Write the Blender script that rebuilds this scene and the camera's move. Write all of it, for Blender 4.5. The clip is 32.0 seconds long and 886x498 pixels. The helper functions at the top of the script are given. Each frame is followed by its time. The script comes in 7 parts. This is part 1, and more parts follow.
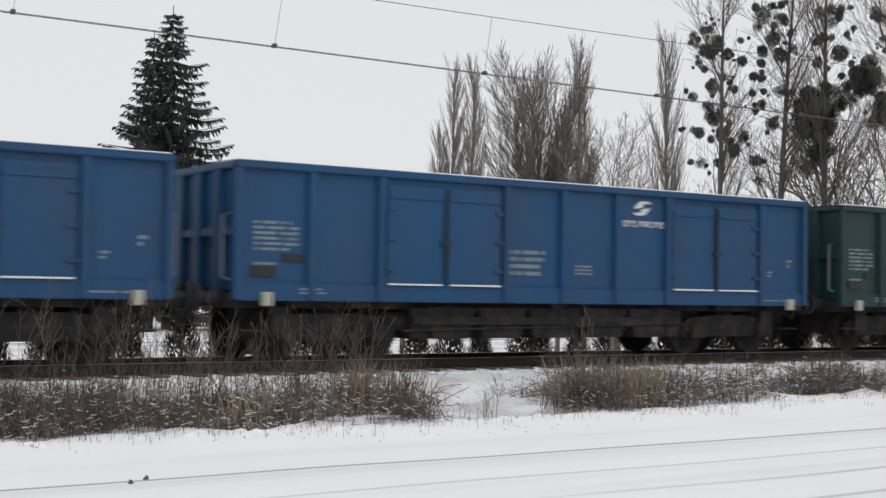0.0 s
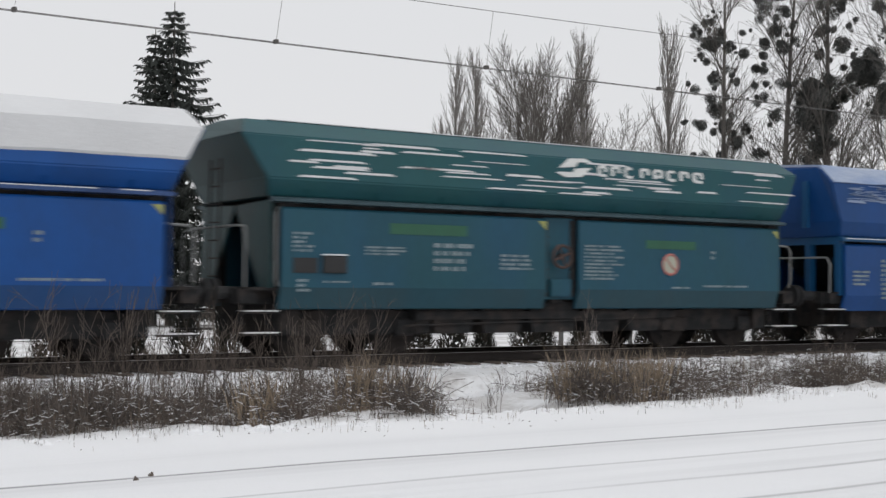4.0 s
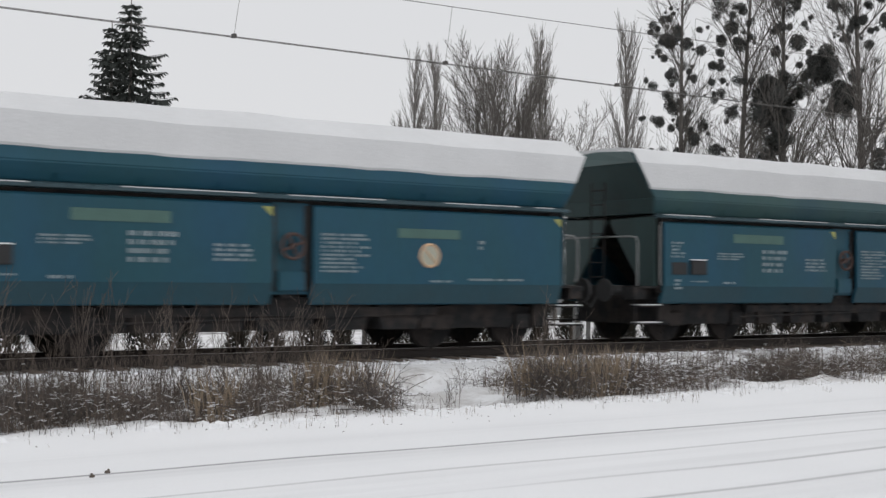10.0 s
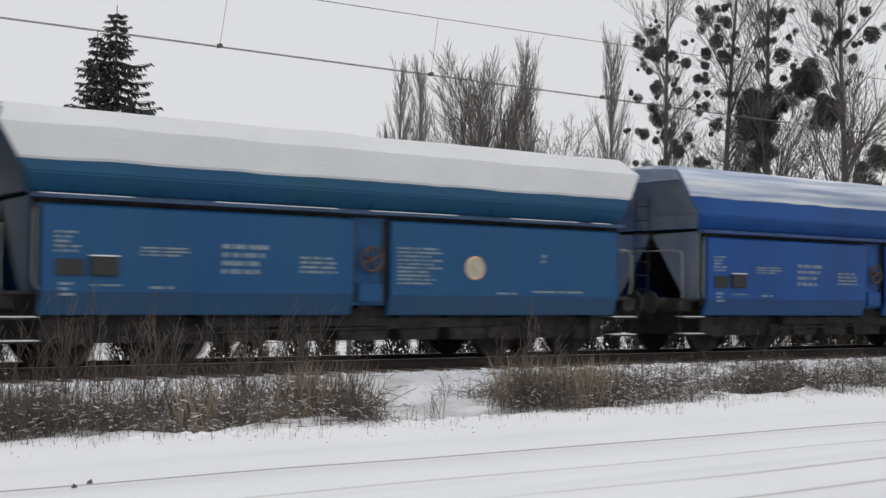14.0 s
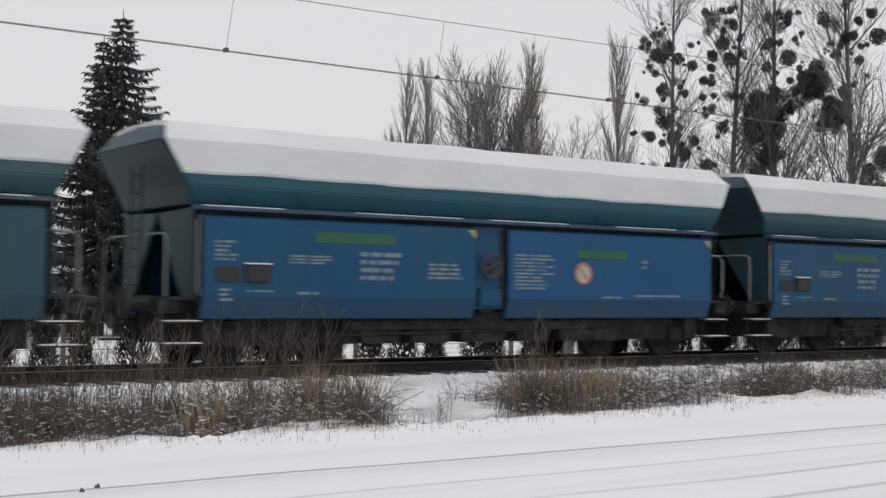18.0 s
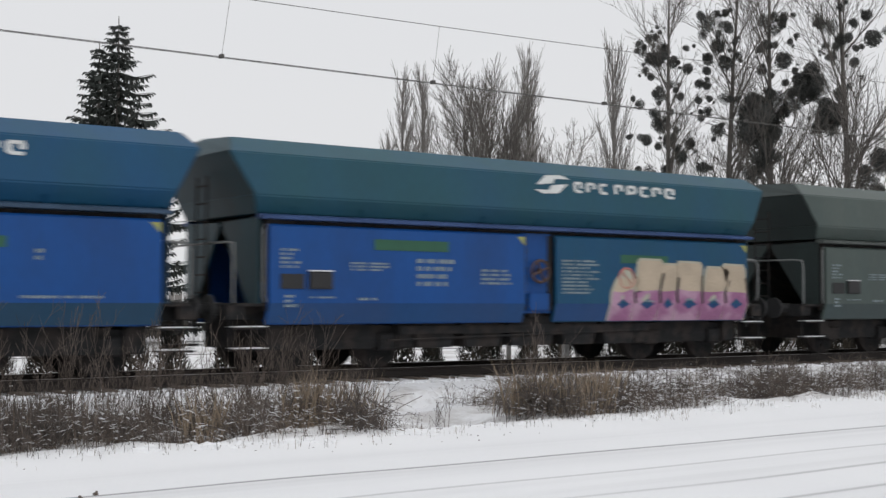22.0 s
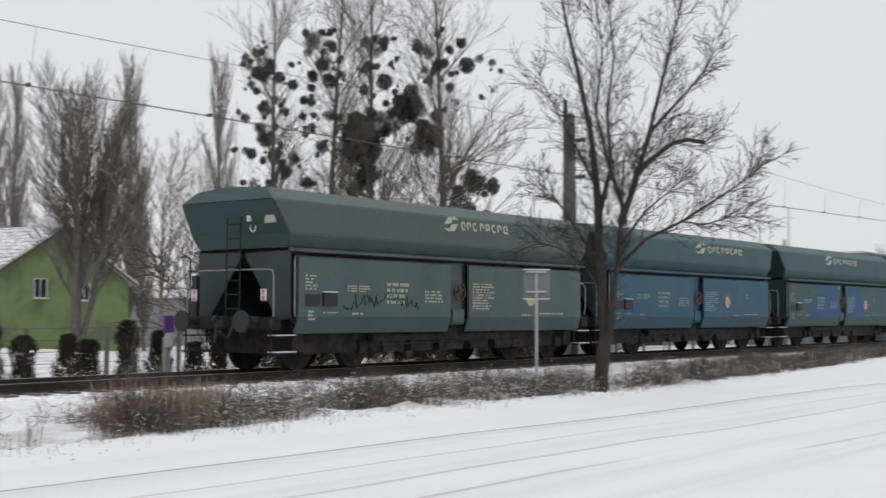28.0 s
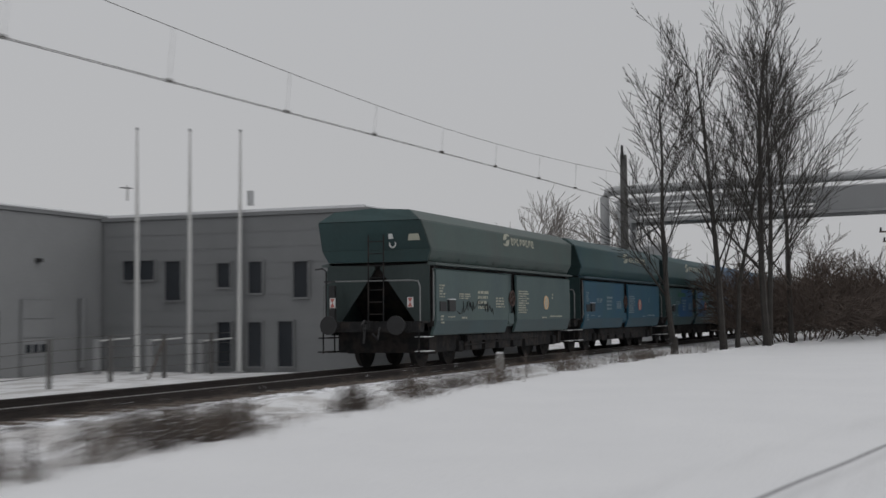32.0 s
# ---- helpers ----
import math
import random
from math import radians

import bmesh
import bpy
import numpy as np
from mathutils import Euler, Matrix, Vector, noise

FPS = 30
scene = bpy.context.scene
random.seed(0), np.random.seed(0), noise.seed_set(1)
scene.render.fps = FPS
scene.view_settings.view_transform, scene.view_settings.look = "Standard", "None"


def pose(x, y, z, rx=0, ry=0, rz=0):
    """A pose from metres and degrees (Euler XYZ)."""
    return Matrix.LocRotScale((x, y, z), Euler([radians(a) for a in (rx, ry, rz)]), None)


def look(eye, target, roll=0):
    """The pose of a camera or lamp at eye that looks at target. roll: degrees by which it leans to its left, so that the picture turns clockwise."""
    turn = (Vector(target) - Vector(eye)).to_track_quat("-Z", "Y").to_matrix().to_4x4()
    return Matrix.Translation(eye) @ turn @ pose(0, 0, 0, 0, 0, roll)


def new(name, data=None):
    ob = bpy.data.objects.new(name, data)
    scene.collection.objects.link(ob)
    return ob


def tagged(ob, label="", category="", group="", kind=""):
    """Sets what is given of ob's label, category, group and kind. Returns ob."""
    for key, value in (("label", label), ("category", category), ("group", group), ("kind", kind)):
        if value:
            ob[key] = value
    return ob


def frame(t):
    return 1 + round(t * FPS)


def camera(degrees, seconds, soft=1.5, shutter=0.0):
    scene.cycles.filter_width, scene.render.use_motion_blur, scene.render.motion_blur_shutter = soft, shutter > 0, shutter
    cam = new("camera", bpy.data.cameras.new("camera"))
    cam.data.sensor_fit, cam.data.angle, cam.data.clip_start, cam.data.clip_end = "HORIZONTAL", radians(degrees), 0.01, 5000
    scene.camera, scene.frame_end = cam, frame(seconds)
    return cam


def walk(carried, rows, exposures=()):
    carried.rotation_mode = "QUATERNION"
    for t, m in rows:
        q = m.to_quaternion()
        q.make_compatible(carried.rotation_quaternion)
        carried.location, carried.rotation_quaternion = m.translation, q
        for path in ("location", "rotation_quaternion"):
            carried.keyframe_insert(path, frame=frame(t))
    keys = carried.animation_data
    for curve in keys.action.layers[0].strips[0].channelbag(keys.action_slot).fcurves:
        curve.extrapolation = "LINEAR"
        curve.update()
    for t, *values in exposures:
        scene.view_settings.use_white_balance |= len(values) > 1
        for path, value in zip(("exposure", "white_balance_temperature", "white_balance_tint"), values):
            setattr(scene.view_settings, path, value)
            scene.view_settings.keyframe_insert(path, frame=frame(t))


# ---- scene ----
# ---------------------------------------------------------------- camera
PATH = [
    (0.0, 0.00, -19.60, 1.18, 1.87, 0.93, -33.23),
    (0.5, 0.00, -19.60, 1.18, 1.86, 0.93, -33.19),
    (1.0, 0.00, -19.60, 1.18, 1.82, 0.89, -33.19),
    (1.5, 0.00, -19.60, 1.18, 1.79, 0.81, -33.18),
    (2.0, 0.00, -19.60, 1.18, 1.77, 0.77, -33.12),
    (2.5, 0.00, -19.60, 1.18, 1.72, 0.62, -33.10),
    (3.0, 0.00, -19.60, 1.18, 1.68, 0.62, -33.07),
    (3.5, 0.00, -19.60, 1.18, 1.67, 0.52, -33.06),
    (5.5, 0.00, -19.60, 1.18, 1.35, 0.72, -33.20),
    (6.0, 0.00, -19.60, 1.18, 1.29, 0.79, -33.22),
    (6.5, 0.00, -19.60, 1.18, 1.26, 0.78, -33.36),
    (7.0, 0.00, -19.60, 1.18, 1.27, 0.72, -33.47),
    (7.5, 0.00, -19.60, 1.18, 1.30, 0.57, -33.79),
    (8.0, 0.00, -19.60, 1.18, 1.29, 0.61, -34.16),
    (8.5, 0.00, -19.60, 1.18, 1.31, 0.54, -34.44),
    (9.0, 0.00, -19.60, 1.18, 1.35, 0.52, -34.67),
    (9.5, 0.00, -19.60, 1.18, 1.39, 0.52, -34.81),
    (10.0, 0.00, -19.60, 1.18, 1.45, 0.51, -34.92),
    (10.5, 0.00, -19.60, 1.18, 1.54, 0.55, -35.04),
    (11.0, 0.00, -19.60, 1.18, 1.65, 0.52, -35.14),
    (11.5, 0.00, -19.60, 1.18, 1.75, 0.55, -35.23),
    (12.0, 0.00, -19.60, 1.18, 1.80, 0.55, -35.33),
    (12.5, 0.00, -19.60, 1.18, 1.85, 0.63, -35.40),
    (13.0, 0.00, -19.60, 1.18, 1.89, 0.65, -35.48),
    (13.5, 0.00, -19.60, 1.18, 1.92, 0.64, -35.55),
    (14.0, 0.00, -19.60, 1.18, 1.95, 0.75, -35.60),
    (14.5, 0.00, -19.60, 1.18, 1.95, 0.74, -35.63),
    (16.5, 0.00, -19.60, 1.18, 2.06, 0.63, -35.47),
    (17.0, 0.00, -19.60, 1.18, 2.08, 0.65, -35.37),
    (17.5, 0.00, -19.60, 1.18, 2.08, 0.62, -35.33),
    (18.0, 0.00, -19.60, 1.18, 2.09, 0.58, -35.30),
    (18.5, 0.00, -19.60, 1.18, 2.11, 0.47, -35.29),
    (19.0, 0.00, -19.60, 1.18, 2.14, 0.34, -35.28),
    (19.5, 0.00, -19.60, 1.18, 2.17, 0.17, -35.29),
    (20.0, 0.00, -19.60, 1.18, 2.19, 0.13, -35.32),
    (20.5, 0.00, -19.60, 1.18, 2.21, 0.16, -35.37),
    (21.0, 0.00, -19.60, 1.18, 2.23, 0.14, -35.40),
    (21.5, 0.00, -19.60, 1.18, 2.25, 0.10, -35.41),
    (22.0, 0.00, -19.60, 1.18, 2.30, 0.17, -35.42),
    (22.5, 0.00, -19.60, 1.18, 2.34, 0.17, -35.44),
    (23.0, 0.00, -19.60, 1.18, 2.40, 0.18, -35.46),
    (23.5, 0.00, -19.60, 1.18, 2.44, 0.25, -35.49),
    (24.0, 0.00, -19.60, 1.18, 2.47, 0.28, -35.51),
    (24.5, 0.00, -19.60, 1.18, 2.48, 0.28, -35.52),
    (26.5, 0.00, -19.60, 1.18, 2.56, 0.07, -35.77),
    (27.0, 0.00, -19.60, 1.18, 2.60, 0.14, -39.52),
    (27.5, 0.00, -19.60, 1.18, 2.56, 0.01, -46.86),
    (28.0, 0.00, -19.60, 1.18, 2.94, 0.12, -53.00),
    (28.5, 0.55, -19.45, 1.17, 3.08, 0.12, -57.50),
    (29.0, 2.20, -19.20, 1.15, 3.35, 0.40, -61.20),
    (29.5, 4.15, -18.50, 1.13, 3.37, 0.05, -64.50),
    (30.0, 6.18, -17.72, 1.11, 2.59, -0.23, -67.10),
    (30.5, 7.80, -17.45, 1.18, 2.66, -0.20, -68.70),
    (31.0, 9.40, -17.33, 1.26, 2.43, -0.17, -69.76),
    (31.2, 12.26, -16.45, 1.26, 2.50, -0.21, -69.74),
    (31.4, 17.04, -15.23, 1.25, 2.62, -0.28, -69.57),
    (31.6, 22.65, -14.15, 1.24, 2.76, -0.35, -69.18),
    (31.8, 28.26, -13.47, 1.24, 2.90, -0.43, -68.56),
    (31.9, 30.88, -13.29, 1.23, 2.96, -0.47, -68.19),
    (32.0, 33.27, -13.20, 1.23, 3.02, -0.50, -67.82),
]
cam = camera(38.1, 32.0, soft=1.5, shutter=0.35)
EXPOSURES = [(0.0, 0.1), (4.0, 0.07), (8.0, 0.06), (11.0, 0.0), (14.0, 0.0), (17.0, 0.0), (20.0, 0.04), (23.0, 0.10), (27.2, 0.15), (28.0, 0.08), (29.0, -0.27), (30.0, -0.38), (31.0, -0.52), (32.0, -0.6)]
walk(cam, [(t, pose(x, y, z, 90 + pitch, -roll, yaw)) for t, x, y, z, pitch, roll, yaw in PATH], EXPOSURES)

# ---------------------------------------------------------------- overcast daylight
world = bpy.data.worlds.new("winter_sky")
scene.world = world
world.use_nodes = True
wn, wl = world.node_tree.nodes, world.node_tree.links
wn.clear()
w_out = wn.new("ShaderNodeOutputWorld")
w_bg = wn.new("ShaderNodeBackground")
w_sky = wn.new("ShaderNodeTexSky")
w_sky.sky_type, w_sky.sun_disc = "NISHITA", False
w_sky.sun_elevation, w_sky.sun_rotation = radians(24), radians(200)
w_grey = wn.new("ShaderNodeRGBToBW")
w_lift = wn.new("ShaderNodeMath")
w_lift.operation, w_lift.use_clamp = "MULTIPLY", True
w_lift.inputs[1].default_value = 0.012
w_geo = wn.new("ShaderNodeTexCoord")
w_sep = wn.new("ShaderNodeSeparateXYZ")
w_ramp = wn.new("ShaderNodeValToRGB")
w_ramp.color_ramp.elements[0].position, w_ramp.color_ramp.elements[0].color = 0.0, (0.655, 0.66, 0.675, 1)
w_ramp.color_ramp.elements[1].position, w_ramp.color_ramp.elements[1].color = 1.0, (1.18, 1.19, 1.215, 1)
mid = w_ramp.color_ramp.elements.new(0.28)
mid.color = (0.70, 0.71, 0.735, 1)
w_mix = wn.new("ShaderNodeMixRGB")
w_mix.blend_type, w_mix.inputs[0].default_value = "ADD", 1.0
wl.new(w_geo.outputs["Generated"], w_sep.inputs[0])
wl.new(w_sep.outputs["Z"], w_ramp.inputs[0])
wl.new(w_sky.outputs[0], w_grey.inputs[0])
wl.new(w_grey.outputs[0], w_lift.inputs[0])
wl.new(w_ramp.outputs[0], w_mix.inputs[1])
wl.new(w_lift.outputs[0], w_mix.inputs[2])
wl.new(w_mix.outputs[0], w_bg.inputs[0])
w_bg.inputs[1].default_value = 0.95
wl.new(w_bg.outputs[0], w_out.inputs[0])

sun_data = bpy.data.lights.new("sun", "SUN")
sun_data.energy, sun_data.angle, sun_data.color = 0.32, radians(40), (1.0, 0.97, 0.93)
sun = new("sun", sun_data)
sun.matrix_world = look((-10, -30, 40), (0, 0, 0))

# ---------------------------------------------------------------- materials
MATS = {}


def material(name, color, rough=0.7, metal=0.0, vary=0.15, scale=4.0, fine=40.0, bump=0.15, second=None, second_amount=0.4,
             second_scale=1.5, spread=0.12, stretch=(1, 1, 1), each=0.0, spec=0.5):
    """A paint, snow, bark or stone: one base colour broken up by coarse and fine grain, with patches of a second colour."""
    if name in MATS:
        return MATS[name]
    m = bpy.data.materials.new(name)
    m.use_nodes = True
    n, l = m.node_tree.nodes, m.node_tree.links
    b = n["Principled BSDF"]
    b.inputs["Roughness"].default_value, b.inputs["Metallic"].default_value = rough, metal
    b.inputs["Specular IOR Level"].default_value = spec
    tc = n.new("ShaderNodeTexCoord")
    mp = n.new("ShaderNodeMapping")
    mp.inputs["Scale"].default_value = stretch
    l.new(tc.outputs["Object"], mp.inputs[0])
    big, small = n.new("ShaderNodeTexNoise"), n.new("ShaderNodeTexNoise")
    big.inputs["Scale"].default_value, small.inputs["Scale"].default_value = scale, fine
    big.inputs["Detail"].default_value, small.inputs["Detail"].default_value = 5, 3
    for t in (big, small):
        l.new(mp.outputs[0], t.inputs["Vector"])
    add = n.new("ShaderNodeMath")
    add.operation = "ADD"
    l.new(big.outputs[0], add.inputs[0])
    l.new(small.outputs[0], add.inputs[1])
    rng = n.new("ShaderNodeMapRange")
    rng.inputs["From Min"].default_value, rng.inputs["From Max"].default_value = 0.6, 1.4
    rng.inputs["To Min"].default_value, rng.inputs["To Max"].default_value = 1 - vary, 1 + vary
    l.new(add.outputs[0], rng.inputs[0])
    last = rng.outputs[0]
    if each:
        info = n.new("ShaderNodeObjectInfo")
        r2 = n.new("ShaderNodeMapRange")
        r2.inputs["To Min"].default_value, r2.inputs["To Max"].default_value = 1 - each, 1 + each
        l.new(info.outputs["Random"], r2.inputs[0])
        mul = n.new("ShaderNodeMath")
        mul.operation = "MULTIPLY"
        l.new(last, mul.inputs[0])
        l.new(r2.outputs[0], mul.inputs[1])
        last = mul.outputs[0]
    col = n.new("ShaderNodeMixRGB")
    col.inputs[1].default_value = (*color, 1)
    col.inputs[2].default_value = (*(second or color), 1)
    if second:
        pat = n.new("ShaderNodeTexNoise")
        pat.inputs["Scale"].default_value, pat.inputs["Detail"].default_value = second_scale, 7
        l.new(mp.outputs[0], pat.inputs["Vector"])
        pr = n.new("ShaderNodeMapRange")
        pr.inputs["From Min"].default_value = 0.62 - 0.3 * second_amount - spread / 2
        pr.inputs["From Max"].default_value = 0.62 - 0.3 * second_amount + spread / 2
        l.new(pat.outputs[0], pr.inputs[0])
        l.new(pr.outputs[0], col.inputs[0])
    else:
        col.inputs[0].default_value = 0
    sc = n.new("ShaderNodeVectorMath")
    sc.operation = "SCALE"
    l.new(col.outputs[0], sc.inputs[0])
    l.new(last, sc.inputs["Scale"])
    l.new(sc.outputs[0], b.inputs["Base Color"])
    if bump:
        bp = n.new("ShaderNodeBump")
        bp.inputs["Strength"].default_value, bp.inputs["Distance"].default_value = bump, 0.02
        l.new(add.outputs[0], bp.inputs["Height"])
        l.new(bp.outputs[0], b.inputs["Normal"])
    MATS[name] = m
    return m


def ground_material():
    """Snow over rough ground: thin on the verge, packed on the road with grey wheel tracks."""
    m = bpy.data.materials.new("snowy_ground")
    m.use_nodes = True
    n, l = m.node_tree.nodes, m.node_tree.links
    b = n["Principled BSDF"]
    b.inputs["Roughness"].default_value = 0.75
    b.inputs["Specular IOR Level"].default_value = 0.25

    def node(kind, **values):
        x = n.new("ShaderNode" + kind)
        for k, v in values.items():
            x.inputs[k].default_value = v
        return x

    def math_(op, a, c, clamp=False):
        x = n.new("ShaderNodeMath")
        x.operation, x.use_clamp = op, clamp
        for i, v in enumerate((a, c)):
            if isinstance(v, (int, float)):
                x.inputs[i].default_value = v
            else:
                l.new(v, x.inputs[i])
        return x.outputs[0]

    tc = node("TexCoord")
    sep = node("SeparateXYZ")
    l.new(tc.outputs["Object"], sep.inputs[0])
    X, Y = sep.outputs["X"], sep.outputs["Y"]

    def noise_(scale, detail=4, stretch=(1, 1, 1)):
        mp = node("Mapping", Scale=stretch)
        l.new(tc.outputs["Object"], mp.inputs[0])
        t = node("TexNoise", Scale=scale, Detail=detail)
        l.new(mp.outputs[0], t.inputs["Vector"])
        return t.outputs[0]

    wob = math_("MULTIPLY", math_("SUBTRACT", noise_(0.08, 2, (1, 0.2, 1)), 0.5), 0.7)
    bend = math_("MAXIMUM", math_("SUBTRACT", X, 22.0), 0.0)
    y2 = math_("ADD", math_("ADD", Y, wob), math_("MULTIPLY", math_("MULTIPLY", bend, bend), 0.004))
    streak = noise_(1.0, 6, (0.12, 2.5, 1))
    tracks = None
    for y0, width, depth, floor in ((-9.35, 0.065, 1.0, 0.22), (-9.55, 0.22, 0.2, 0.3), (-9.75, 0.5, 0.12, 0.39), (-11.65, 0.07, 0.6, 0.40), (-11.2, 0.6, 0.14, 0.39), (-12.6, 0.07, 0.6, 0.42), (-12.95, 0.6, 0.16, 0.39),
                                    (-10.6, 0.06, 0.5, 0.42), (-13.6, 0.08, 0.6, 0.40), (-14.2, 0.5, 0.16, 0.39), (-8.3, 0.4, 0.08, 0.39)):
        d = math_("ABSOLUTE", math_("SUBTRACT", y2, y0), 0)
        band = math_("SUBTRACT", 1.0, math_("DIVIDE", d, width), True)
        on = math_("MULTIPLY", math_("SUBTRACT", streak, floor), 6.0, True)
        v = math_("MULTIPLY", math_("MULTIPLY", band, on), depth)
        tracks = v if tracks is None else math_("MAXIMUM", tracks, v)
    # thin snow with earth and dead grass showing on the verge and beside the line
    soil = n.new("ShaderNodeAttribute")
    soil.attribute_name = "verge"
    inner = soil.outputs["Fac"]
    outer = math_("MULTIPLY", math_("SUBTRACT", 26.0, Y), 0.3, True)
    verge = math_("MULTIPLY", inner, outer)
    patch = math_("MULTIPLY", math_("SUBTRACT", math_("ADD", noise_(1.1, 7), math_("MULTIPLY", noise_(9.0, 4), 0.35)), 0.62), 6.0, True)
    bare = math_("MULTIPLY", math_("MULTIPLY", verge, patch), 0.38)
    # a swept brick path shows through beside the road
    fine = noise_(60, 3)
    coarse = noise_(0.5, 5)
    tone = math_("ADD", math_("MULTIPLY", coarse, 0.10), math_("MULTIPLY", fine, 0.06))
    snow = node("MixRGB")
    snow.inputs[1].default_value = (0.66, 0.665, 0.68, 1)
    snow.inputs[2].default_value = (0.78, 0.78, 0.79, 1)
    l.new(math_("MULTIPLY", tone, 6.0, True), snow.inputs[0])
    earth = node("MixRGB")
    earth.inputs[1].default_value = (0.10, 0.078, 0.058, 1)
    earth.inputs[2].default_value = (0.22, 0.175, 0.13, 1)
    l.new(noise_(14, 4), earth.inputs[0])
    one = node("MixRGB")
    l.new(bare, one.inputs[0])
    l.new(snow.outputs[0], one.inputs[1])
    l.new(earth.outputs[0], one.inputs[2])
    two = node("MixRGB")
    two.inputs[2].default_value = (0.20, 0.20, 0.21, 1)
    l.new(math_("MULTIPLY", tracks, 0.95), two.inputs[0])
    l.new(one.outputs[0], two.inputs[1])
    l.new(two.outputs[0], b.inputs["Base Color"])
    bp = node("Bump", Strength=0.5, Distance=0.05)
    hh = math_("SUBTRACT", math_("ADD", math_("ADD", math_("MULTIPLY", noise_(5, 5), 0.8), math_("MULTIPLY", noise_(24, 4, (0.6, 1, 1)), 0.45)), math_("MULTIPLY", fine, 0.2)), math_("MULTIPLY", tracks, 0.8))
    l.new(hh, bp.inputs["Height"])
    l.new(bp.outputs[0], b.inputs["Normal"])
    return m


SNOW = material("fresh_snow", (0.74, 0.745, 0.76), 0.8, vary=0.05, scale=1.2, fine=30, bump=0.25, spec=0.2)
ROOF_SNOW = material("roof_snow", (0.60, 0.605, 0.615), 0.85, vary=0.08, scale=0.9, fine=25, bump=0.35, spec=0.15)
DARK_STEEL = material("grimy_steel", (0.021, 0.021, 0.022), 0.85, 0.0, 0.4, 6, 50, 0.3, (0.034, 0.029, 0.027), 0.35, 3, spec=0.2)
RUST = material("rusty_rail", (0.022, 0.017, 0.015), 0.8, 0.1, 0.3, 5, 40, 0.3)
RAIL_TOP = material("polished_rail", (0.33, 0.32, 0.31), 0.35, 0.9, 0.15, 3, 30, 0.05)
CONCRETE = material("weathered_concrete", (0.25, 0.245, 0.235), 0.85, 0, 0.2, 2.5, 30, 0.3, (0.16, 0.155, 0.15), 0.35, 1.2)
WOOD = material("old_sleeper_wood", (0.10, 0.08, 0.066), 0.9, 0, 0.3, 4, 40, 0.4)
BALLAST = material("snowy_ballast", (0.14, 0.13, 0.125), 0.9, 0, 0.4, 12, 60, 0.8, (0.82, 0.83, 0.86), 0.65, 3.0, 0.2)
# greyed and lightened: haze over the trees beyond the line is in this colour
BARK = material("bark", (0.115, 0.104, 0.096), 0.9, 0, 0.35, 5, 40, 0.5, (0.130, 0.120, 0.108), 0.3, 2)
DARK_BARK = material("dark_wet_bark", (0.034, 0.030, 0.027), 0.9, 0, 0.35, 5, 40, 0.5, (0.040, 0.036, 0.032), 0.3, 2)
MAST = material("sooty_concrete", (0.115, 0.112, 0.108), 0.85, 0, 0.2, 2.5, 30, 0.3, (0.08, 0.078, 0.075), 0.35, 1.2)
# far trees: distance haze is put into the bark as a lighter colour
FAR_BARK = material("hazed_bark", (0.200, 0.186, 0.174), 0.9, 0, 0.25, 3, 20, 0.2)
TWIGS = material("twig_bark", (0.075, 0.056, 0.046), 0.9, 0, 0.3, 3, 20, 0.1)
NEEDLES = material("spruce_needles", (0.026, 0.031, 0.027), 0.85, 0, 0.4, 2, 30, 0.2)
# leaf colour lifted to carry the haze in front of the clumps
MISTLETOE = material("mistletoe_leaves", (0.074, 0.077, 0.073), 0.85, 0, 0.25, 2, 20, 0.2)
THUJA = material("hedge_leaves", (0.030, 0.029, 0.024), 0.9, 0, 0.4, 3, 30, 0.3, (0.055, 0.045, 0.034), 0.3, 2, spec=0.2)
STRAW = material("dry_grass", (0.195, 0.152, 0.115), 0.9, 0, 0.35, 1.5, 20, 0.0, (0.11, 0.080, 0.058), 0.5, 1.3)
STEM = material("weed_stem", (0.104, 0.083, 0.070), 0.9, 0, 0.3, 3, 20, 0.0)
WIRE = material("copper_wire", (0.09, 0.085, 0.08), 0.6, 0.4, 0.1, 3, 20, 0)
GALV = material("galvanised_steel", (0.38, 0.385, 0.39), 0.5, 0.35, 0.12, 2, 30, 0.1)
WHITE_PAINT = material("white_lettering", (0.60, 0.61, 0.60), 0.6, 0, 0.15, 4, 60, 0.0)
LETTERS = material("worn_grey_lettering", (0.20, 0.25, 0.27), 0.65, 0, 0.25, 5, 60, 0.0)
LETTERS_WARM = material("worn_yellowish_lettering", (0.21, 0.22, 0.17), 0.65, 0, 0.25, 5, 60, 0.0)
PALE_RAIL = material("pale_handrail", (0.17, 0.175, 0.175), 0.55, 0, 0.2, 4, 40, 0.05)
BLACK = material("black_paint", (0.016, 0.016, 0.017), 0.6, 0, 0.2, 3, 30, 0.05)


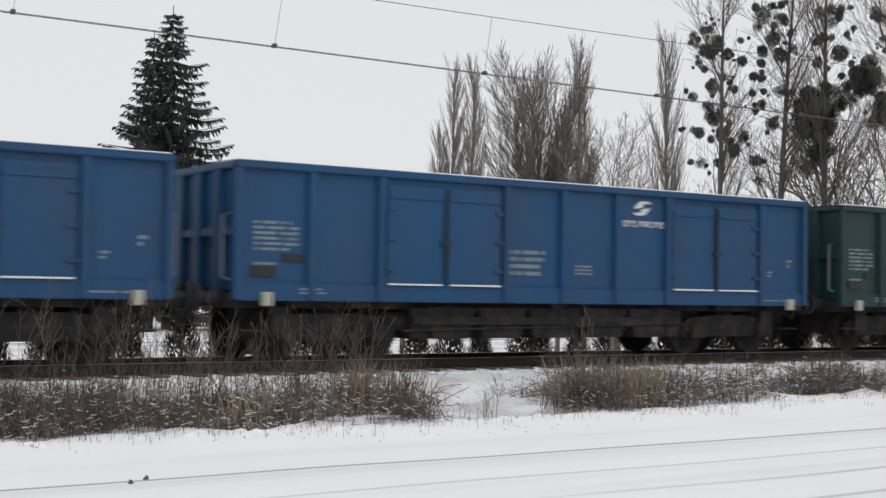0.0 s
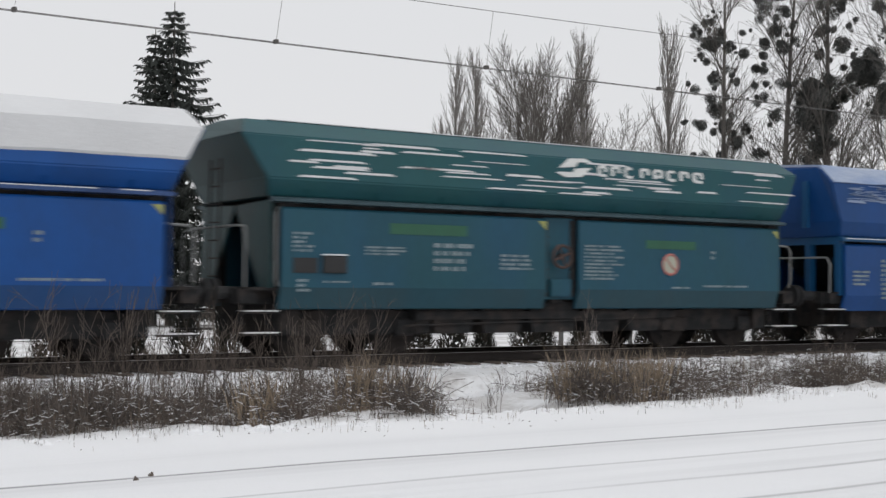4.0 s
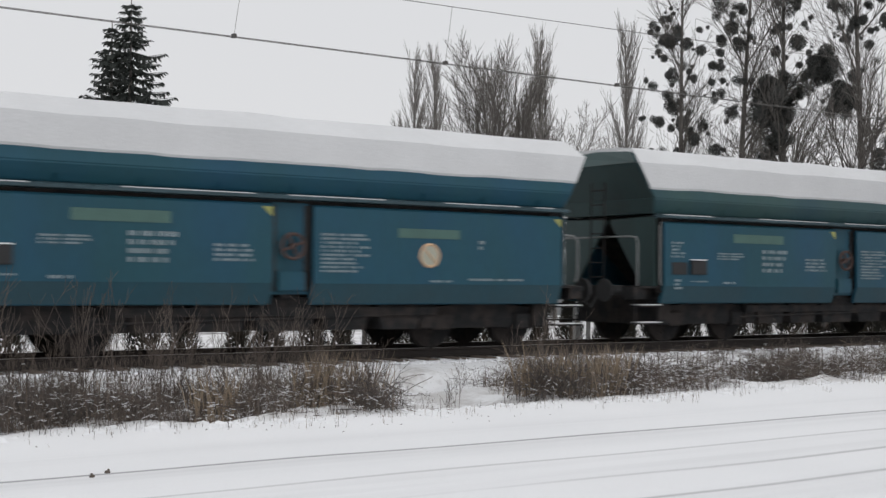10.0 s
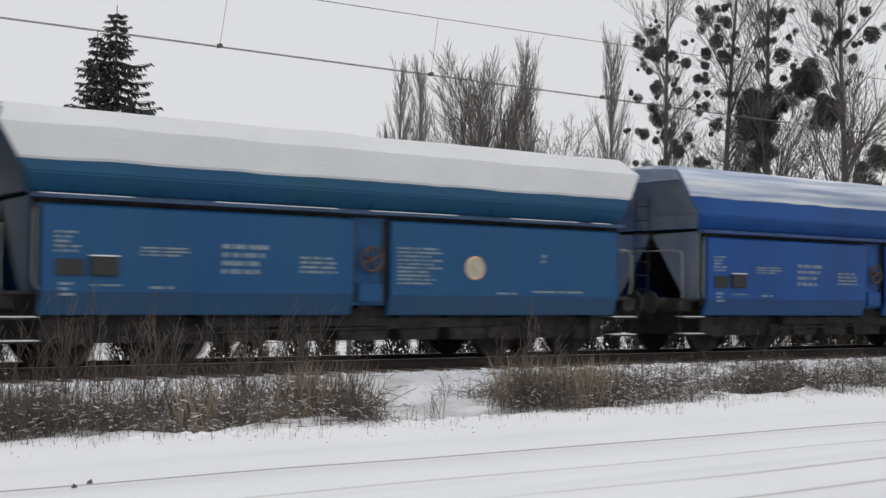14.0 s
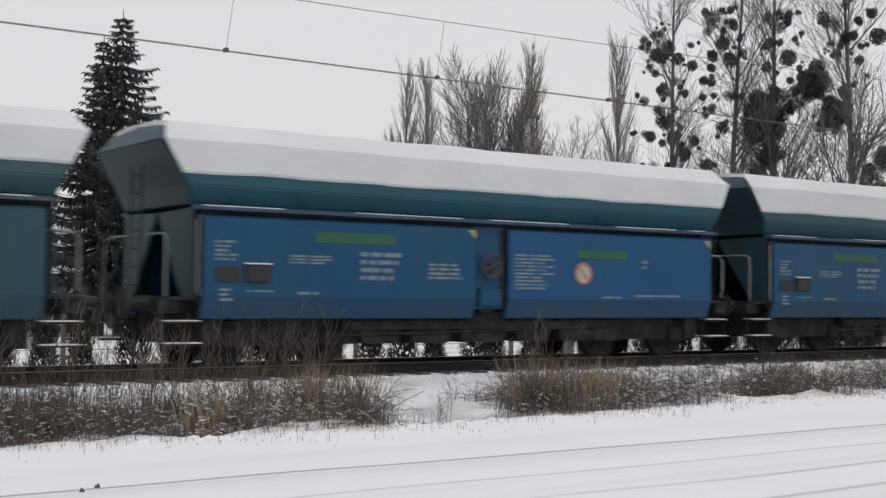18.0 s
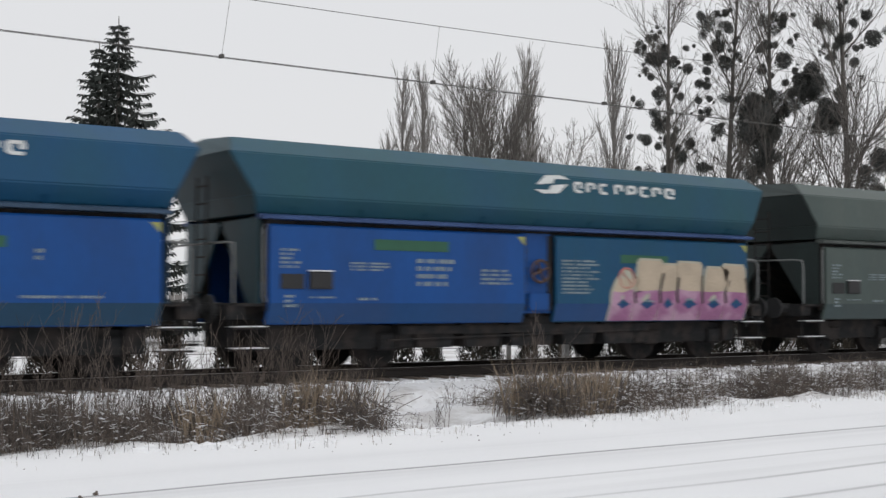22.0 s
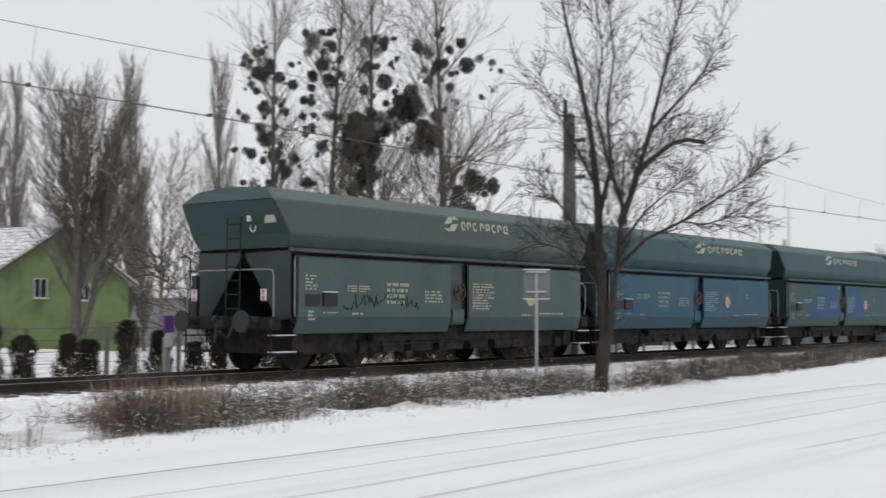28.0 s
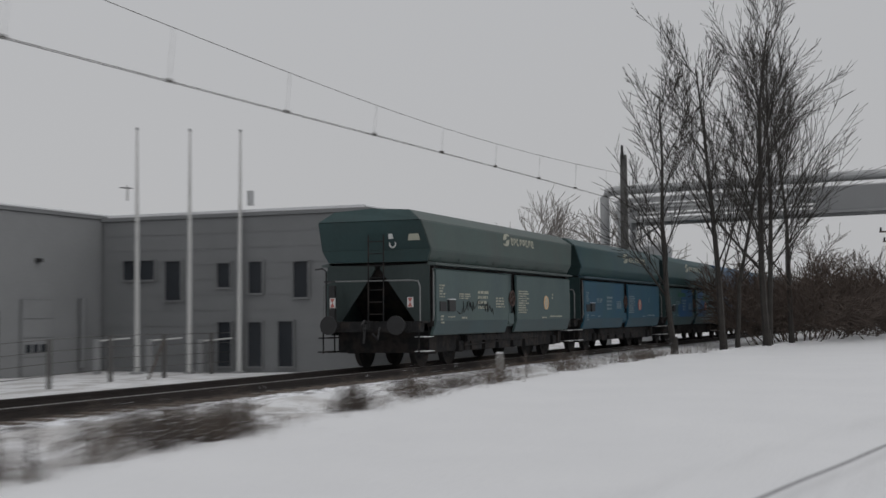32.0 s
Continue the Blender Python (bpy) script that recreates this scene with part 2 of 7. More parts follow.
# ---------------------------------------------------------------- mesh helpers
class Shape:
    """Collects faces for one mesh."""

    def __init__(self):
        self.v, self.f = [], []

    def face(self, *pts):
        k = len(self.v)
        self.v += [tuple(p) for p in pts]
        self.f.append(tuple(range(k, k + len(pts))))
        return self

    def box(self, x0, x1, y0, y1, z0, z1, c=0.0):
        """A box; c cuts its long edges."""
        if c <= 0:
            k = len(self.v)
            self.v += [(x, y, z) for x in (x0, x1) for y in (y0, y1) for z in (z0, z1)]
            self.f += [tuple(k + i for i in q) for q in ((0, 1, 3, 2), (4, 6, 7, 5), (0, 4, 5, 1), (2, 3, 7, 6), (0, 2, 6, 4), (1, 5, 7, 3))]
            return self
        ring = [(y0 + c, z0), (y1 - c, z0), (y1, z0 + c), (y1, z1 - c), (y1 - c, z1), (y0 + c, z1), (y0, z1 - c), (y0, z0 + c)]
        return self.loft([(x0, ring), (x1, ring)])

    def loft(self, rings, caps=True):
        """Rings of (x, [(y, z), ...]) or lists of (x, y, z), joined one to the next."""
        k, n = len(self.v), None
        for r in rings:
            pts = [(r[0], y, z) for y, z in r[1]] if isinstance(r, tuple) and isinstance(r[0], (int, float)) else list(r)
            n = len(pts)
            self.v += [tuple(p) for p in pts]
        for i in range(len(rings) - 1):
            for j in range(n):
                a, b = k + i * n + j, k + i * n + (j + 1) % n
                self.f.append((a, b, b + n, a + n))
        if caps:
            self.f.append(tuple(range(k + n - 1, k - 1, -1)))
            self.f.append(tuple(range(k + (len(rings) - 1) * n, k + len(rings) * n)))
        return self

    def tube(self, pts, radii, sides=6, caps=True):
        pts = [Vector(p) for p in pts]
        if isinstance(radii, (int, float)):
            radii = [radii] * len(pts)
        rings = []
        for i, p in enumerate(pts):
            d = (pts[min(i + 1, len(pts) - 1)] - pts[max(i - 1, 0)])
            d = d.normalized() if d.length > 1e-9 else Vector((0, 0, 1))
            u = d.orthogonal().normalized() if abs(d.z) > 0.9 else d.cross(Vector((0, 0, 1))).normalized()
            w = d.cross(u)
            rings.append([tuple(p + radii[i] * (math.cos(a) * u + math.sin(a) * w)) for a in (2 * math.pi * j / sides for j in range(sides))])
        return self.loft(rings, caps)

    def disc(self, c, axis, r, thick, sides=24):
        c, a = Vector(c), Vector(axis).normalized()
        return self.tube([c - a * thick / 2, c + a * thick / 2], r, sides)

    def ring(self, c, axis, r, tube_r, sides=20, small=6):
        c, a = Vector(c), Vector(axis).normalized()
        u = a.orthogonal().normalized()
        w = a.cross(u)
        k = len(self.v)
        for i in range(sides):
            t = 2 * math.pi * i / sides
            d = math.cos(t) * u + math.sin(t) * w
            for j in range(small):
                s = 2 * math.pi * j / small
                self.v.append(tuple(c + d * (r + tube_r * math.cos(s)) + a * tube_r * math.sin(s)))
        for i in range(sides):
            for j in range(small):
                self.f.append((k + i * small + j, k + i * small + (j + 1) % small, k + ((i + 1) % sides) * small + (j + 1) % small, k + ((i + 1) % sides) * small + j))
        return self

    def mesh(self, name, *mats, smooth=False):
        me = bpy.data.meshes.new(name)
        me.from_pydata(self.v, [], self.f)
        for m in mats:
            me.materials.append(m)
        if smooth:
            me.shade_smooth()
        me.update()
        return me


def solid(shape, name):
    """A mesh with its faces turned outwards."""
    me = shape.mesh(name)
    bm = bmesh.new()
    bm.from_mesh(me)
    bmesh.ops.recalc_face_normals(bm, faces=bm.faces)
    bm.to_mesh(me)
    bm.free()
    return me


def bevelled(shape, name, width):
    me = shape.mesh(name)
    bm = bmesh.new()
    bm.from_mesh(me)
    bmesh.ops.remove_doubles(bm, verts=bm.verts, dist=1e-5)
    bmesh.ops.recalc_face_normals(bm, faces=bm.faces)
    bmesh.ops.bevel(bm, geom=[e for e in bm.edges if len(e.link_faces) == 2 and e.calc_face_angle(0) > 0.5], offset=width, segments=2, affect="EDGES")
    bm.to_mesh(me)
    bm.free()
    return me


def piece(name, me, mat, parent=None, label="", at=None):
    """One mesh object with its own material; the mesh may be shared."""
    ob = new(name, me)
    if not me.materials:
        me.materials.append(None)
    ob.material_slots[0].link = "OBJECT"
    ob.material_slots[0].material = mat
    if parent:
        ob.parent = parent
    if at is not None:
        ob.matrix_basis = at if isinstance(at, Matrix) else Matrix.Translation(at)
    if label:
        tagged(ob, label)
    return ob


def part(name, shape, mat, parent=None, label="", at=None):
    return piece(name, solid(shape, name), mat, parent, label, at)


def empty(name, m, label, category, group="", kind=""):
    ob = new(name)
    ob.empty_display_size = 0.3
    ob.matrix_basis = m
    return tagged(ob, label, category, group, kind)


# ---------------------------------------------------------------- ground, line and road
def smooth_step(a, b, x):
    t = min(1, max(0, (x - a) / (b - a)))
    return t * t * (3 - 2 * t)


EDGE = ((-60, -7.0), (0, -7.0), (5, -6.8), (8, -6.9), (11, -6.95), (16, -6.5), (20, -6.5), (23, -6.8), (26, -6.6), (31, -6.2), (37, -5.6), (44, -4.9), (50, -4.5), (57, -4.4), (70, -4.7), (90, -6.4), (130, -10.0), (400, -40.0))


def edge_y(x):
    """Where the road's snow meets the rough verge."""
    for (a, p), (b, q) in zip(EDGE, EDGE[1:]):
        if x <= b:
            break
    k = min(1, max(0, (x - a) / (b - a)))
    ragged = 0.22 * noise.noise(Vector((x * 0.45, 1.5, 20))) + 0.16 * noise.noise(Vector((x * 1.6, 4.5, 20)))
    return p + (q - p) * k + ragged


def ground_z(x, y, edge=None):
    """Height of the snow surface; the rail head is at zero."""
    edge = edge_y(x) if edge is None else edge
    road = -0.42 + 0.36 * smooth_step(34, 75, x) + 0.15 * smooth_step(75, 130, x)
    far = -0.45 - 0.5 * smooth_step(5, 12, y) * smooth_step(34, 50, x) * (1 - smooth_step(54, 62, x))
    bed = -0.21
    if y < edge:
        z = road
        if y < -14.4:
            z += 0.10 * smooth_step(-14.4, -14.9, y)
        z += 0.05 * smooth_step(edge - 0.9, edge - 0.1, y)
    elif y < -2.6:
        s = smooth_step(edge - 0.1, -2.6, y)
        side = min(road, -0.32 + 0.36 * smooth_step(60, 90, x))
        z = (road + 0.05) * (1 - s) + s * min(side, -0.26)
        hum = smooth_step(edge, edge + 0.7, y) * smooth_step(-2.4, -3.0, y)
        z += hum * (0.13 * noise.noise(Vector((x * 0.9, y * 0.9, 3.0))) + 0.10 * noise.noise(Vector((x * 2.3, y * 2.3, 8.0))))
        z -= 0.16 * math.exp(-((x - 10.2 - 0.3 * (y + 5)) / 0.8) ** 2) * hum
        z -= (0.03 + 0.10 * math.exp(-((x - 25.0) / 4.0) ** 2)) * math.exp(-((y + 4.9) / 0.9) ** 2)
        z -= 0.14 * math.exp(-((x - 23.8) ** 2 + (y + 5.85) ** 2) / 0.8)
    elif y < -1.5:
        s = smooth_step(-2.6, -1.9, y)
        z = -0.28 * (1 - s) + s * bed
    elif y < 1.7:
        z = bed
    else:
        s = smooth_step(1.7, 3.4, y)
        z = bed * (1 - s) + far * s
        z += 0.05 * s * noise.noise(Vector((x * 0.4, y * 0.4, 1.0)))
    return z


def build_ground():
    xs = [-900, -400, -200, -100, -60, -40, -25, -15, -8] + [-4 + 0.4 * i for i in range(0, 210)] + [80.4, 82, 86, 90, 95, 100, 110, 125, 150, 200, 300, 500, 900]
    ys = [-900, -300, -120, -70, -45, -33, -26, -22, -20, -18.5, -17.2, -16.4, -15.6, -15.0, -14.7, -14.4, -13.6] + [-13 + 0.65 * i for i in range(8)]
    ys += [-8.0 + 0.2 * i for i in range(34)] + [-1.1, 0, 1.1, 1.7, 2.1, 2.6, 3.2, 3.8, 4.6, 6, 8, 10, 13, 17, 22, 28, 36, 46, 60, 80, 110, 160, 250, 400, 900]
    xs, ys = sorted(set(xs)), sorted(set(round(y, 3) for y in ys))
    verts, verge = [], []
    for x in xs:
        edge = edge_y(x)
        for y in ys:
            z = ground_z(x, y, edge)
            if -14.4 < y < edge and -10 < x < 90:
                z += 0.012 * noise.noise(Vector((x * 0.5, y * 1.5, 5)))
            if edge - 0.9 < y < edge + 0.5:
                z += 0.07 * abs(noise.noise(Vector((x * 1.7, y * 1.7, 9))))
            verts.append((x, y, z))
            verge.append(smooth_step(edge - 0.05, edge + 0.4, y))
    n = len(ys)
    faces = [(i * n + j, (i + 1) * n + j, (i + 1) * n + j + 1, i * n + j + 1) for i in range(len(xs) - 1) for j in range(n - 1)]
    me = bpy.data.meshes.new("ground")
    me.from_pydata(verts, [], faces)
    me.attributes.new("verge", "FLOAT", "POINT").data.foreach_set("value", verge)
    me.materials.append(ground_material())
    me.shade_smooth()
    tagged(new("ground", me), "snow-covered ground with a snowy road and a rough verge", "ground", kind="structure")


build_ground()


def rail_shape(x0, x1, y):
    ring = [(-0.065, -0.17), (0.065, -0.17), (0.065, -0.155), (0.012, -0.13), (0.012, -0.045), (0.036, -0.035), (0.036, -0.004), (0.028, 0),
            (-0.028, 0), (-0.036, -0.004), (-0.036, -0.035), (-0.012, -0.045), (-0.012, -0.13), (-0.065, -0.155)]
    return Shape().loft([(x0, [(y + a, b) for a, b in ring]), (x1, [(y + a, b) for a, b in ring])])


def build_track():
    for side in (-0.7535, 0.7535):
        r = part("rail", rail_shape(-300, 500, side), RUST, None, "")
        tagged(r, "rusty steel rail with a worn bright head", "rail", "rails of the line", "structure")
        part("rail_head", Shape().box(-300, 500, side - 0.027, side + 0.027, 0.0, 0.004), RAIL_TOP, r, "bright worn running surface")
    bed = Shape()
    bed.loft([(x, [(-2.0, -0.36), (2.0, -0.36), (1.65, -0.192), (1.3, -0.186), (-1.3, -0.186), (-1.65, -0.192)]) for x in (-300, 500)])
    tagged(part("ballast_bed", bed, BALLAST), "snow-dusted stone ballast under the track", "ballast", kind="structure")
    ring = [(-0.12, -0.3), (0.12, -0.3), (0.12, -0.17), (0.09, -0.155), (-0.09, -0.155), (-0.12, -0.17)]
    sl = Shape().loft([[(a, -1.3, b) for a, b in ring], [(a, 1.3, b) for a, b in ring]])
    me = solid(sl, "sleeper")
    base = tagged(new("sleepers"), "weathered railway sleepers under thin snow", "sleepers", kind="structure")
    x = -6.0
    while x < 75:
        piece("sleeper", me, WOOD, base, at=(x, 0, 0.0))
        x += 0.62
    lump = Shape()
    rnd = random.Random(4)
    for i in range(2600):
        x, y = rnd.uniform(-4, 80), rnd.choice((-1, 1)) * rnd.uniform(1.32, 2.25)
        r = rnd.uniform(0.02, 0.05)
        z = -0.2 - max(0, abs(y) - 1.7) * 0.22
        lump.face((x - r, y - r, z), (x + r, y - r * 0.7, z), (x, y, z + r * 1.3))
        lump.face((x + r, y - r * 0.7, z), (x + r * 0.4, y + r, z), (x, y, z + r * 1.3))
        lump.face((x + r * 0.4, y + r, z), (x - r, y - r, z), (x, y, z + r * 1.3))
    st = part("ballast_stones", lump, BALLAST)
    tagged(st, "loose grey ballast stones dusted with snow", "stones", kind="stuff")


build_track()


# ---------------------------------------------------------------- wagons
PAINTS = {}


def paint(name, color, second=None, amount=0.25):
    PAINTS[name] = color
    second = second or tuple(0.72 * c + 0.004 for c in color)
    return material(name, color, 0.5, 0, 0.12, 0.9, 18, 0.05, second, amount, 1.1, 0.35, (1, 1, 0.35), spec=0.32)


BLUE = paint("bright_blue_paint", (0.003, 0.064, 0.255))
NEW_BLUE = paint("deep_blue_paint", (0.003, 0.052, 0.200), (0.006, 0.050, 0.170))
THIN_SNOW = material("thin_snow_on_blue", (0.40, 0.44, 0.52), 0.8, vary=0.12, scale=0.9, fine=25, bump=0.3, second=(0.22, 0.29, 0.44), second_amount=0.35, second_scale=1.6, spread=0.3, stretch=(0.4, 1, 1), spec=0.15)
FROST = material("wind_scoured_frost", (0.66, 0.68, 0.71), 0.8, vary=0.10, scale=0.8, fine=30, bump=0.3, second=(0.20, 0.27, 0.42), second_amount=0.27, second_scale=1.3, spread=0.35, stretch=(0.22, 1, 5), spec=0.15)
BLUE2 = paint("faded_blue_paint", (0.005, 0.062, 0.170), (0.008, 0.066, 0.150))
EAOS_BLUE = paint("wagon_blue_paint", (0.009, 0.066, 0.160), (0.020, 0.056, 0.124))
EAOS_GREEN = paint("dark_green_paint", (0.014, 0.042, 0.045))
TEAL = paint("teal_paint", (0.012, 0.066, 0.090), (0.011, 0.063, 0.108))
DEEP = paint("blue_teal_paint", (0.004, 0.058, 0.140), (0.006, 0.060, 0.112))
TEAL_ROOF = paint("teal_green_paint", (0.011, 0.070, 0.078), (0.008, 0.058, 0.078))
GREYGREEN = paint("grey_green_paint", (0.054, 0.090, 0.082), (0.040, 0.068, 0.070))
OLIVE = paint("olive_grey_paint", (0.072, 0.092, 0.084), (0.055, 0.078, 0.074))
SEA = paint("sea_green_paint", (0.071, 0.106, 0.102), (0.059, 0.089, 0.093))
SEA_ROOF = paint("dull_sea_green_paint", (0.061, 0.091, 0.084), (0.066, 0.083, 0.078))
SEA_BLUE = paint("sea_blue_paint", (0.024, 0.084, 0.118), (0.016, 0.072, 0.128))
SEA2 = paint("worn_sea_green_paint", (0.034, 0.078, 0.078), (0.024, 0.064, 0.080))
BLUEGREY = paint("slate_blue_paint", (0.018, 0.066, 0.092), (0.022, 0.060, 0.072))
HULL = material("dark_hopper_paint", (0.010, 0.019, 0.025), 0.7, 0, 0.3, 2, 30, 0.1, (0.018, 0.020, 0.021), 0.35, 1.5, spec=0.25)
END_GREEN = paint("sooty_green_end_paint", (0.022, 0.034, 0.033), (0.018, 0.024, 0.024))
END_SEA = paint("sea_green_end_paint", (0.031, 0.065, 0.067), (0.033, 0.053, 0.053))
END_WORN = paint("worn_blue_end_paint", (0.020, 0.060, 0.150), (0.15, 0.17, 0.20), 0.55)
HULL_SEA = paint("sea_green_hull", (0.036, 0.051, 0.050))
STRIP_GREEN = material("green_marking_bar", (0.018, 0.090, 0.050), 0.6, 0, 0.15, 3, 40, 0)
STRIP_PALE = material("pale_marking_bar", (0.060, 0.125, 0.108), 0.6, 0, 0.15, 3, 40, 0)
YELLOW = material("yellow_marking", (0.30, 0.31, 0.10), 0.6, 0, 0.15, 3, 40, 0)
RED_RING = material("faded_red_ring", (0.42, 0.14, 0.12), 0.6, 0, 0.15, 3, 40, 0)
ORANGE_DISC = material("faded_orange_disc", (0.62, 0.42, 0.26), 0.6, 0, 0.15, 3, 40, 0)
WHEEL_RED = material("rust_red_wheel", (0.060, 0.034, 0.028), 0.7, 0, 0.3, 4, 40, 0.1)
CREAM = material("cream_lettering", (0.38, 0.38, 0.31), 0.6, 0, 0.15, 4, 60, 0.0)
PINK = material("graffiti_pink", (0.30, 0.12, 0.24), 0.55, 0, 0.2, 2, 30, 0.0, (0.40, 0.24, 0.34), 0.3, 2)
SAND = material("graffiti_sand", (0.44, 0.36, 0.27), 0.55, 0, 0.2, 2, 30, 0.0)
VIOLET = material("violet_sign", (0.12, 0.05, 0.24), 0.5, 0, 0.1, 3, 30, 0)



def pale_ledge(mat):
    """The same paint, dusty, and lightened for the sky light a flat ledge catches."""
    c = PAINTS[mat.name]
    return paint("dusty_skylit_" + mat.name, tuple(0.7 * v + 0.045 for v in c), tuple(0.5 * v + 0.03 for v in c), 0.4)


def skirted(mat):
    """The lower strip of a side, in a duller blue-grey."""
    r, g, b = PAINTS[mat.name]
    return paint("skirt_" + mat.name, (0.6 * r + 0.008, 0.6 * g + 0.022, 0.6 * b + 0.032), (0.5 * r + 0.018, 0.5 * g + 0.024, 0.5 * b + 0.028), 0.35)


def darkened(mat, k=0.7):
    """The same paint made darker, for the ends of a wagon."""
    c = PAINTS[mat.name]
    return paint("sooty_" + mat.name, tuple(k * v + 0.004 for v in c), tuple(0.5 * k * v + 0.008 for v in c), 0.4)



def bars(shape, x0, x1, z0, z1, y, rows, rnd, gap=0.44, ragged=0.3, words=True):
    """Rows of short bars in the plane y, for lettering too small to read."""
    h = (z1 - z0) / rows
    for r in range(rows):
        end = x1 - (x1 - x0) * ragged * rnd.random()
        x, z = x0, z1 - (r + 1) * h + h * gap / 2
        while x < end - 0.04:
            w = min(rnd.uniform(0.03, 0.075), end - x) if words else end - x
            shape.box(x, x + w, y - 0.006, y, z, z + h * (1 - gap))
            x += w + (0.018 if rnd.random() < 0.78 else 0.07)
    return shape


def slope_width(z):
    """Half width of a hopper's upper body at height z."""
    return 1.46 - 0.10 * (z - 2.84) / 0.68 if z < 3.52 else 1.36 - 0.36 * (z - 3.52) / 0.27


def hopper_meshes():
    g = {}
    up = [(1.33, 2.56), (1.46, 2.84), (1.36, 3.52), (1.0, 3.79), (0.0, 3.85), (-1.0, 3.79), (-1.36, 3.52), (-1.46, 2.84), (-1.33, 2.56)]
    ends = [0.0, 0.10, 0.50, 0.32, 0.32, 0.32, 0.50, 0.10, 0.0]
    reach = lambda z: 5.72 + 0.40 * min(1, max(0, (z - 2.84) / 0.68)) - 0.18 * min(1, max(0, (z - 3.52) / 0.28))
    rings = []
    for s in (-1, 1):
        rings.append([(s * (5.62 + e), y, z) for (y, z), e in zip(up, ends)])
    g["upper"] = bevelled(Shape().loft(rings), "upper_hopper", 0.02)
    g["gusset"] = []
    for s in (-1, 1):
        for x in [-5.0 + 1.25 * i for i in range(9)]:
            rib = Shape()
            rib.face((x - 0.05, s * 1.335, 2.57), (x + 0.05, s * 1.335, 2.57), (x + 0.04, s * 1.41, 2.68), (x - 0.04, s * 1.41, 2.68))
            g["gusset"].append(solid(rib, "gusset"))
    g["roof_box"] = bevelled(Shape().loft([[(x + dx, y, z) for x, z in ((-5.98, 3.72), (-5.62, 3.66), (-5.57, 3.90), (-5.93, 3.97))] for y, dx in ((-0.34, 0.0), (0.34, 0.0))]), "roof_box", 0.02)
    # sheets over both end faces, for a paint of their own
    g["end_sheet"] = []
    for s in (-1, 1):
        sh = Shape()
        for f in ([(1.34, 3.53), (0.99, 3.78), (0, 3.84), (-0.99, 3.78), (-1.34, 3.53)], [(-1.34, 3.515), (-1.44, 2.85), (1.44, 2.85), (1.34, 3.515)]):
            sh.loft([[(s * (reach(z) + d), y, z) for y, z in f] for d in (-0.03, 0.015)])
        sh.loft([[(s * (5.72 + d), 1.44, 2.84), (s * (5.72 + d), -1.44, 2.84), (s * (5.635 + d), -1.31, 2.565), (s * (5.635 + d), 1.31, 2.565)] for d in (-0.03, 0.015)])
        g["end_sheet"].append(solid(sh, "end_sheet"))
    # snow lies on the flat top and the two slopes
    sn = [(1.435, 3.02), (1.455, 3.06), (1.40, 3.54), (1.03, 3.84), (0.6, 3.89), (0.0, 3.90), (-0.6, 3.89), (-1.03, 3.84), (-1.40, 3.54), (-1.455, 3.06), (-1.435, 3.02), (-0.98, 3.74), (0, 3.80), (0.98, 3.74)]
    rings, n = [], 34
    rnd = random.Random(3)
    for i in range(n + 1):
        x = -5.93 + 11.86 * i / n
        k = 0.35 * rnd.random()
        r = []
        for j, (y, z) in enumerate(sn):
            d = 0.03 * noise.noise(Vector((x * 0.8, y * 2, 0))) if j < 11 else 0
            if j in (0, 1, 9, 10):
                d += 0.03 * k
            r.append((x * (reach(z) - 0.015) / 5.93, y, z + d))
        rings.append(r)
    g["snow"] = solid(Shape().loft(rings), "snow_cover")
    rings = []
    for i in range(n + 1):
        x = -5.92 + 11.82 * i / n
        q = 0.40 + 0.02 * noise.noise(Vector((x * 0.35, 7.0, 0))) + 0.025 * noise.noise(Vector((x * 1.7, 3.0, 0)))
        a, b = slope_width(2.84 + 0.92 * q), 2.84 + 0.92 * q
        rings.append([(x * (reach(z) - 0.02) / 5.92, y, z) for y, z in ((a + 0.008, b - 0.005), (a + 0.014, b + 0.02), (1.37, 3.55), (1.03, 3.84), (0.5, 3.89), (0, 3.90), (-0.5, 3.89), (-1.03, 3.84), (-1.37, 3.55), (-a - 0.014, b + 0.02), (-a - 0.008, b - 0.005), (-0.98, 3.74), (0, 3.80), (0.98, 3.74))])
    scoured = Shape().loft(rings)
    g["high_snow"] = solid(scoured, "snow_cover")
    # thin blown snow: patches only
    th = Shape()
    for i in range(44):
        x = rnd.uniform(-5.7, 5.0)
        w, a, b = rnd.uniform(0.3, 1.6), rnd.uniform(0.0, 0.7), 0
        b = a + rnd.uniform(0.012, 0.045)
        p = lambda q: (-slope_width(2.84 + 0.92 * q), 2.84 + 0.92 * q)
        (ya, za), (yb, zb) = p(a), p(min(b, 1))
        th.face((x, ya - 0.008, za + 0.006), (x + w, ya - 0.008, za + 0.006), (x + w * 0.9, yb - 0.008, zb + 0.006), (x + w * 0.1, yb - 0.008, zb + 0.006))
    th.loft([[(x, y, z) for y, z in ((1.0, 3.795), (0, 3.855), (-1.0, 3.795), (-1.0, 3.81), (0, 3.885), (1.0, 3.81))] for x in (-5.5, 5.6)])
    g["blown_snow"] = solid(th, "blown_snow")
    g["ledge"] = bevelled(Shape().loft([[(x, -y0, z) for y0, z in ((1.30, 2.46), (1.52, 2.47), (1.53, 2.52), (1.32, 2.56))] for x in (-5.62, 5.62)]), "ledge", 0.006)
    ls, lr = Shape(), random.Random(17)
    x = -5.5
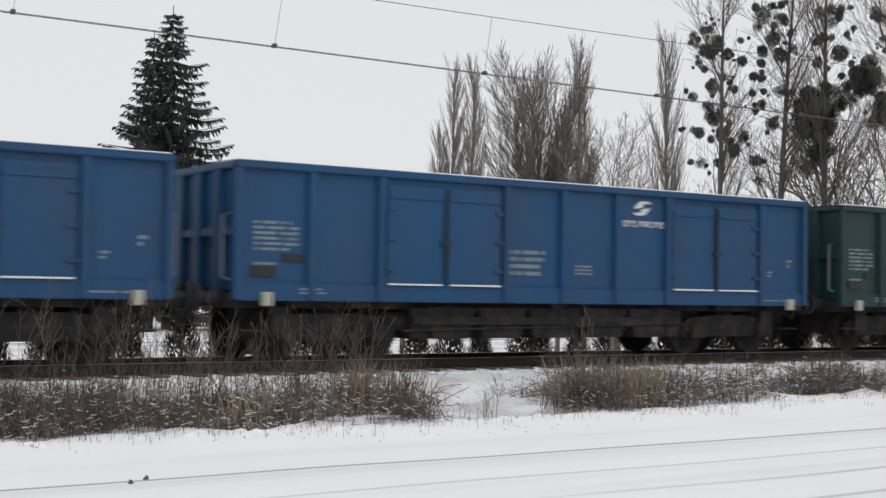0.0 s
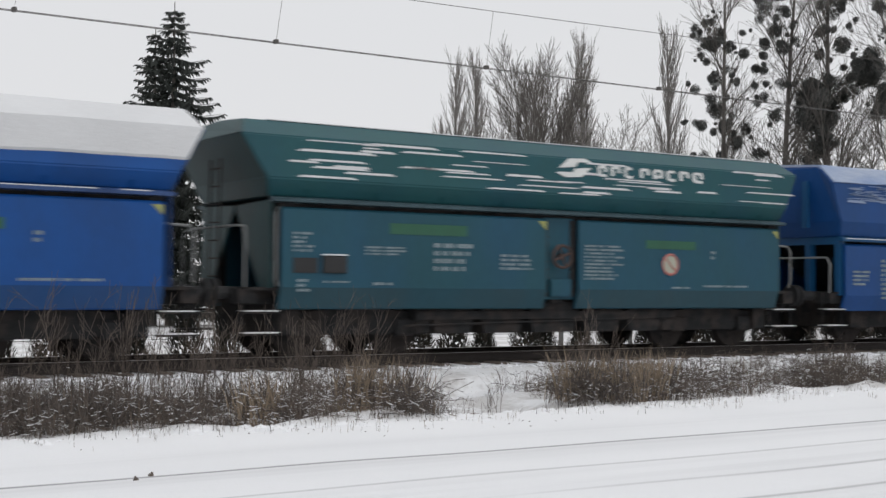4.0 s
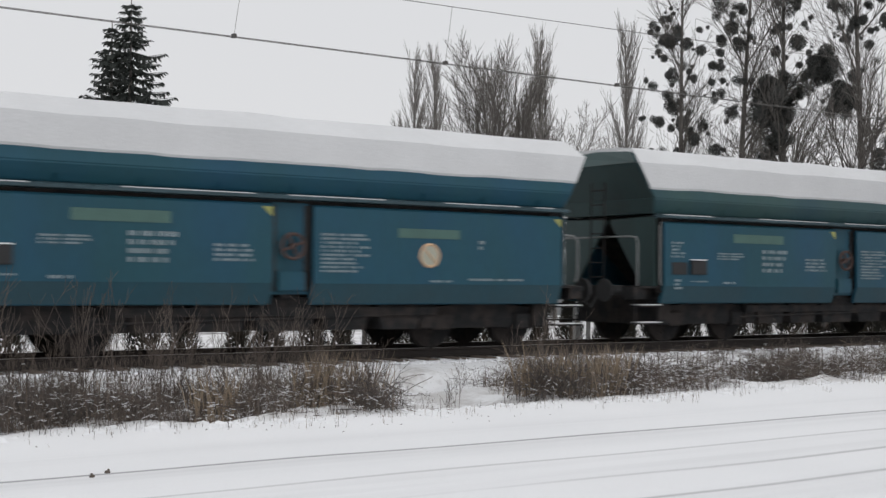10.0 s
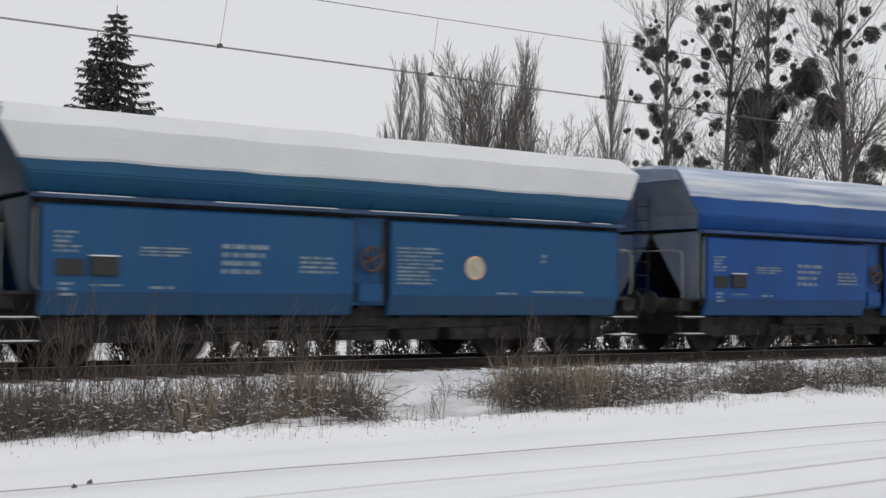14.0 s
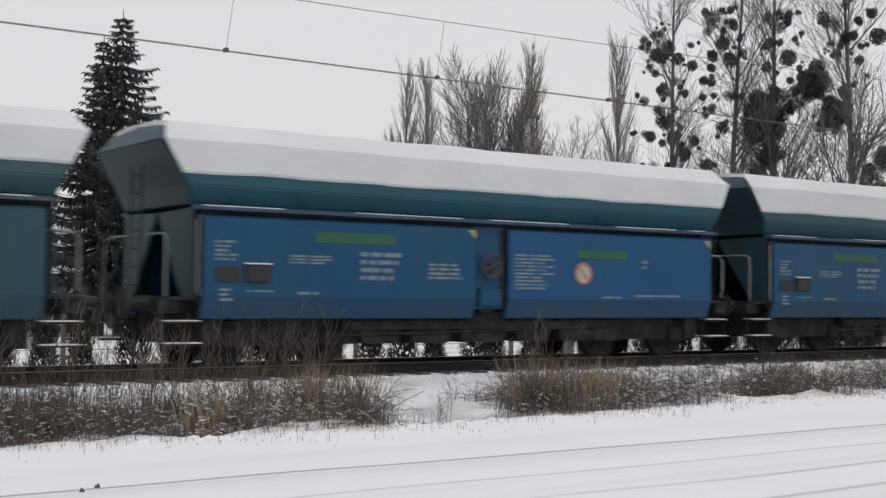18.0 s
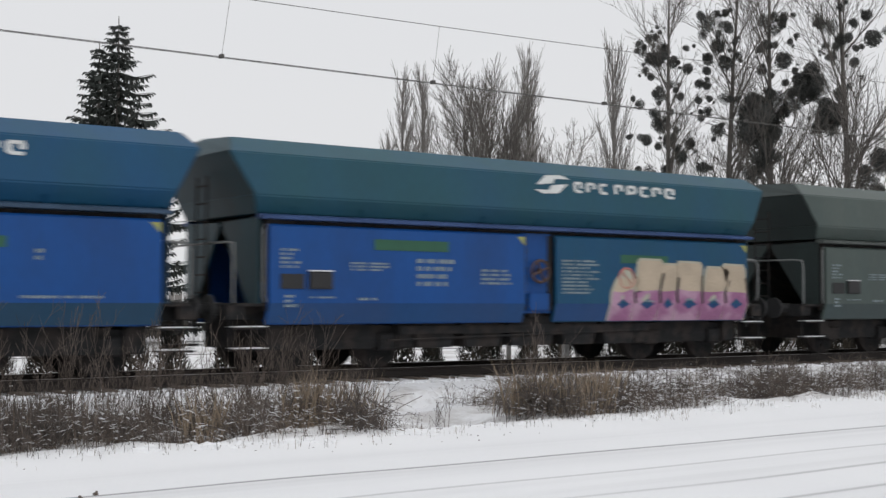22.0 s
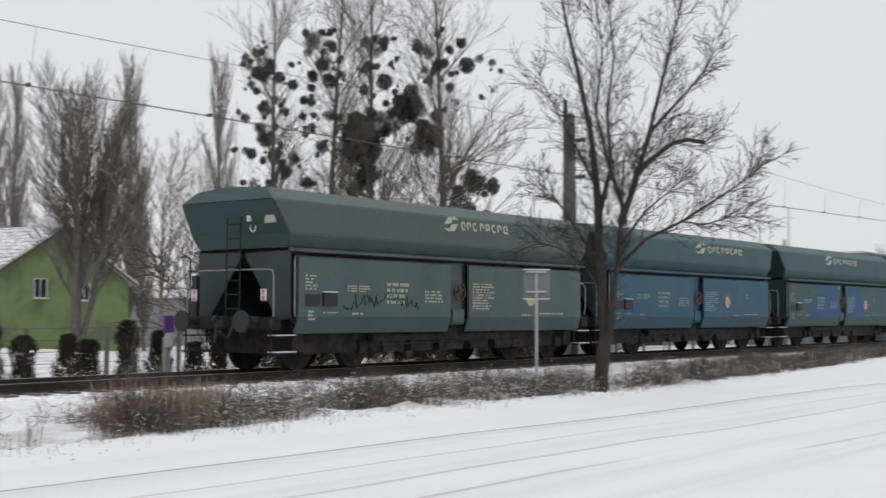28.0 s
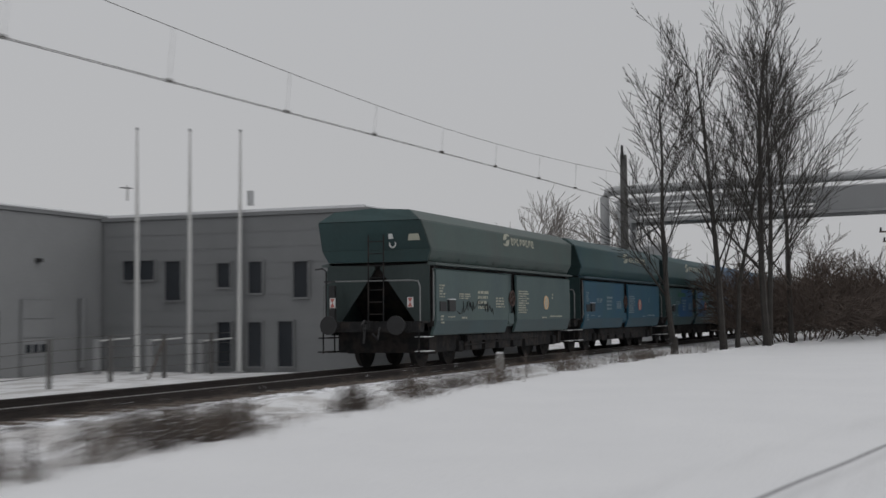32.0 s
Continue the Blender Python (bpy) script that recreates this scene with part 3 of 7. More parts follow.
    while x < 5.2:
        ln = lr.uniform(0.4, 2.2)
        ls.loft([[(q, -y0, z) for y0, z in ((1.49, 2.531), (1.525, 2.523), (1.525, 2.529), (1.49, 2.540))] for q in (x, min(x + ln, 5.5))])
        x += ln + lr.uniform(0.2, 1.6)
    g["ledge_snow"] = solid(ls, "ledge_snow")
    for key, a, b in (("panel_rear", -5.475, -0.36), ("panel_front", 0.36, 5.475)):
        prof = [(1.42, 2.40), (1.47, 2.36), (1.475, 1.12), (1.37, 0.80), (1.33, 0.78), (1.30, 0.82), (1.41, 1.13), (1.40, 2.38)]
        g[key] = bevelled(Shape().loft([[(x, -y, z) for y, z in prof] for x in (a, b)]), "side_panel", 0.008)
    g["skirt"] = []
    for a, b in ((-5.47, -0.365), (0.365, 5.47)):
        prof = [(1.479, 1.13), (1.374, 0.805), (1.371, 0.806), (1.474, 1.13)]
        g["skirt"].append(solid(Shape().loft([[(x, -y, z) for y, z in prof] for x in (a, b)]), "panel_skirt"))
    low = Shape()
    low.loft([[(sx * x, y, z) for x, y, z in ((5.3, 1.30, 2.47), (5.3, -1.30, 2.47), (3.6, -1.15, 0.9), (3.6, 1.15, 0.9))] for sx in (-1, 1)])
    for s in (-1, 1):
        low.box(s * 5.3 - 0.05, s * 5.3 + 0.05, -1.36, 1.36, 2.2, 2.55)
        for y in (-1.32, 1.32):
            low.box(s * 5.36 - 0.12, s * 5.36 + 0.12, y - 0.09, y + 0.09, 1.0, 2.5, 0.01)
    g["funnel"] = solid(low, "lower_hopper")
    # plates beside the opening at each end
    g["end_plate"] = []
    for s in (-1, 1):
        for y in (-1, 1):
            endp = Shape().loft([[(s * 5.60 + dx, y * a, z) for a, z in ((1.36, 2.5), (0.08, 2.47), (0.06, 2.40), (0.98, 1.12), (1.36, 1.12))] for dx in (-0.02, 0.02)])
            g["end_plate"].append(solid(endp, "end_plate"))
    g["frame"] = [("sole_bar", solid(Shape().box(-6.1, 6.1, y - 0.08, y + 0.08, 0.86, 1.12, 0.01), "sole_bar")) for y in (-1.0, 1.0)]
    for x in (-5.95, -3.9, 0, 3.9, 5.95):
        g["frame"].append(("cross_beam", solid(Shape().box(x - 0.14, x + 0.14, -1.3, 1.3, 0.88, 1.10), "cross_beam")))
    for x in (-6.0, 5.4):
        g["frame"].append(("end_platform", solid(Shape().box(x, x + 0.6, -1.34, 1.34, 1.08, 1.13), "end_platform")))
    for x in (-5.2, -2.75, 2.75, 5.2):
        g["frame"].append(("bolster", solid(Shape().box(x - 0.16, x + 0.16, -1.2, 1.2, 0.36, 0.9, 0.03), "bolster")))
    g["frame"].append(("brake_cylinder", solid(Shape().tube([(-3.3, -0.9, 0.66), (-2.6, -0.9, 0.66)], 0.16, 12), "brake_cylinder")))
    g["chute"] = []
    for x, w in ((-2.55, 0.8), (-1.55, 0.85), (-0.5, 1.0), (0.72, 0.8), (1.75, 0.8)):
        g["chute"].append(solid(Shape().loft([[(x + 0.05, y, 0.36), (x + w - 0.05, y, 0.36), (x + w + 0.08, y, 0.9), (x - 0.08, y, 0.9)] for y in (-1.22, 1.22)]), "discharge_chute"))
    g["rod"] = solid(Shape().tube([(-3.1, -1.24, 0.5), (2.9, -1.24, 0.62)], 0.022, 6), "brake_rod")
    g["side_bar"] = solid(Shape().box(-2.9, 2.9, -1.25, -1.21, 0.60, 0.74), "side_bar")
    g["gear"] = bevelled(Shape().box(-0.34, 0.34, -1.34, -1.28, 0.95, 2.42), "gear_housing", 0.01)
    g["gear_box"] = bevelled(Shape().box(-0.24, 0.24, -1.43, -1.34, 1.0, 1.32), "gear_box", 0.02)
    # black strips put the shade of the recess sides into colour, with rack bars
    gs = Shape()
    for x in (-0.3, 0.3):
        gs.box(x - 0.05, x + 0.05, -1.352, -1.338, 1.0, 2.38)
        for k in range(9):
            gs.box(x - 0.05, x + 0.05, -1.38, -1.35, 1.04 + 0.145 * k, 1.07 + 0.145 * k)
    g["gear_slot"] = solid(gs, "gear_slot")
    hw = Shape().ring((0, -1.46, 1.72), (0, 1, 0), 0.20, 0.027, 24, 8)
    for a in (0.4, 0.4 + math.pi / 2):
        hw.tube([(0.2 * math.cos(a), -1.46, 1.72 + 0.2 * math.sin(a)), (-0.2 * math.cos(a), -1.46, 1.72 - 0.2 * math.sin(a))], 0.022, 6)
    hw.disc((0, -1.42, 1.72), (0, 1, 0), 0.05, 0.1, 12)
    g["handwheel"] = solid(hw, "handwheel")
    bg = Shape()
    for y in (-1.0, 1.0):
        bg.loft([[(x, y + d, z) for x, z in ((-1.25, 0.62), (-1.1, 0.72), (-0.45, 0.78), (0.45, 0.78), (1.1, 0.72), (1.25, 0.62), (1.2, 0.48), (0.55, 0.36), (-0.55, 0.36), (-1.2, 0.48))] for d in (-0.07, 0.07)])
        for x in (-0.9, 0.9):
            bg.box(x - 0.16, x + 0.16, y - 0.15, y + 0.15, 0.33, 0.62, 0.03)
            for dx in (-0.28, 0.28):
                bg.tube([(x + dx, y, 0.34), (x + dx, y, 0.58)], 0.07, 8)
    bg.box(-0.25, 0.25, -0.95, 0.95, 0.5, 0.85)
    g["bogie"] = solid(bg, "bogie_frame")
    ws = Shape()
    for y in (-0.75, 0.75):
        s = 1 if y > 0 else -1
        ws.disc((0, y, 0), (0, 1, 0), 0.46, 0.11, 28)
        ws.disc((0, y - s * 0.06, 0), (0, 1, 0), 0.49, 0.03, 28)
        ws.disc((0, y + s * 0.05, 0), (0, 1, 0), 0.16, 0.1, 12)
        for k in range(4):
            a = k * math.pi / 2
            ws.box(0.27 * math.cos(a) - 0.03, 0.27 * math.cos(a) + 0.03, y + s * 0.05, y + s * 0.07, 0.27 * math.sin(a) - 0.03, 0.27 * math.sin(a) + 0.03)
    ws.tube([(0, -1.0, 0), (0, 1.0, 0)], 0.08, 10)
    g["wheelset"] = solid(ws, "wheelset")
    bf = Shape()
    bf.tube([(0, 0, 0), (0.30, 0, 0)], 0.10, 12)
    bf.tube([(0.30, 0, 0), (0.48, 0, 0)], 0.075, 12)
    bf.disc((0.5, 0, 0), (1, 0, 0), 0.225, 0.05, 20)
    g["buffer"] = solid(bf, "buffer")
    cp = Shape()
    cp.box(0, 0.2, -0.09, 0.09, -0.1, 0.1, 0.02)
    cp.tube([(0.2, 0, 0.05), (0.34, 0, 0.1), (0.42, 0, 0.02), (0.36, 0, -0.1)], 0.035, 6)
    cp.tube([(0.3, 0, -0.02), (0.32, 0, -0.28), (0.36, 0, -0.42)], 0.03, 6)
    cp.tube([(0.1, 0.3, -0.05), (0.3, 0.33, -0.35), (0.5, 0.3, -0.2)], 0.025, 6)
    g["coupling"] = solid(cp, "coupling")
    hr = Shape()
    hr.tube([(-6.0, -1.28, 1.13), (-6.0, -1.28, 1.95), (-5.98, -1.22, 2.08), (-5.98, -1.0, 2.1), (-5.98, 1.0, 2.1), (-5.98, 1.22, 2.06), (-6.0, 1.28, 1.95), (-6.0, 1.28, 1.13)], 0.019, 8)
    g["handrail_rear"] = solid(hr, "handrail")
    hf = Shape()
    hf.tube([(6.0, -1.25, 1.2), (6.0, -1.3, 1.35), (6.0, -1.3, 1.95), (5.95, -1.25, 2.05), (5.45, -1.25, 2.08)], 0.022, 8)
    g["handrail_front"] = solid(hf, "handrail")
    hv = Shape().tube([(-5.5, -1.40, 1.15), (-5.56, -1.44, 1.25), (-5.56, -1.44, 2.3), (-5.5, -1.40, 2.38)], 0.02, 8)
    g["handrail_side"] = solid(hv, "handrail")
    ld = Shape()
    for y in (-0.35, 0.05):
        ld.tube([(-6.05, y, 1.12), (-6.02, y, 3.2)], 0.018, 6)
    for i in range(7):
        ld.tube([(-6.04, -0.35, 1.3 + 0.29 * i), (-6.04, 0.05, 1.3 + 0.29 * i)], 0.014, 6)
    g["ladder"] = solid(ld, "ladder")
    stp = Shape()
    for z, o in ((0.72, 0.0), (0.38, 0.02)):
        stp.box(-0.30, 0.30, -1.40 - o, -1.12, z, z + 0.03)
    for x in (-0.30, 0.30):
        stp.tube([(x, -1.26, 0.36), (x, -1.26, 1.1)], 0.02, 6)
    g["steps"] = bevelled(stp, "step_iron", 0.004)
    g["step_snow"] = []
    for z, o in ((0.72, 0.0), (0.38, 0.02)):
        ssn = Shape().box(-0.28, 0.28, -1.40 - o, -1.14, z + 0.031, z + 0.048, 0.006)
        g["step_snow"].append(solid(ssn, "step_snow"))
    hb = Shape().box(-4.78, -4.36, -1.53, -1.465, 1.36, 1.64, 0.015)
    g["hatch_box"] = bevelled(hb, "hatch_box", 0.008)
    g["hatch_snow"] = solid(Shape().box(-4.78, -4.36, -1.535, -1.47, 1.645, 1.665), "hatch_snow")
    g["plate"] = bevelled(Shape().box(-5.28, -4.86, -1.492, -1.474, 1.36, 1.60), "plate", 0.004)
    g["corner_mark"] = []
    for x in (-0.38, 5.45):
        tri = Shape()
        tri.loft([[(x, y, 2.34), (x - 0.17, y, 2.34), (x, y, 2.18)] for y in (-1.482, -1.474)])
        g["corner_mark"].append(solid(tri, "corner_mark"))
    disc = Shape().disc((2.1, -1.479, 1.62), (0, 1, 0), 0.20, 0.008, 28)
    g["disc"] = solid(disc, "warning_disc")
    ring = Shape().ring((2.1, -1.484, 1.62), (0, 1, 0), 0.19, 0.022, 28, 4)
    ring.tube([(2.1 - 0.13, -1.488, 1.75), (2.1 + 0.13, -1.488, 1.49)], 0.014, 4)
    g["disc_ring"] = solid(ring, "warning_ring")
    g["lettering"] = []
    rnd = random.Random(11)
    for x0, x1, z0, z1, rows in ((-5.28, -4.92, 1.68, 2.02, 5), (-4.0, -3.2, 1.66, 1.82, 3), (-2.7, -1.8, 1.40, 1.92, 4), (-1.35, -0.55, 1.45, 1.75, 4),
                                 (0.50, 1.45, 1.30, 1.96, 10), (3.6, 3.78, 1.72, 1.92, 2), (-5.2, -4.9, 1.05, 1.28, 3), (-4.75, -4.3, 1.2, 1.25, 1),
                                 (-3.85, -3.4, 1.16, 1.24, 1), (2.6, 3.2, 1.15, 1.21, 1), (3.4, 4.9, 1.18, 1.25, 1)):
        g["lettering"].append(solid(bars(Shape(), x0, x1, z0, z1, -1.476, rows, rnd), "lettering"))
    g["strip"] = [solid(Shape().box(-3.55, -2.05, -1.480, -1.474, 2.02, 2.20), "marking_bar"), solid(Shape().box(1.95, 3.2, -1.480, -1.474, 1.91, 2.07), "marking_bar")]
    return g


HOP = hopper_meshes()
WHEELS = []


def slope_point(x, q, off=0.012):
    """A point on the near upper slope of a hopper; q runs from its foot to its top."""
    z = 2.80 + 0.92 * q
    return (x, -slope_width(z) - off, z + 0.15 * off)


def emblem_shape(x0, size, place):
    """Two curved leaves facing each other: a plain mark."""
    s = Shape()
    for flip in (1, -1):
        pts = [(-0.55, -0.05), (-0.2, 0.42), (0.35, 0.48), (0.62, 0.3), (0.12, 0.28), (0.02, 0.05), (-0.25, 0.0)]
        pts = [(x0 + 0.5 * size + flip * a * size * 0.9, 0.5 + flip * b) for a, b in pts]
        s.loft([[place(a, q, o) for a, q in pts] for o in (0.004, 0.014)])
    return s


def wordmark_shapes(x0, widths, size, place, lo, hi):
    """A row of plain open frames, the size of the wordmark that stands there."""
    made = []
    x = x0
    for i, w in enumerate(widths):
        if w < 0:
            x += -w * size
            continue
        a, b = x, x + w * size
        t, u = 0.30 * w * size, 0.24 * (hi - lo)
        s = Shape()
        bar = lambda p0, p1, q0, q1: s.loft([[place(p, q, o) for p, q in ((p0, q0), (p1, q0), (p1, q1), (p0, q1))] for o in (0.004, 0.012)])
        bar(a, a + t, lo + u / 2, hi - u / 2)
        bar(a + t * 0.6, b - t * 0.3, hi - u, hi)
        if i % 3 != 1:
            bar(a + t * 0.6, b - t * 0.3, lo + u * (0.9 if i % 2 else 0), lo + u * (1.9 if i % 2 else 1))
        if i % 4 != 2:
            bar(b - t, b, (lo + hi) / 2 - u / 3, hi - u / 2)
        made.append(solid(s, "letter_block"))
        x = b + 0.09 * size
    return made


WORD = (0.22, 0.24, 0.22, -0.08, 0.24, 0.26, 0.24, 0.26, 0.28)
HOP["emblem"] = solid(emblem_shape(-0.05, 0.75, lambda x, q, o: slope_point(x, 0.38 + 0.42 * q, o)), "emblem")
HOP["wordmark"] = wordmark_shapes(0.85, WORD, 0.98, slope_point, 0.45, 0.68)


def running_gear(w, bogie_x, frame_mesh, buffers=6.1, coupling=True):
    for kind, me in frame_mesh:
        piece(kind, me, DARK_STEEL, w)
    for me in HOP["chute"]:
        piece("discharge_chute", me, DARK_STEEL, w)
    piece("brake_rod", HOP["rod"], DARK_STEEL, w)
    piece("side_bar", HOP["side_bar"], DARK_STEEL, w)
    for bx in (-bogie_x, bogie_x):
        b = piece("bogie", HOP["bogie"], DARK_STEEL, w, "grimy cast bogie", (bx, 0, 0))
        for ax in (-0.9, 0.9):
            WHEELS.append((piece("wheelset", HOP["wheelset"], DARK_STEEL, b, "", (ax, 0, 0.462)), ax))
    for s in (-1, 1):
        for y in (-0.875, 0.875):
            piece("buffer", HOP["buffer"], BLACK, w, "", pose(s * (buffers - 0.1), y, 1.04, 0, 0, 0 if s > 0 else 180))
        piece("coupling", HOP["coupling"], BLACK, w, "", pose(s * (buffers - 0.05), 0, 1.04, 0, 0, 0 if s > 0 else 180))


def hopper_wagon(label, roof, rear, front, snow="full", strip=STRIP_GREEN, disc=RED_RING, logo=None, logo_at=(1.0, 0.0), disc_shift=0.0, hull=None, letters=LETTERS, gear=None, end=None, box=False):
    gear = gear or rear
    end = end or darkened(roof)
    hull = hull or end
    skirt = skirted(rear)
    w = empty("hopper_wagon", Matrix(), label, "railway wagon", "wagons of the train")
    piece("upper_hopper", HOP["upper"], roof, w)
    for me in HOP["gusset"]:
        piece("gusset", me, roof, w)
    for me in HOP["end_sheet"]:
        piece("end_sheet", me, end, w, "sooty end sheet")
    if box:
        piece("roof_box", HOP["roof_box"], DARK_STEEL, w)
    if snow == "full":
        piece("snow_cover", HOP["snow"], ROOF_SNOW, w, "wind-packed snow on the roof")
    elif snow == "half":
        piece("snow_cover", HOP["high_snow"], FROST, w, "wind-scoured snow on the upper roof")
    elif snow == "thin":
        piece("snow_cover", HOP["blown_snow"], ROOF_SNOW, w, "thin blown snow on the roof")
    piece("lower_hopper", HOP["funnel"], DARK_STEEL, w, "sooty sloping discharge funnel")
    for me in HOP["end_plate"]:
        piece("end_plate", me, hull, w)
    flip = pose(0, 0, 0, 0, 0, 180)
    for m in (Matrix(), flip):
        piece("ledge", HOP["ledge"], pale_ledge(gear), w, "dusty ledge with sky light in its paint", m)
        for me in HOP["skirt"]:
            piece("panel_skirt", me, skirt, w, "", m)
        near = m == Matrix()
        piece("side_panel", HOP["panel_rear"], rear if near else front, w, "", m)
        piece("side_panel", HOP["panel_front"], front if near else rear, w, "", m)
        gh = piece("gear_housing", HOP["gear"], gear, w, "recessed gear housing", m)
        piece("gear_box", HOP["gear_box"], gear, gh)
        piece("gear_slot", HOP["gear_slot"], BLACK, gh, "black strips for the shaded recess sides, with a rack")
        piece("handwheel", HOP["handwheel"], WHEEL_RED, gh, "rusty red handwheel")
        piece("step_iron", HOP["steps"], DARK_STEEL, w, "", m @ Matrix.Translation((-5.75 if near else 5.75, 0, 0)))
        piece("step_iron", HOP["steps"], DARK_STEEL, w, "", m @ Matrix.Translation((5.75 if near else -5.75, 0, 0)))
    if snow == "full":
        tagged(piece("ledge_snow", HOP["ledge_snow"], ROOF_SNOW, w, "thin line of snow"), kind="stuff")
    for x in (-5.75, 5.75):
        for me in HOP["step_snow"]:
            piece("step_snow", me, SNOW, w, "", (x, 0, 0))
    running_gear(w, 3.95, HOP["frame"])
    piece("handrail", HOP["handrail_rear"], PALE_RAIL, w, "bent pale handrail")
    piece("handrail", HOP["handrail_front"], PALE_RAIL, w)
    piece("handrail", HOP["handrail_side"], PALE_RAIL, w)
    piece("ladder", HOP["ladder"], DARK_STEEL, w)
    p = piece("hatch_box", HOP["hatch_box"], BLACK, w)
    piece("hatch_snow", HOP["hatch_snow"], SNOW, p)
    piece("notice_plate", HOP["plate"], BLACK, w)
    for me in HOP["lettering"]:
        tagged(piece("lettering", me, letters, w), kind="stuff")
    if strip:
        for me in HOP["strip"]:
            piece("marking_bar", me, strip, w)
        for me in HOP["corner_mark"]:
            piece("corner_mark", me, YELLOW, w)
    piece("warning_disc", HOP["disc"], CREAM, w, "", (disc_shift, 0, 0))
    piece("warning_ring", HOP["disc_ring"], disc, w, "", (disc_shift, 0, 0))
    if logo:
        m = Matrix.Translation((logo_at[1], 0, 0)) @ Matrix.Diagonal((logo_at[0], 1, 1, 1))
        piece("emblem", HOP["emblem"], logo, w, "pale painted emblem", m)
        for me in HOP["wordmark"]:
            piece("letter_block", me, logo, w, "", m)
    return w


def smooth_hopper():
    """The newer blue hopper: tall smooth upper body, low side doors."""
    w = empty("hopper_wagon", Matrix(), "bright blue smooth-sided hopper wagon with blown snow on its roof", "railway wagon", "wagons of the train")
    half = 5.84
    up = [(1.40, 2.30), (1.52, 2.62), (1.47, 3.46), (1.08, 3.80), (0, 3.86), (-1.08, 3.80), (-1.47, 3.46), (-1.52, 2.62), (-1.40, 2.30)]
    end = [0.0, 0.12, 0.36, 0.3, 0.3, 0.3, 0.36, 0.12, 0.0]
    piece("upper_hopper", bevelled(Shape().loft([[(s * (half + 0.1 + e), y, z) for (y, z), e in zip(up, end)] for s in (-1, 1)]), "upper_hopper", 0.03), NEW_BLUE, w)
    rings = []
    for i in range(31):
        x = -half - 0.38 + (2 * half + 0.76) * i / 30
        d = 0.03 * noise.noise(Vector((x, 4, 0)))
        rings.append([(x, y, z + d) for y, z in ((1.49, 3.47), (1.10, 3.83), (0, 3.91), (-1.10, 3.83), (-1.49, 3.45 + d), (-1.48, 3.44), (-1.07, 3.79), (0, 3.85), (1.07, 3.79), (1.48, 3.45))])
    part("snow_cover", Shape().loft(rings), THIN_SNOW, w, "thin smooth snow on the roof")
    st, rnd = Shape(), random.Random(8)
    x = -half
    while x < half - 0.5:
        ln = rnd.uniform(0.3, 1.6)
        z = 3.02 + 0.03 * math.sin(x)
        st.loft([[(a, -1.502 - o, b) for a, b in ((x, z), (x + ln, z - 0.01), (x + ln * 0.9, z + 0.045), (x + 0.05, z + 0.05))] for o in (0, 0.014)])
        x += ln + rnd.uniform(0.05, 0.5)
    for i in range(60):
        x, z = -half + abs(rnd.gauss(0, 1.2)), rnd.uniform(3.05, 3.4)
        ln = rnd.uniform(0.1, 0.5)
        st.loft([[(a, -1.497 - o, b) for a, b in ((x, z), (x + ln, z), (x + ln, z + 0.016), (x, z + 0.014))] for o in (0, 0.01)])
    part("snow_streak", st, THIN_SNOW, w, "blown snow caught on a weld")
    for s in (-1, 1):
        prof = [(1.38, 2.16), (1.46, 2.10), (1.47, 1.05), (1.36, 0.72), (1.30, 0.72), (1.40, 1.06), (1.38, 2.1)]
        for a, b in ((-half, -0.27), (0.27, half)):
            piece("side_panel", bevelled(Shape().loft([[(x, s * y, z) for y, z in prof] for x in (a, b)]), "side_panel", 0.01), NEW_BLUE, w)
        piece("ledge", bevelled(Shape().loft([[(x, s * y, z) for y, z in ((1.34, 2.2), (1.49, 2.2), (1.50, 2.25), (1.34, 2.32))] for x in (-half - 0.1, half + 0.1)]), "ledge", 0.006), BLUE2, w)
        part("ledge_snow", Shape().loft([[(x, s * y, z) for y, z in ((1.47, 2.262), (1.50, 2.252), (1.50, 2.260), (1.47, 2.272))] for x in (-half, half)]), SNOW, w)
    g = Shape().box(-0.26, 0.26, -1.34, 1.34, 0.85, 2.2)
    for z in (1.15, 1.6, 2.0):
        g.box(-0.2, 0.2, -1.40, -1.34, z, z + 0.04)
    part("gear_housing", g, DARK_STEEL, w, "dark recess with steps")
    low = Shape().loft([[(sx * x, y, z) for x, y, z in ((5.3, 1.30, 2.3), (5.3, -1.30, 2.3), (3.4, -1.15, 0.9), (3.4, 1.15, 0.9))] for sx in (-1, 1)])
    part("lower_hopper", low, HULL, w)
    ep = Shape()
    for s in (-1, 1):
        for y in (-1.3, -0.5, 0.5, 1.3):
            ep.loft([[(s * (half - 0.02) + dx, y + dy, z) for dx, dy in ((-0.09, -0.07), (0.09, -0.07), (0.09, 0.07), (-0.09, 0.07))] for z in (1.05, 2.4)])
        ep.box(s * half - 0.06, s * half + 0.06, -1.36, 1.36, 2.14, 2.34)
        for y in (-0.7, 0.7):
            ep.box(s * (half + 0.36) - 0.03, s * (half + 0.36) + 0.03, y - 0.08, y + 0.08, 2.5, 3.5)
    part("end_frame", ep, BLUE2, w)
    running_gear(w, 4.1, HOP["frame"], 6.3)
    for x in (-half - 0.28, half + 0.28):
        hr = Shape().tube([(x, -1.28, 1.1), (x, -1.3, 1.7), (x, -1.2, 1.85), (x, 1.2, 1.85), (x, 1.3, 1.7), (x, 1.28, 1.1)], 0.022, 8)
        part("handrail", hr, PALE_RAIL, w)
        piece("step_iron", HOP["steps"], DARK_STEEL, w, "", (x * 0.985, 0, 0))
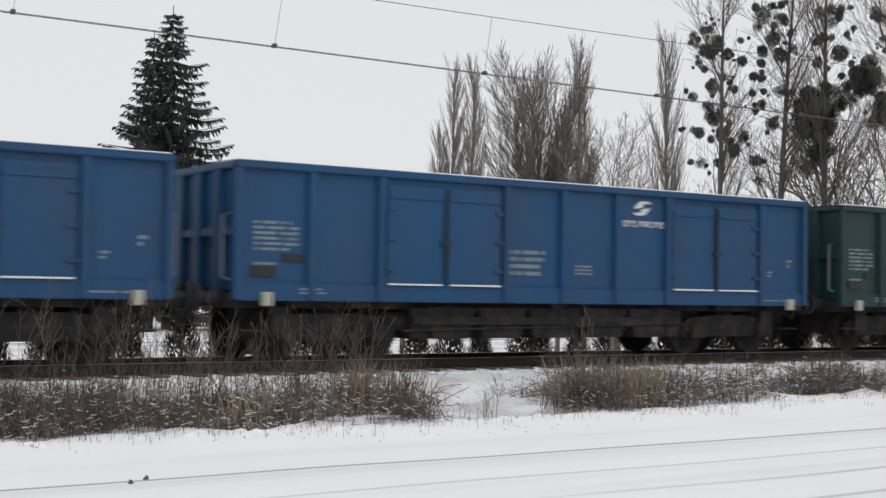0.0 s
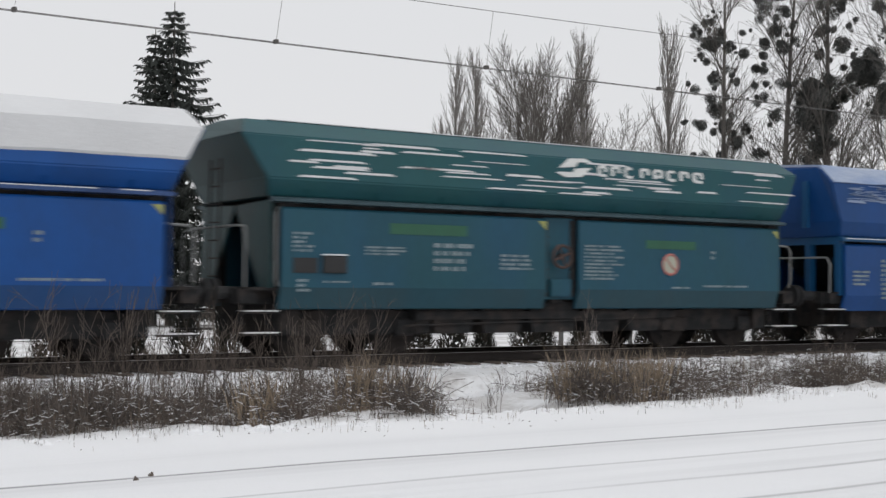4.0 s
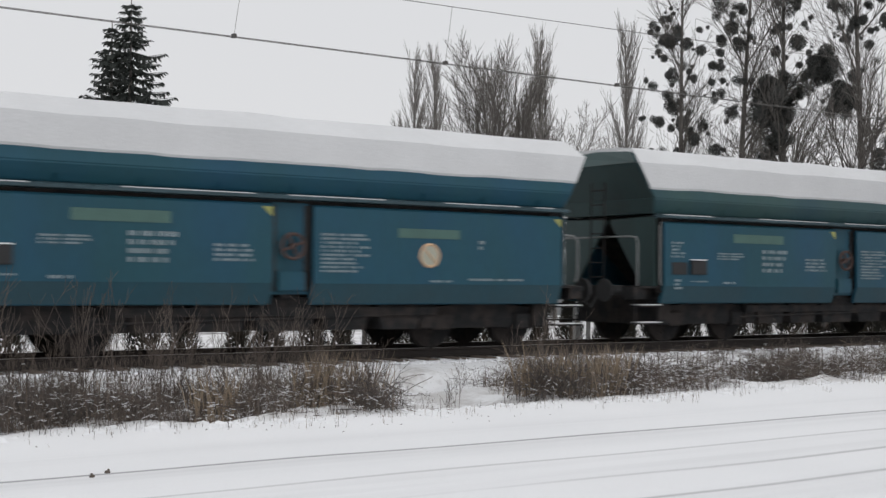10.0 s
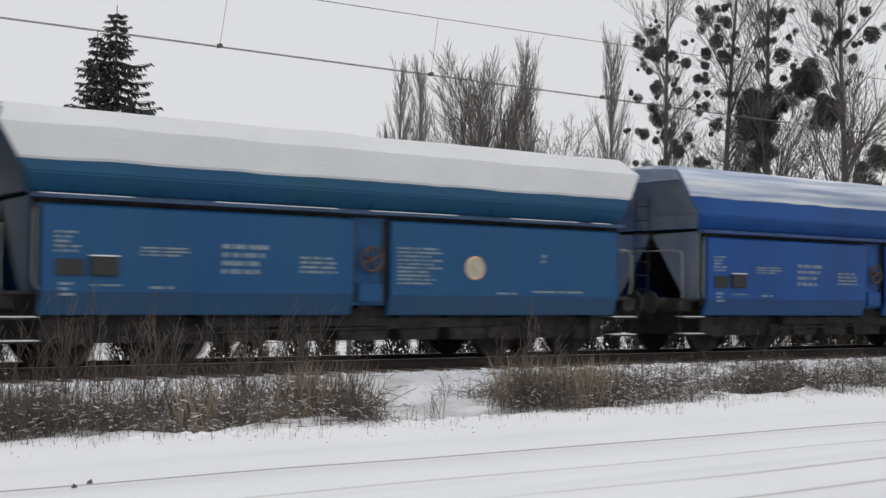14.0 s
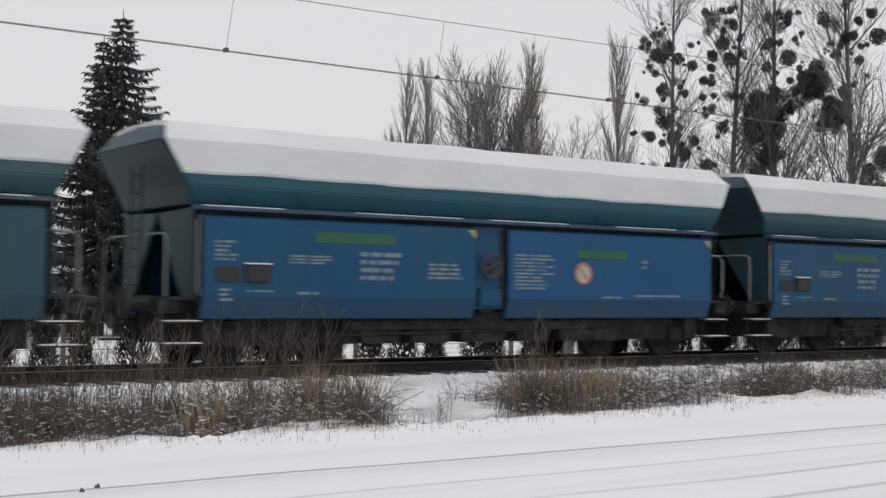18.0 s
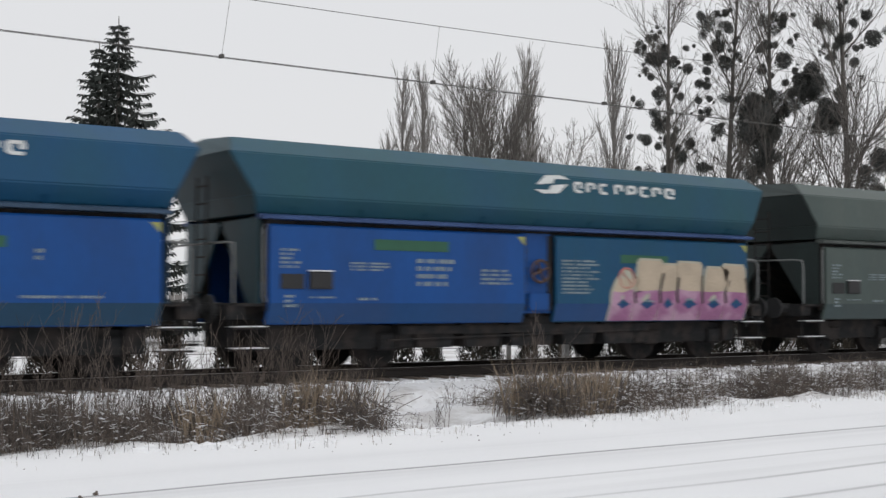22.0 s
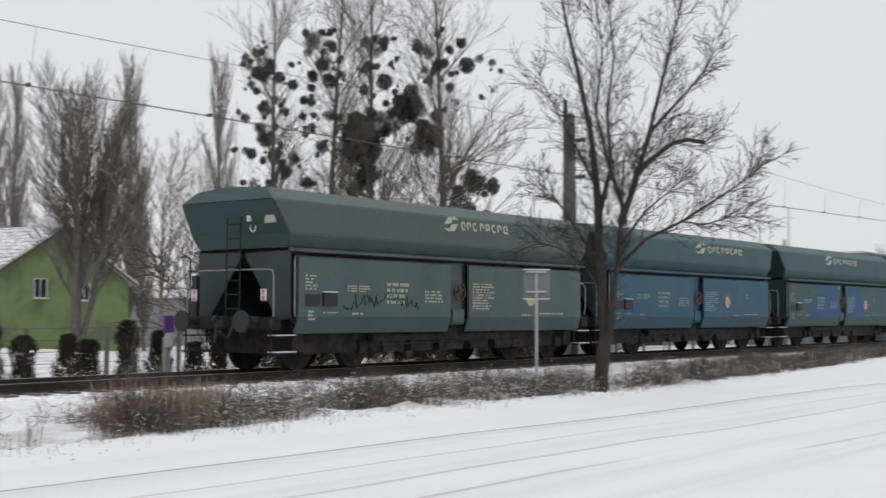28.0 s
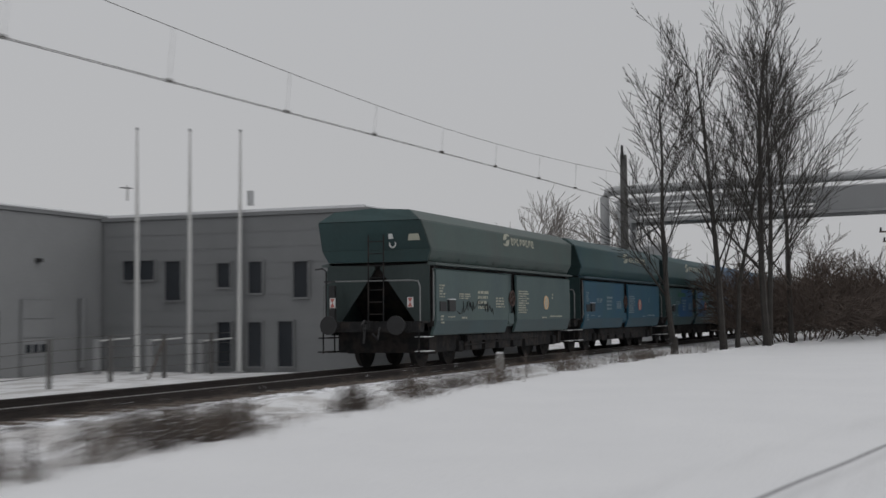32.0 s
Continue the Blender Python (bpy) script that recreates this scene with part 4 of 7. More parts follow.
        for me in HOP["step_snow"]:
            piece("step_snow", me, SNOW, w, "", (x * 0.985, 0, 0))
    flat = lambda x, q, o: (x, -1.52 + 0.05 * max(0, q - 0.05) - o, 2.62 + 0.84 * q)
    part("emblem", emblem_shape(0.75, 0.95, lambda x, q, o: flat(x, -0.02 + 0.5 * q, o + 0.004)), WHITE_PAINT, w, "white painted emblem")
    for me in wordmark_shapes(1.85, WORD, 1.12, lambda x, q, o: flat(x, q, o + 0.004), 0.10, 0.40):
        piece("letter_block", me, WHITE_PAINT, w)
    le, rnd = Shape(), random.Random(21)
    for x0, x1, z0, z1, rows in ((-5.6, -5.0, 1.25, 1.6, 4), (-4.7, -4.3, 0.95, 1.85, 9), (-4.1, -2.9, 1.6, 1.85, 3), (-3.2, -2.8, 1.3, 1.5, 3), (-2.2, -1.5, 1.3, 1.85, 4),
                                 (4.1, 4.25, 1.55, 1.8, 2), (5.0, 5.6, 1.2, 1.6, 3), (1.2, 1.6, 1.0, 1.15, 2), (4.4, 5.6, 0.98, 1.06, 1), (4.9, 5.6, 1.95, 2.02, 1)):
        tagged(part("lettering", bars(Shape(), x0, x1, z0, z1, -1.472, rows, rnd), LETTERS, w), kind="stuff")
    for x in (-0.62, 0.62):
        le.ring((x, -1.474, 1.36), (0, 1, 0), 0.19, 0.012, 4, 4)
    for x0, w0, z0 in ((-0.70, 0.05, 1.26), (0.56, 0.05, 1.26)):
        le.box(x0, x0 + w0, -1.478, -1.472, z0, z0 + 0.2)
        le.box(x0 + 0.10, x0 + 0.15, -1.478, -1.472, z0, z0 + 0.2)
        le.box(x0 + 0.03, x0 + 0.12, -1.478, -1.472, z0 + 0.08, z0 + 0.12)
    part("end_letter", le, WHITE_PAINT, w, "framed white end letters")
    part("warning_disc", Shape().disc((2.35, -1.476, 1.6), (0, 1, 0), 0.2, 0.01, 28), CREAM, w)
    part("warning_ring", Shape().ring((2.35, -1.482, 1.6), (0, 1, 0), 0.19, 0.014, 28, 4).disc((2.35, -1.483, 1.6), (0, 1, 0), 0.06, 0.006, 12), ORANGE_DISC, w)
    part("notice_plate", Shape().box(-4.0, -3.5, -1.49, -1.472, 1.22, 1.5).box(-3.98, -3.5, -1.50, -1.472, 0.86, 1.16), BLACK, w)
    part("warning_triangle", Shape().loft([[(0.42, y, 2.72), (0.66, y, 2.72), (0.54, y, 2.92)] for y in (-1.53, -1.518)]), YELLOW, w)
    part("roof_hatch", Shape().box(-0.2, 0.1, -1.56, -1.5, 2.85, 3.0, 0.02), BLACK, w)
    part("roof_hatch", Shape().box(0.15, 0.45, -1.57, -1.5, 3.10, 3.16, 0.02), SNOW, w)
    return w


def open_wagon(label, mat, snow_line=True, logo=True):
    """A high-sided open wagon: ten side bays, two pairs of doors, a capping rail."""
    w = empty("open_wagon", Matrix(), label, "railway wagon", "wagons of the train")
    L, z0, z1, y = 6.03, 1.12, 3.03, 1.36
    for s in (-1, 1):
        piece("side_wall", bevelled(Shape().box(-L, L, *sorted((s * y, s * (y - 0.05))), z0, z1), "side_wall", 0.004), mat, w)
        piece("capping_rail", bevelled(Shape().box(-L - 0.06, L + 0.06, *sorted((s * (y - 0.07), s * (y + 0.10))), z1, z1 + 0.12), "capping_rail", 0.02), mat, w)
        part("rail_snow", Shape().box(-L, L, *sorted((s * (y - 0.06), s * (y + 0.07))), z1 + 0.121, z1 + 0.145, 0.01), SNOW, w)
        piece("sill", bevelled(Shape().box(-L, L, *sorted((s * (y - 0.04), s * (y + 0.05))), 0.98, 1.26), "sill", 0.01), mat, w)
        for i in range(11):
            x = -L + 2 * L * i / 10
            if i in (3, 8):
                continue
            wd = 0.075
            piece("side_post", bevelled(Shape().loft([[(x + a, s * b, z) for a, b in ((-wd, y - 0.01), (-wd * 0.8, y + 0.10), (wd * 0.8, y + 0.10), (wd, y - 0.01))] for z in (1.0, z1)]), "side_post", 0.01), mat, w)
        for c in (3, 8):
            xc = -L + 2 * L * c / 10
            for k in (-1, 1):
                a, b = sorted((xc + k * 0.05, xc + k * 1.10))
                d = piece("door", bevelled(Shape().box(a, b, *sorted((s * (y + 0.01), s * (y + 0.055))), 1.28, 2.92), "door", 0.012), mat, w)
                part("door_bar", Shape().box(a + 0.04, b - 0.04, *sorted((s * (y + 0.055), s * (y + 0.075))), 2.70, 2.78), mat, d)
                for zz in (1.5, 2.0, 2.5):
                    hx = b - 0.06 if k > 0 else a + 0.06
                    part("hinge", Shape().box(hx - 0.07, hx + 0.07, *sorted((s * (y + 0.055), s * (y + 0.09))), zz, zz + 0.06), mat, d)
                part("door_snow", Shape().box(a + 0.03, b - 0.03, *sorted((s * (y + 0.055), s * (y + 0.10))), 1.262, 1.29), SNOW, d)
            lk = Shape().tube([(xc, s * (y + 0.1), 1.35), (xc, s * (y + 0.1), 2.85)], 0.025, 6)
            lk.box(xc - 0.09, xc + 0.09, *sorted((s * (y + 0.08), s * (y + 0.13))), 1.95, 2.02)
            part("door_bar", lk, BLACK, w)
    for s in (-1, 1):
        piece("end_wall", bevelled(Shape().box(*sorted((s * L, s * (L - 0.05))), -y, y, z0, z1), "end_wall", 0.004), mat, w)
        piece("capping_rail", bevelled(Shape().box(*sorted((s * (L - 0.05), s * (L + 0.09))), -y - 0.08, y + 0.08, z1, z1 + 0.12), "capping_rail", 0.02), mat, w)
        er = Shape()
        for yy in (-0.75, 0, 0.75):
            er.box(*sorted((s * L, s * (L + 0.10))), yy - 0.07, yy + 0.07, z0 - 0.1, z1, 0.01)
        er.box(*sorted((s * L, s * (L + 0.07))), -y, y, 2.0, 2.12, 0.01)
        part("end_rib", er, mat, w)
        for yy in (-1.2, 1.2):
            hr = Shape().tube([(s * (L + 0.02), yy, 1.3), (s * (L + 0.16), yy, 1.34), (s * (L + 0.16), yy, 2.3), (s * (L + 0.02), yy, 2.34)], 0.02, 6)
            part("handrail", hr, PALE_RAIL, w)
            part("step_iron", Shape().box(*sorted((s * (L - 0.2), s * (L + 0.2))), yy - 0.15, yy + 0.15, 0.5, 0.53), DARK_STEEL, w)
    part("floor_plate", Shape().box(-L, L, -y + 0.05, y - 0.05, 1.05, 1.15), DARK_STEEL, w)
    part("load_snow", Shape().box(-L + 0.06, L - 0.06, -y + 0.06, y - 0.06, 1.151, 1.25), SNOW, w)
    running_gear(w, 4.3, HOP["frame"], 6.12)
    for x in (-5.65, 5.5):
        part("lamp_bracket", Shape().box(x, x + 0.15, -1.52, -1.42, 0.9, 1.12, 0.02), CREAM, w)
    le, rnd = Shape(), random.Random(5)
    p = -y - 0.003
    for x0, x1, a, b, rows in ((-5.75, -4.95, 1.75, 2.25, 6), (-5.75, -5.35, 1.45, 1.6, 2), (-1.1, -0.3, 1.45, 1.95, 4), (0.3, 0.75, 1.5, 1.7, 3),
                               (5.05, 5.2, 1.55, 1.7, 2), (5.6, 5.75, 1.75, 1.95, 2), (-5.0, -4.4, 1.08, 1.2, 2), (4.9, 5.8, 1.06, 1.12, 1)):
        q = p if a > 1.27 else -y - 0.052
        tagged(part("lettering", bars(Shape(), x0, x1, a, b, q, rows, rnd), LETTERS, w), kind="stuff")
    part("notice_plate", Shape().box(-5.8, -5.4, -1.39, -1.36, 1.36, 1.52).box(-5.3, -4.95, -1.39, -1.36, 1.6, 1.72), BLACK, w)
    if logo:
        flat = lambda x, q, o: (x, -y - o, 2.2 + q)
        part("emblem", emblem_shape(1.62, 0.40, lambda x, q, o: flat(x, 0.45 + 0.3 * q, o)), WHITE_PAINT, w, "white painted emblem")
        for me in wordmark_shapes(1.38, WORD, 0.36, flat, 0.24, 0.36):
            piece("letter_block", me, WHITE_PAINT, w)
    return w


TRAIN = []       # (wagon, how far its middle lies behind the mark that rolls with the train)


def build_train():
    def put(w, front, half):
        """Sets a wagon in the train, drawn out to the true length of its class."""
        k = 1.055 if half > 6 else 1.018
        for c in w.children:
            if c.name.split(".")[0] in ("bogie", "buffer", "coupling", "step_iron", "step_snow"):
                c.matrix_basis = Matrix.Translation(((k - 1) * c.matrix_basis.translation.x, 0, 0)) @ c.matrix_basis
            else:
                c.matrix_basis = Matrix.Diagonal((k, 1, 1, 1)) @ c.matrix_basis
        TRAIN.append((w, front - half))

    put(open_wagon("dark green high-sided open goods wagon with snow on its rim", EAOS_GREEN, logo=False), 39.8, 6.03)
    put(open_wagon("blue steel open goods wagon with a thin line of snow", EAOS_BLUE), 25.88, 6.03)
    put(open_wagon("blue steel open goods wagon with worn paint", EAOS_BLUE), 12.05, 6.03)
    put(smooth_hopper(), -1.95, 5.84)
    h = 5.475
    put(hopper_wagon("teal hopper wagon with thin snow over pale lettering", TEAL_ROOF, TEAL, TEAL, "thin", logo=WHITE_PAINT, disc_shift=0.45), -15.88, h)
    put(hopper_wagon("blue hopper wagon with a snow-covered roof", BLUE, BLUE, BLUE), -28.94, h)
    put(hopper_wagon("teal hopper wagon with a snow-covered roof and green bars", DEEP, DEEP, DEEP), -42.01, h)
    put(hopper_wagon("grey-green hopper wagon with a snow-covered roof", GREYGREEN, GREYGREEN, GREYGREEN, strip=STRIP_PALE, letters=LETTERS_WARM, end=END_GREEN, box=True), -55.21, h)
    put(hopper_wagon("teal hopper wagon with pale bars and a snowy roof", SEA2, TEAL, TEAL, strip=STRIP_PALE, disc=ORANGE_DISC), -68.36, h)
    put(hopper_wagon("dark teal hopper wagon with snow on its roof", TEAL, TEAL, TEAL, strip=STRIP_PALE, disc=ORANGE_DISC, disc_shift=0.48), -82.13, h)
    put(hopper_wagon("olive-grey hopper wagon with snow on its roof", OLIVE, GREYGREEN, GREYGREEN, strip=STRIP_PALE, disc=ORANGE_DISC, disc_shift=1.0, letters=LETTERS_WARM, end=END_GREEN, box=True), -95.21, h)
    put(hopper_wagon("blue hopper wagon with snow streaked along its roof", BLUE, BLUE, BLUE, "half", strip=None, disc=CREAM, gear=BLUE, disc_shift=1.0, end=END_WORN), -107.78, h)
    put(hopper_wagon("faded blue hopper wagon with snow on its roof", DEEP, BLUE2, BLUE2, strip=None, disc=ORANGE_DISC), -121.43, h)
    put(hopper_wagon("grey-green hopper wagon with rusty seams and snow", OLIVE, GREYGREEN, OLIVE, strip=None, disc=ORANGE_DISC, letters=LETTERS_WARM, disc_shift=0.4), -134.15, h)
    put(hopper_wagon("slate-blue hopper wagon with snow on its roof", BLUEGREY, DEEP, DEEP), -147.05, h)
    put(hopper_wagon("teal-blue hopper wagon with snow on its roof", TEAL, DEEP, BLUE2), -160.12, h)
    put(hopper_wagon("grey-teal hopper wagon with snow on its roof", SEA2, BLUEGREY, BLUEGREY, strip=None, disc_shift=0.5), -173.69, h)
    put(hopper_wagon("olive-green hopper wagon without snow and with a cream emblem", OLIVE, OLIVE, OLIVE, "none", strip=None, disc=ORANGE_DISC, logo=CREAM, disc_shift=0.48, logo_at=(1.0, -1.45), end=END_GREEN), -186.3, h)
    g = hopper_wagon("blue and teal hopper wagon with a spray-painted panel", TEAL, BLUE, DEEP, "none", logo=WHITE_PAINT)
    rnd = random.Random(2)
    x = 1.72
    for wd, hi in ((0.55, 1.62), (0.62, 1.98), (0.42, 1.9), (0.66, 1.95), (0.62, 1.86), (0.62, 1.92)):
        a, b, sl = x, x + wd, rnd.uniform(-0.08, 0.14)
        m0, m1, m2 = rnd.uniform(1.36, 1.42), rnd.uniform(1.34, 1.40), rnd.uniform(1.36, 1.42)
        edge = [(a - 0.07, 0.80, 1.374), (b + 0.04, 0.80, 1.374), (b + 0.06, 1.12, 1.48), (b + 0.03, m0, 1.48), (b + 0.05 + sl, hi - 0.06, 1.48), (b - 0.02 + sl, hi + 0.03, 1.48), (a + 0.02 + sl, hi + 0.04, 1.48), (a - 0.05 + sl, hi - 0.04, 1.48), (a - 0.03, m2, 1.48), (a - 0.06, 1.12, 1.48)]
        part("graffiti_outline", Shape().loft([[(px, -yy - o, z) for px, z, yy in edge] for o in (0.0, 0.006)]), CREAM, g, "pale sprayed outline")
        low = [(a - 0.03, 0.80, 1.38), (b - 0.02, 0.80, 1.38), (b + 0.02, 1.12, 1.488), (b - 0.01, m0, 1.488), ((a + b) / 2, m1, 1.488), (a + 0.03, m2, 1.488), (a - 0.02, 1.12, 1.488)]
        part("graffiti_letter", Shape().loft([[(px, -yy - o, z) for px, z, yy in low] for o in (0.0, 0.006)]), PINK, g, "pink sprayed shape")
        top = [(a + 0.03, m2, 1.488), ((a + b) / 2, m1, 1.488), (b - 0.01, m0, 1.488), (b + 0.02 + sl, hi - 0.1, 1.488), (b - 0.03 + sl, hi - 0.01, 1.488), (a + 0.05 + sl, hi, 1.488), (a + sl, hi - 0.06, 1.488)]
        part("graffiti_letter", Shape().loft([[(px, -yy - o, z) for px, z, yy in top] for o in (0.0, 0.006)]), SAND, g, "sand-coloured sprayed shape")
        part("graffiti_shade", Shape().tube([(b + 0.03 + sl, -1.5, hi - 0.25), (b + 0.03, -1.5, 1.35), (b + 0.05, -1.5, 1.14)], 0.02, 4), BLACK, g, "dark sprayed gap")
        x = b + 0.045
    put(g, -200.02, h)
    put(hopper_wagon("blue hopper wagon without snow and with a pale emblem", DEEP, DEEP, BLUE, "none", logo=WHITE_PAINT), -212.97, h)
    p = hopper_wagon("green hopper wagon patched with blue paint", SEA2, SEA2, SEA2, "none", logo=CREAM, logo_at=(1.0, -1.6), disc_shift=0.5)
    for x0, x1, z0, z1 in ((-2.9, -0.6, 1.14, 2.34), (-3.6, -2.9, 1.14, 1.7), (0.75, 2.0, 1.14, 2.3), (2.0, 2.6, 1.14, 1.85)):
        part("paint_patch", Shape().box(x0, x1, -1.4785, -1.4752, z0, z1), BLUE2, p, "bright blue repainted patch")
    put(p, -226.12, h)
    put(hopper_wagon("teal-blue hopper wagon with a green upper body", SEA2, SEA_BLUE, SEA_BLUE, "none", logo=CREAM, strip=None), -239.13, h)
    last = hopper_wagon("sea-green rear hopper wagon with two tail boards", SEA_ROOF, SEA, SEA, "none", strip=None, disc=ORANGE_DISC, logo=CREAM, logo_at=(0.75, -0.5), disc_shift=0.9, end=END_SEA, hull=HULL_SEA, letters=CREAM, gear=SEA)
    for y in (-1.05, 1.0):
        tb = part("tail_board", Shape().box(-6.06, -6.04, y - 0.075, y + 0.075, 1.46, 1.70), WHITE_PAINT, last, "red and white tail board")
        part("tail_board_mark", Shape().loft([[(xx, y - 0.06, 1.685), (xx, y + 0.06, 1.685), (xx, y + 0.004, 1.58), (xx, y + 0.06, 1.475), (xx, y - 0.06, 1.475), (xx, y - 0.004, 1.58)] for xx in (-6.066, -6.061)]), RED_RING, tb)
    st = Shape().tube([(-6.0, 1.2, 1.1), (-6.0, 1.2, 2.35), (-6.0, 1.3, 2.42), (-6.0, 1.5, 2.4)], 0.02, 6)
    st.tube([(-6.0, 0.95, 2.1), (-6.0, 1.25, 2.1)], 0.02, 6).box(-6.05, -5.95, 0.95, 1.1, 1.1, 2.0, 0.02)
    part("brake_stand", st, BLACK, last)
    rnd = random.Random(31)
    for k in range(7):
        x0, z0 = -4.1 + 0.36 * k, rnd.uniform(1.38, 1.55)
        pts = [(x0 + 0.07 * q + rnd.uniform(-0.05, 0.05), -1.482, z0 + rnd.uniform(-0.13, 0.16)) for q in range(6)]
        part("scrawl", Shape().tube(pts, 0.011, 4), BLACK, last, "dark sprayed scrawl")
    part("end_mark", Shape().loft([[(xx, -0.95, 3.05), (xx, -1.25, 3.05), (xx, -1.22, 3.22), (xx, -0.98, 3.22)] for xx in (-5.95, -5.90)]), CREAM, last)
    part("end_mark", Shape().ring((-5.83, -0.5, 2.98), (1, 0, 0), 0.08, 0.02, 14, 4).box(-5.96, -5.90, -0.55, -0.45, 3.10, 3.22), WHITE_PAINT, last)
    put(last, -252.0, h)


build_train()


# ---------------------------------------------------------------- trees
def branch(shape, rnd, p, d, length, r, level, style):
    """One bent, tapering limb with its side shoots."""
    segs = 4 if level == 0 else (3 if level == 1 else 2)
    pts, rad = [Vector(p)], [r]
    d = Vector(d).normalized()
    for i in range(segs):
        jit = Vector((rnd.gauss(0, 1), rnd.gauss(0, 1), rnd.gauss(0, 0.6))) * style["bend"] * (1 if level else style.get("sway", 1))
        d = (d + jit + Vector((0, 0, style["lift"] * (1 if level else 0.3)))).normalized()
        pts.append(pts[-1] + d * length / segs)
        rad.append(max(r * (1 - 0.8 * (i + 1) / segs), style["thin"]))
    shape.tube(pts, rad, 6 if level == 0 else (4 if level == 1 else 3), False)
    if level >= style["levels"]:
        return
    n = style["count"][level]
    for k in range(n):
        f = style["start"][level] + (1 - style["start"][level]) * (k + rnd.random()) / n
        i = min(int(f * segs), segs - 1)
        q = pts[i].lerp(pts[i + 1], f * segs - i)
        axis = (pts[i + 1] - pts[i]).normalized()
        side = axis.orthogonal().normalized()
        side.rotate(Matrix.Rotation(rnd.uniform(0, 2 * math.pi), 3, axis))
        a = radians(rnd.uniform(*style["angle"][level]))
        nd = axis * math.cos(a) + side * math.sin(a)
        branch(shape, rnd, q, nd, length * rnd.uniform(*style["ratio"][level]) * (1.15 - style["taper"][level] * f), max(rad[i] * style.get("fork", 0.5), style["thin"]), level + 1, style)


POPLAR = dict(bend=0.03, lift=0.14, thin=0.0085, fork=0.3, levels=2, count=(100, 13), start=(0.05, 0.08), angle=((14, 27), (8, 22)), ratio=((0.19, 0.31), (0.3, 0.5)), taper=(0.75, 0.3))
BROAD = dict(bend=0.10, lift=0.06, thin=0.011, levels=3, count=(15, 9, 6), start=(0.22, 0.15, 0.15), angle=((28, 58), (20, 50), (20, 45)), ratio=((0.42, 0.62), (0.35, 0.55), (0.3, 0.5)), taper=(0.45, 0.3, 0.3))
TALL = dict(sway=0.25, bend=0.06, lift=0.07, thin=0.0075, fork=0.36, levels=3, count=(30, 9, 5), start=(0.25, 0.12, 0.15), angle=((22, 48), (18, 42), (18, 40)), ratio=((0.12, 0.24), (0.4, 0.65), (0.35, 0.6)), taper=(0.35, 0.3, 0.3))
YOUNG = dict(bend=0.06, lift=0.08, thin=0.009, fork=0.4, levels=3, count=(19, 8, 5), start=(0.22, 0.12, 0.15), angle=((20, 42), (18, 40), (15, 35)), ratio=((0.26, 0.40), (0.4, 0.6), (0.35, 0.55)), taper=(0.6, 0.3, 0.3))
BUSH = dict(bend=0.12, lift=0.03, thin=0.008, levels=2, count=(8, 5), start=(0.15, 0.2), angle=((20, 50), (20, 50)), ratio=((0.4, 0.65), (0.35, 0.6)), taper=(0.3, 0.3))


def bare_tree(x, y, height, r, style, seed, label, mat, stems=1, spread=0.0, category="tree", group="bare trees beyond the line"):
    rnd = random.Random(seed)
    z = ground_z(x, y)
    t = empty("tree", Matrix.Translation((x, y, z)), label, category, group)
    s = Shape()
    for k in range(stems):
        a = 2 * math.pi * k / stems + rnd.random()
        d = Vector((spread * math.cos(a), spread * math.sin(a), 1))
        branch(s, rnd, (0.15 * stems * spread * math.cos(a), 0.15 * stems * spread * math.sin(a), -0.1), d, height * rnd.uniform(0.9, 1.0), r * (0.8 if stems > 1 else 1), 0, style)
    trunk, crown = Shape(), s
    trunk.tube([(0, 0, -0.3), (0, 0, 0.05), (0, 0, 0.6)], [r * 1.5, r * 1.2, r], 9)
    me = crown.mesh("crown", mat)
    ob = new("crown", me)
    ob.parent = t
    part("trunk", trunk, mat, t)
    return t


def clump_mesh(seed, n, leaf):
    """A loose ball of small leaves."""
    rnd, s = random.Random(seed), Shape()
    for i in range(n):
        v = Vector((rnd.gauss(0, 1), rnd.gauss(0, 1), rnd.gauss(0, 1))).normalized() * (rnd.random() ** 0.4) * rnd.uniform(0.85, 1.12)
        a = Vector((rnd.gauss(0, 1), rnd.gauss(0, 1), rnd.gauss(0, 1))).normalized() * leaf * rnd.uniform(0.6, 1.4)
        b = a.orthogonal().normalized() * leaf * 0.45
        s.face(v - a, v + b, v + a, v - b)
    return s.mesh("clump", MISTLETOE)


CLUMPS = [clump_mesh(i, 1300, 0.12) for i in range(4)]


def mistletoe(t, spots, scale=1.0):
    for k, (x, y, z, r) in enumerate(spots):
        ob = new("mistletoe_clump", CLUMPS[k % 4])
        ob.parent = t
        w, h = 1 + 0.2 * math.sin(3.1 * k), 1 + 0.22 * math.cos(5.3 * k)
        ob.matrix_basis = Matrix.LocRotScale((x, y, z), Euler((k * 1.3, k * 0.7, k)), (0.95 * r * w, 0.95 * r, 0.92 * r * h))


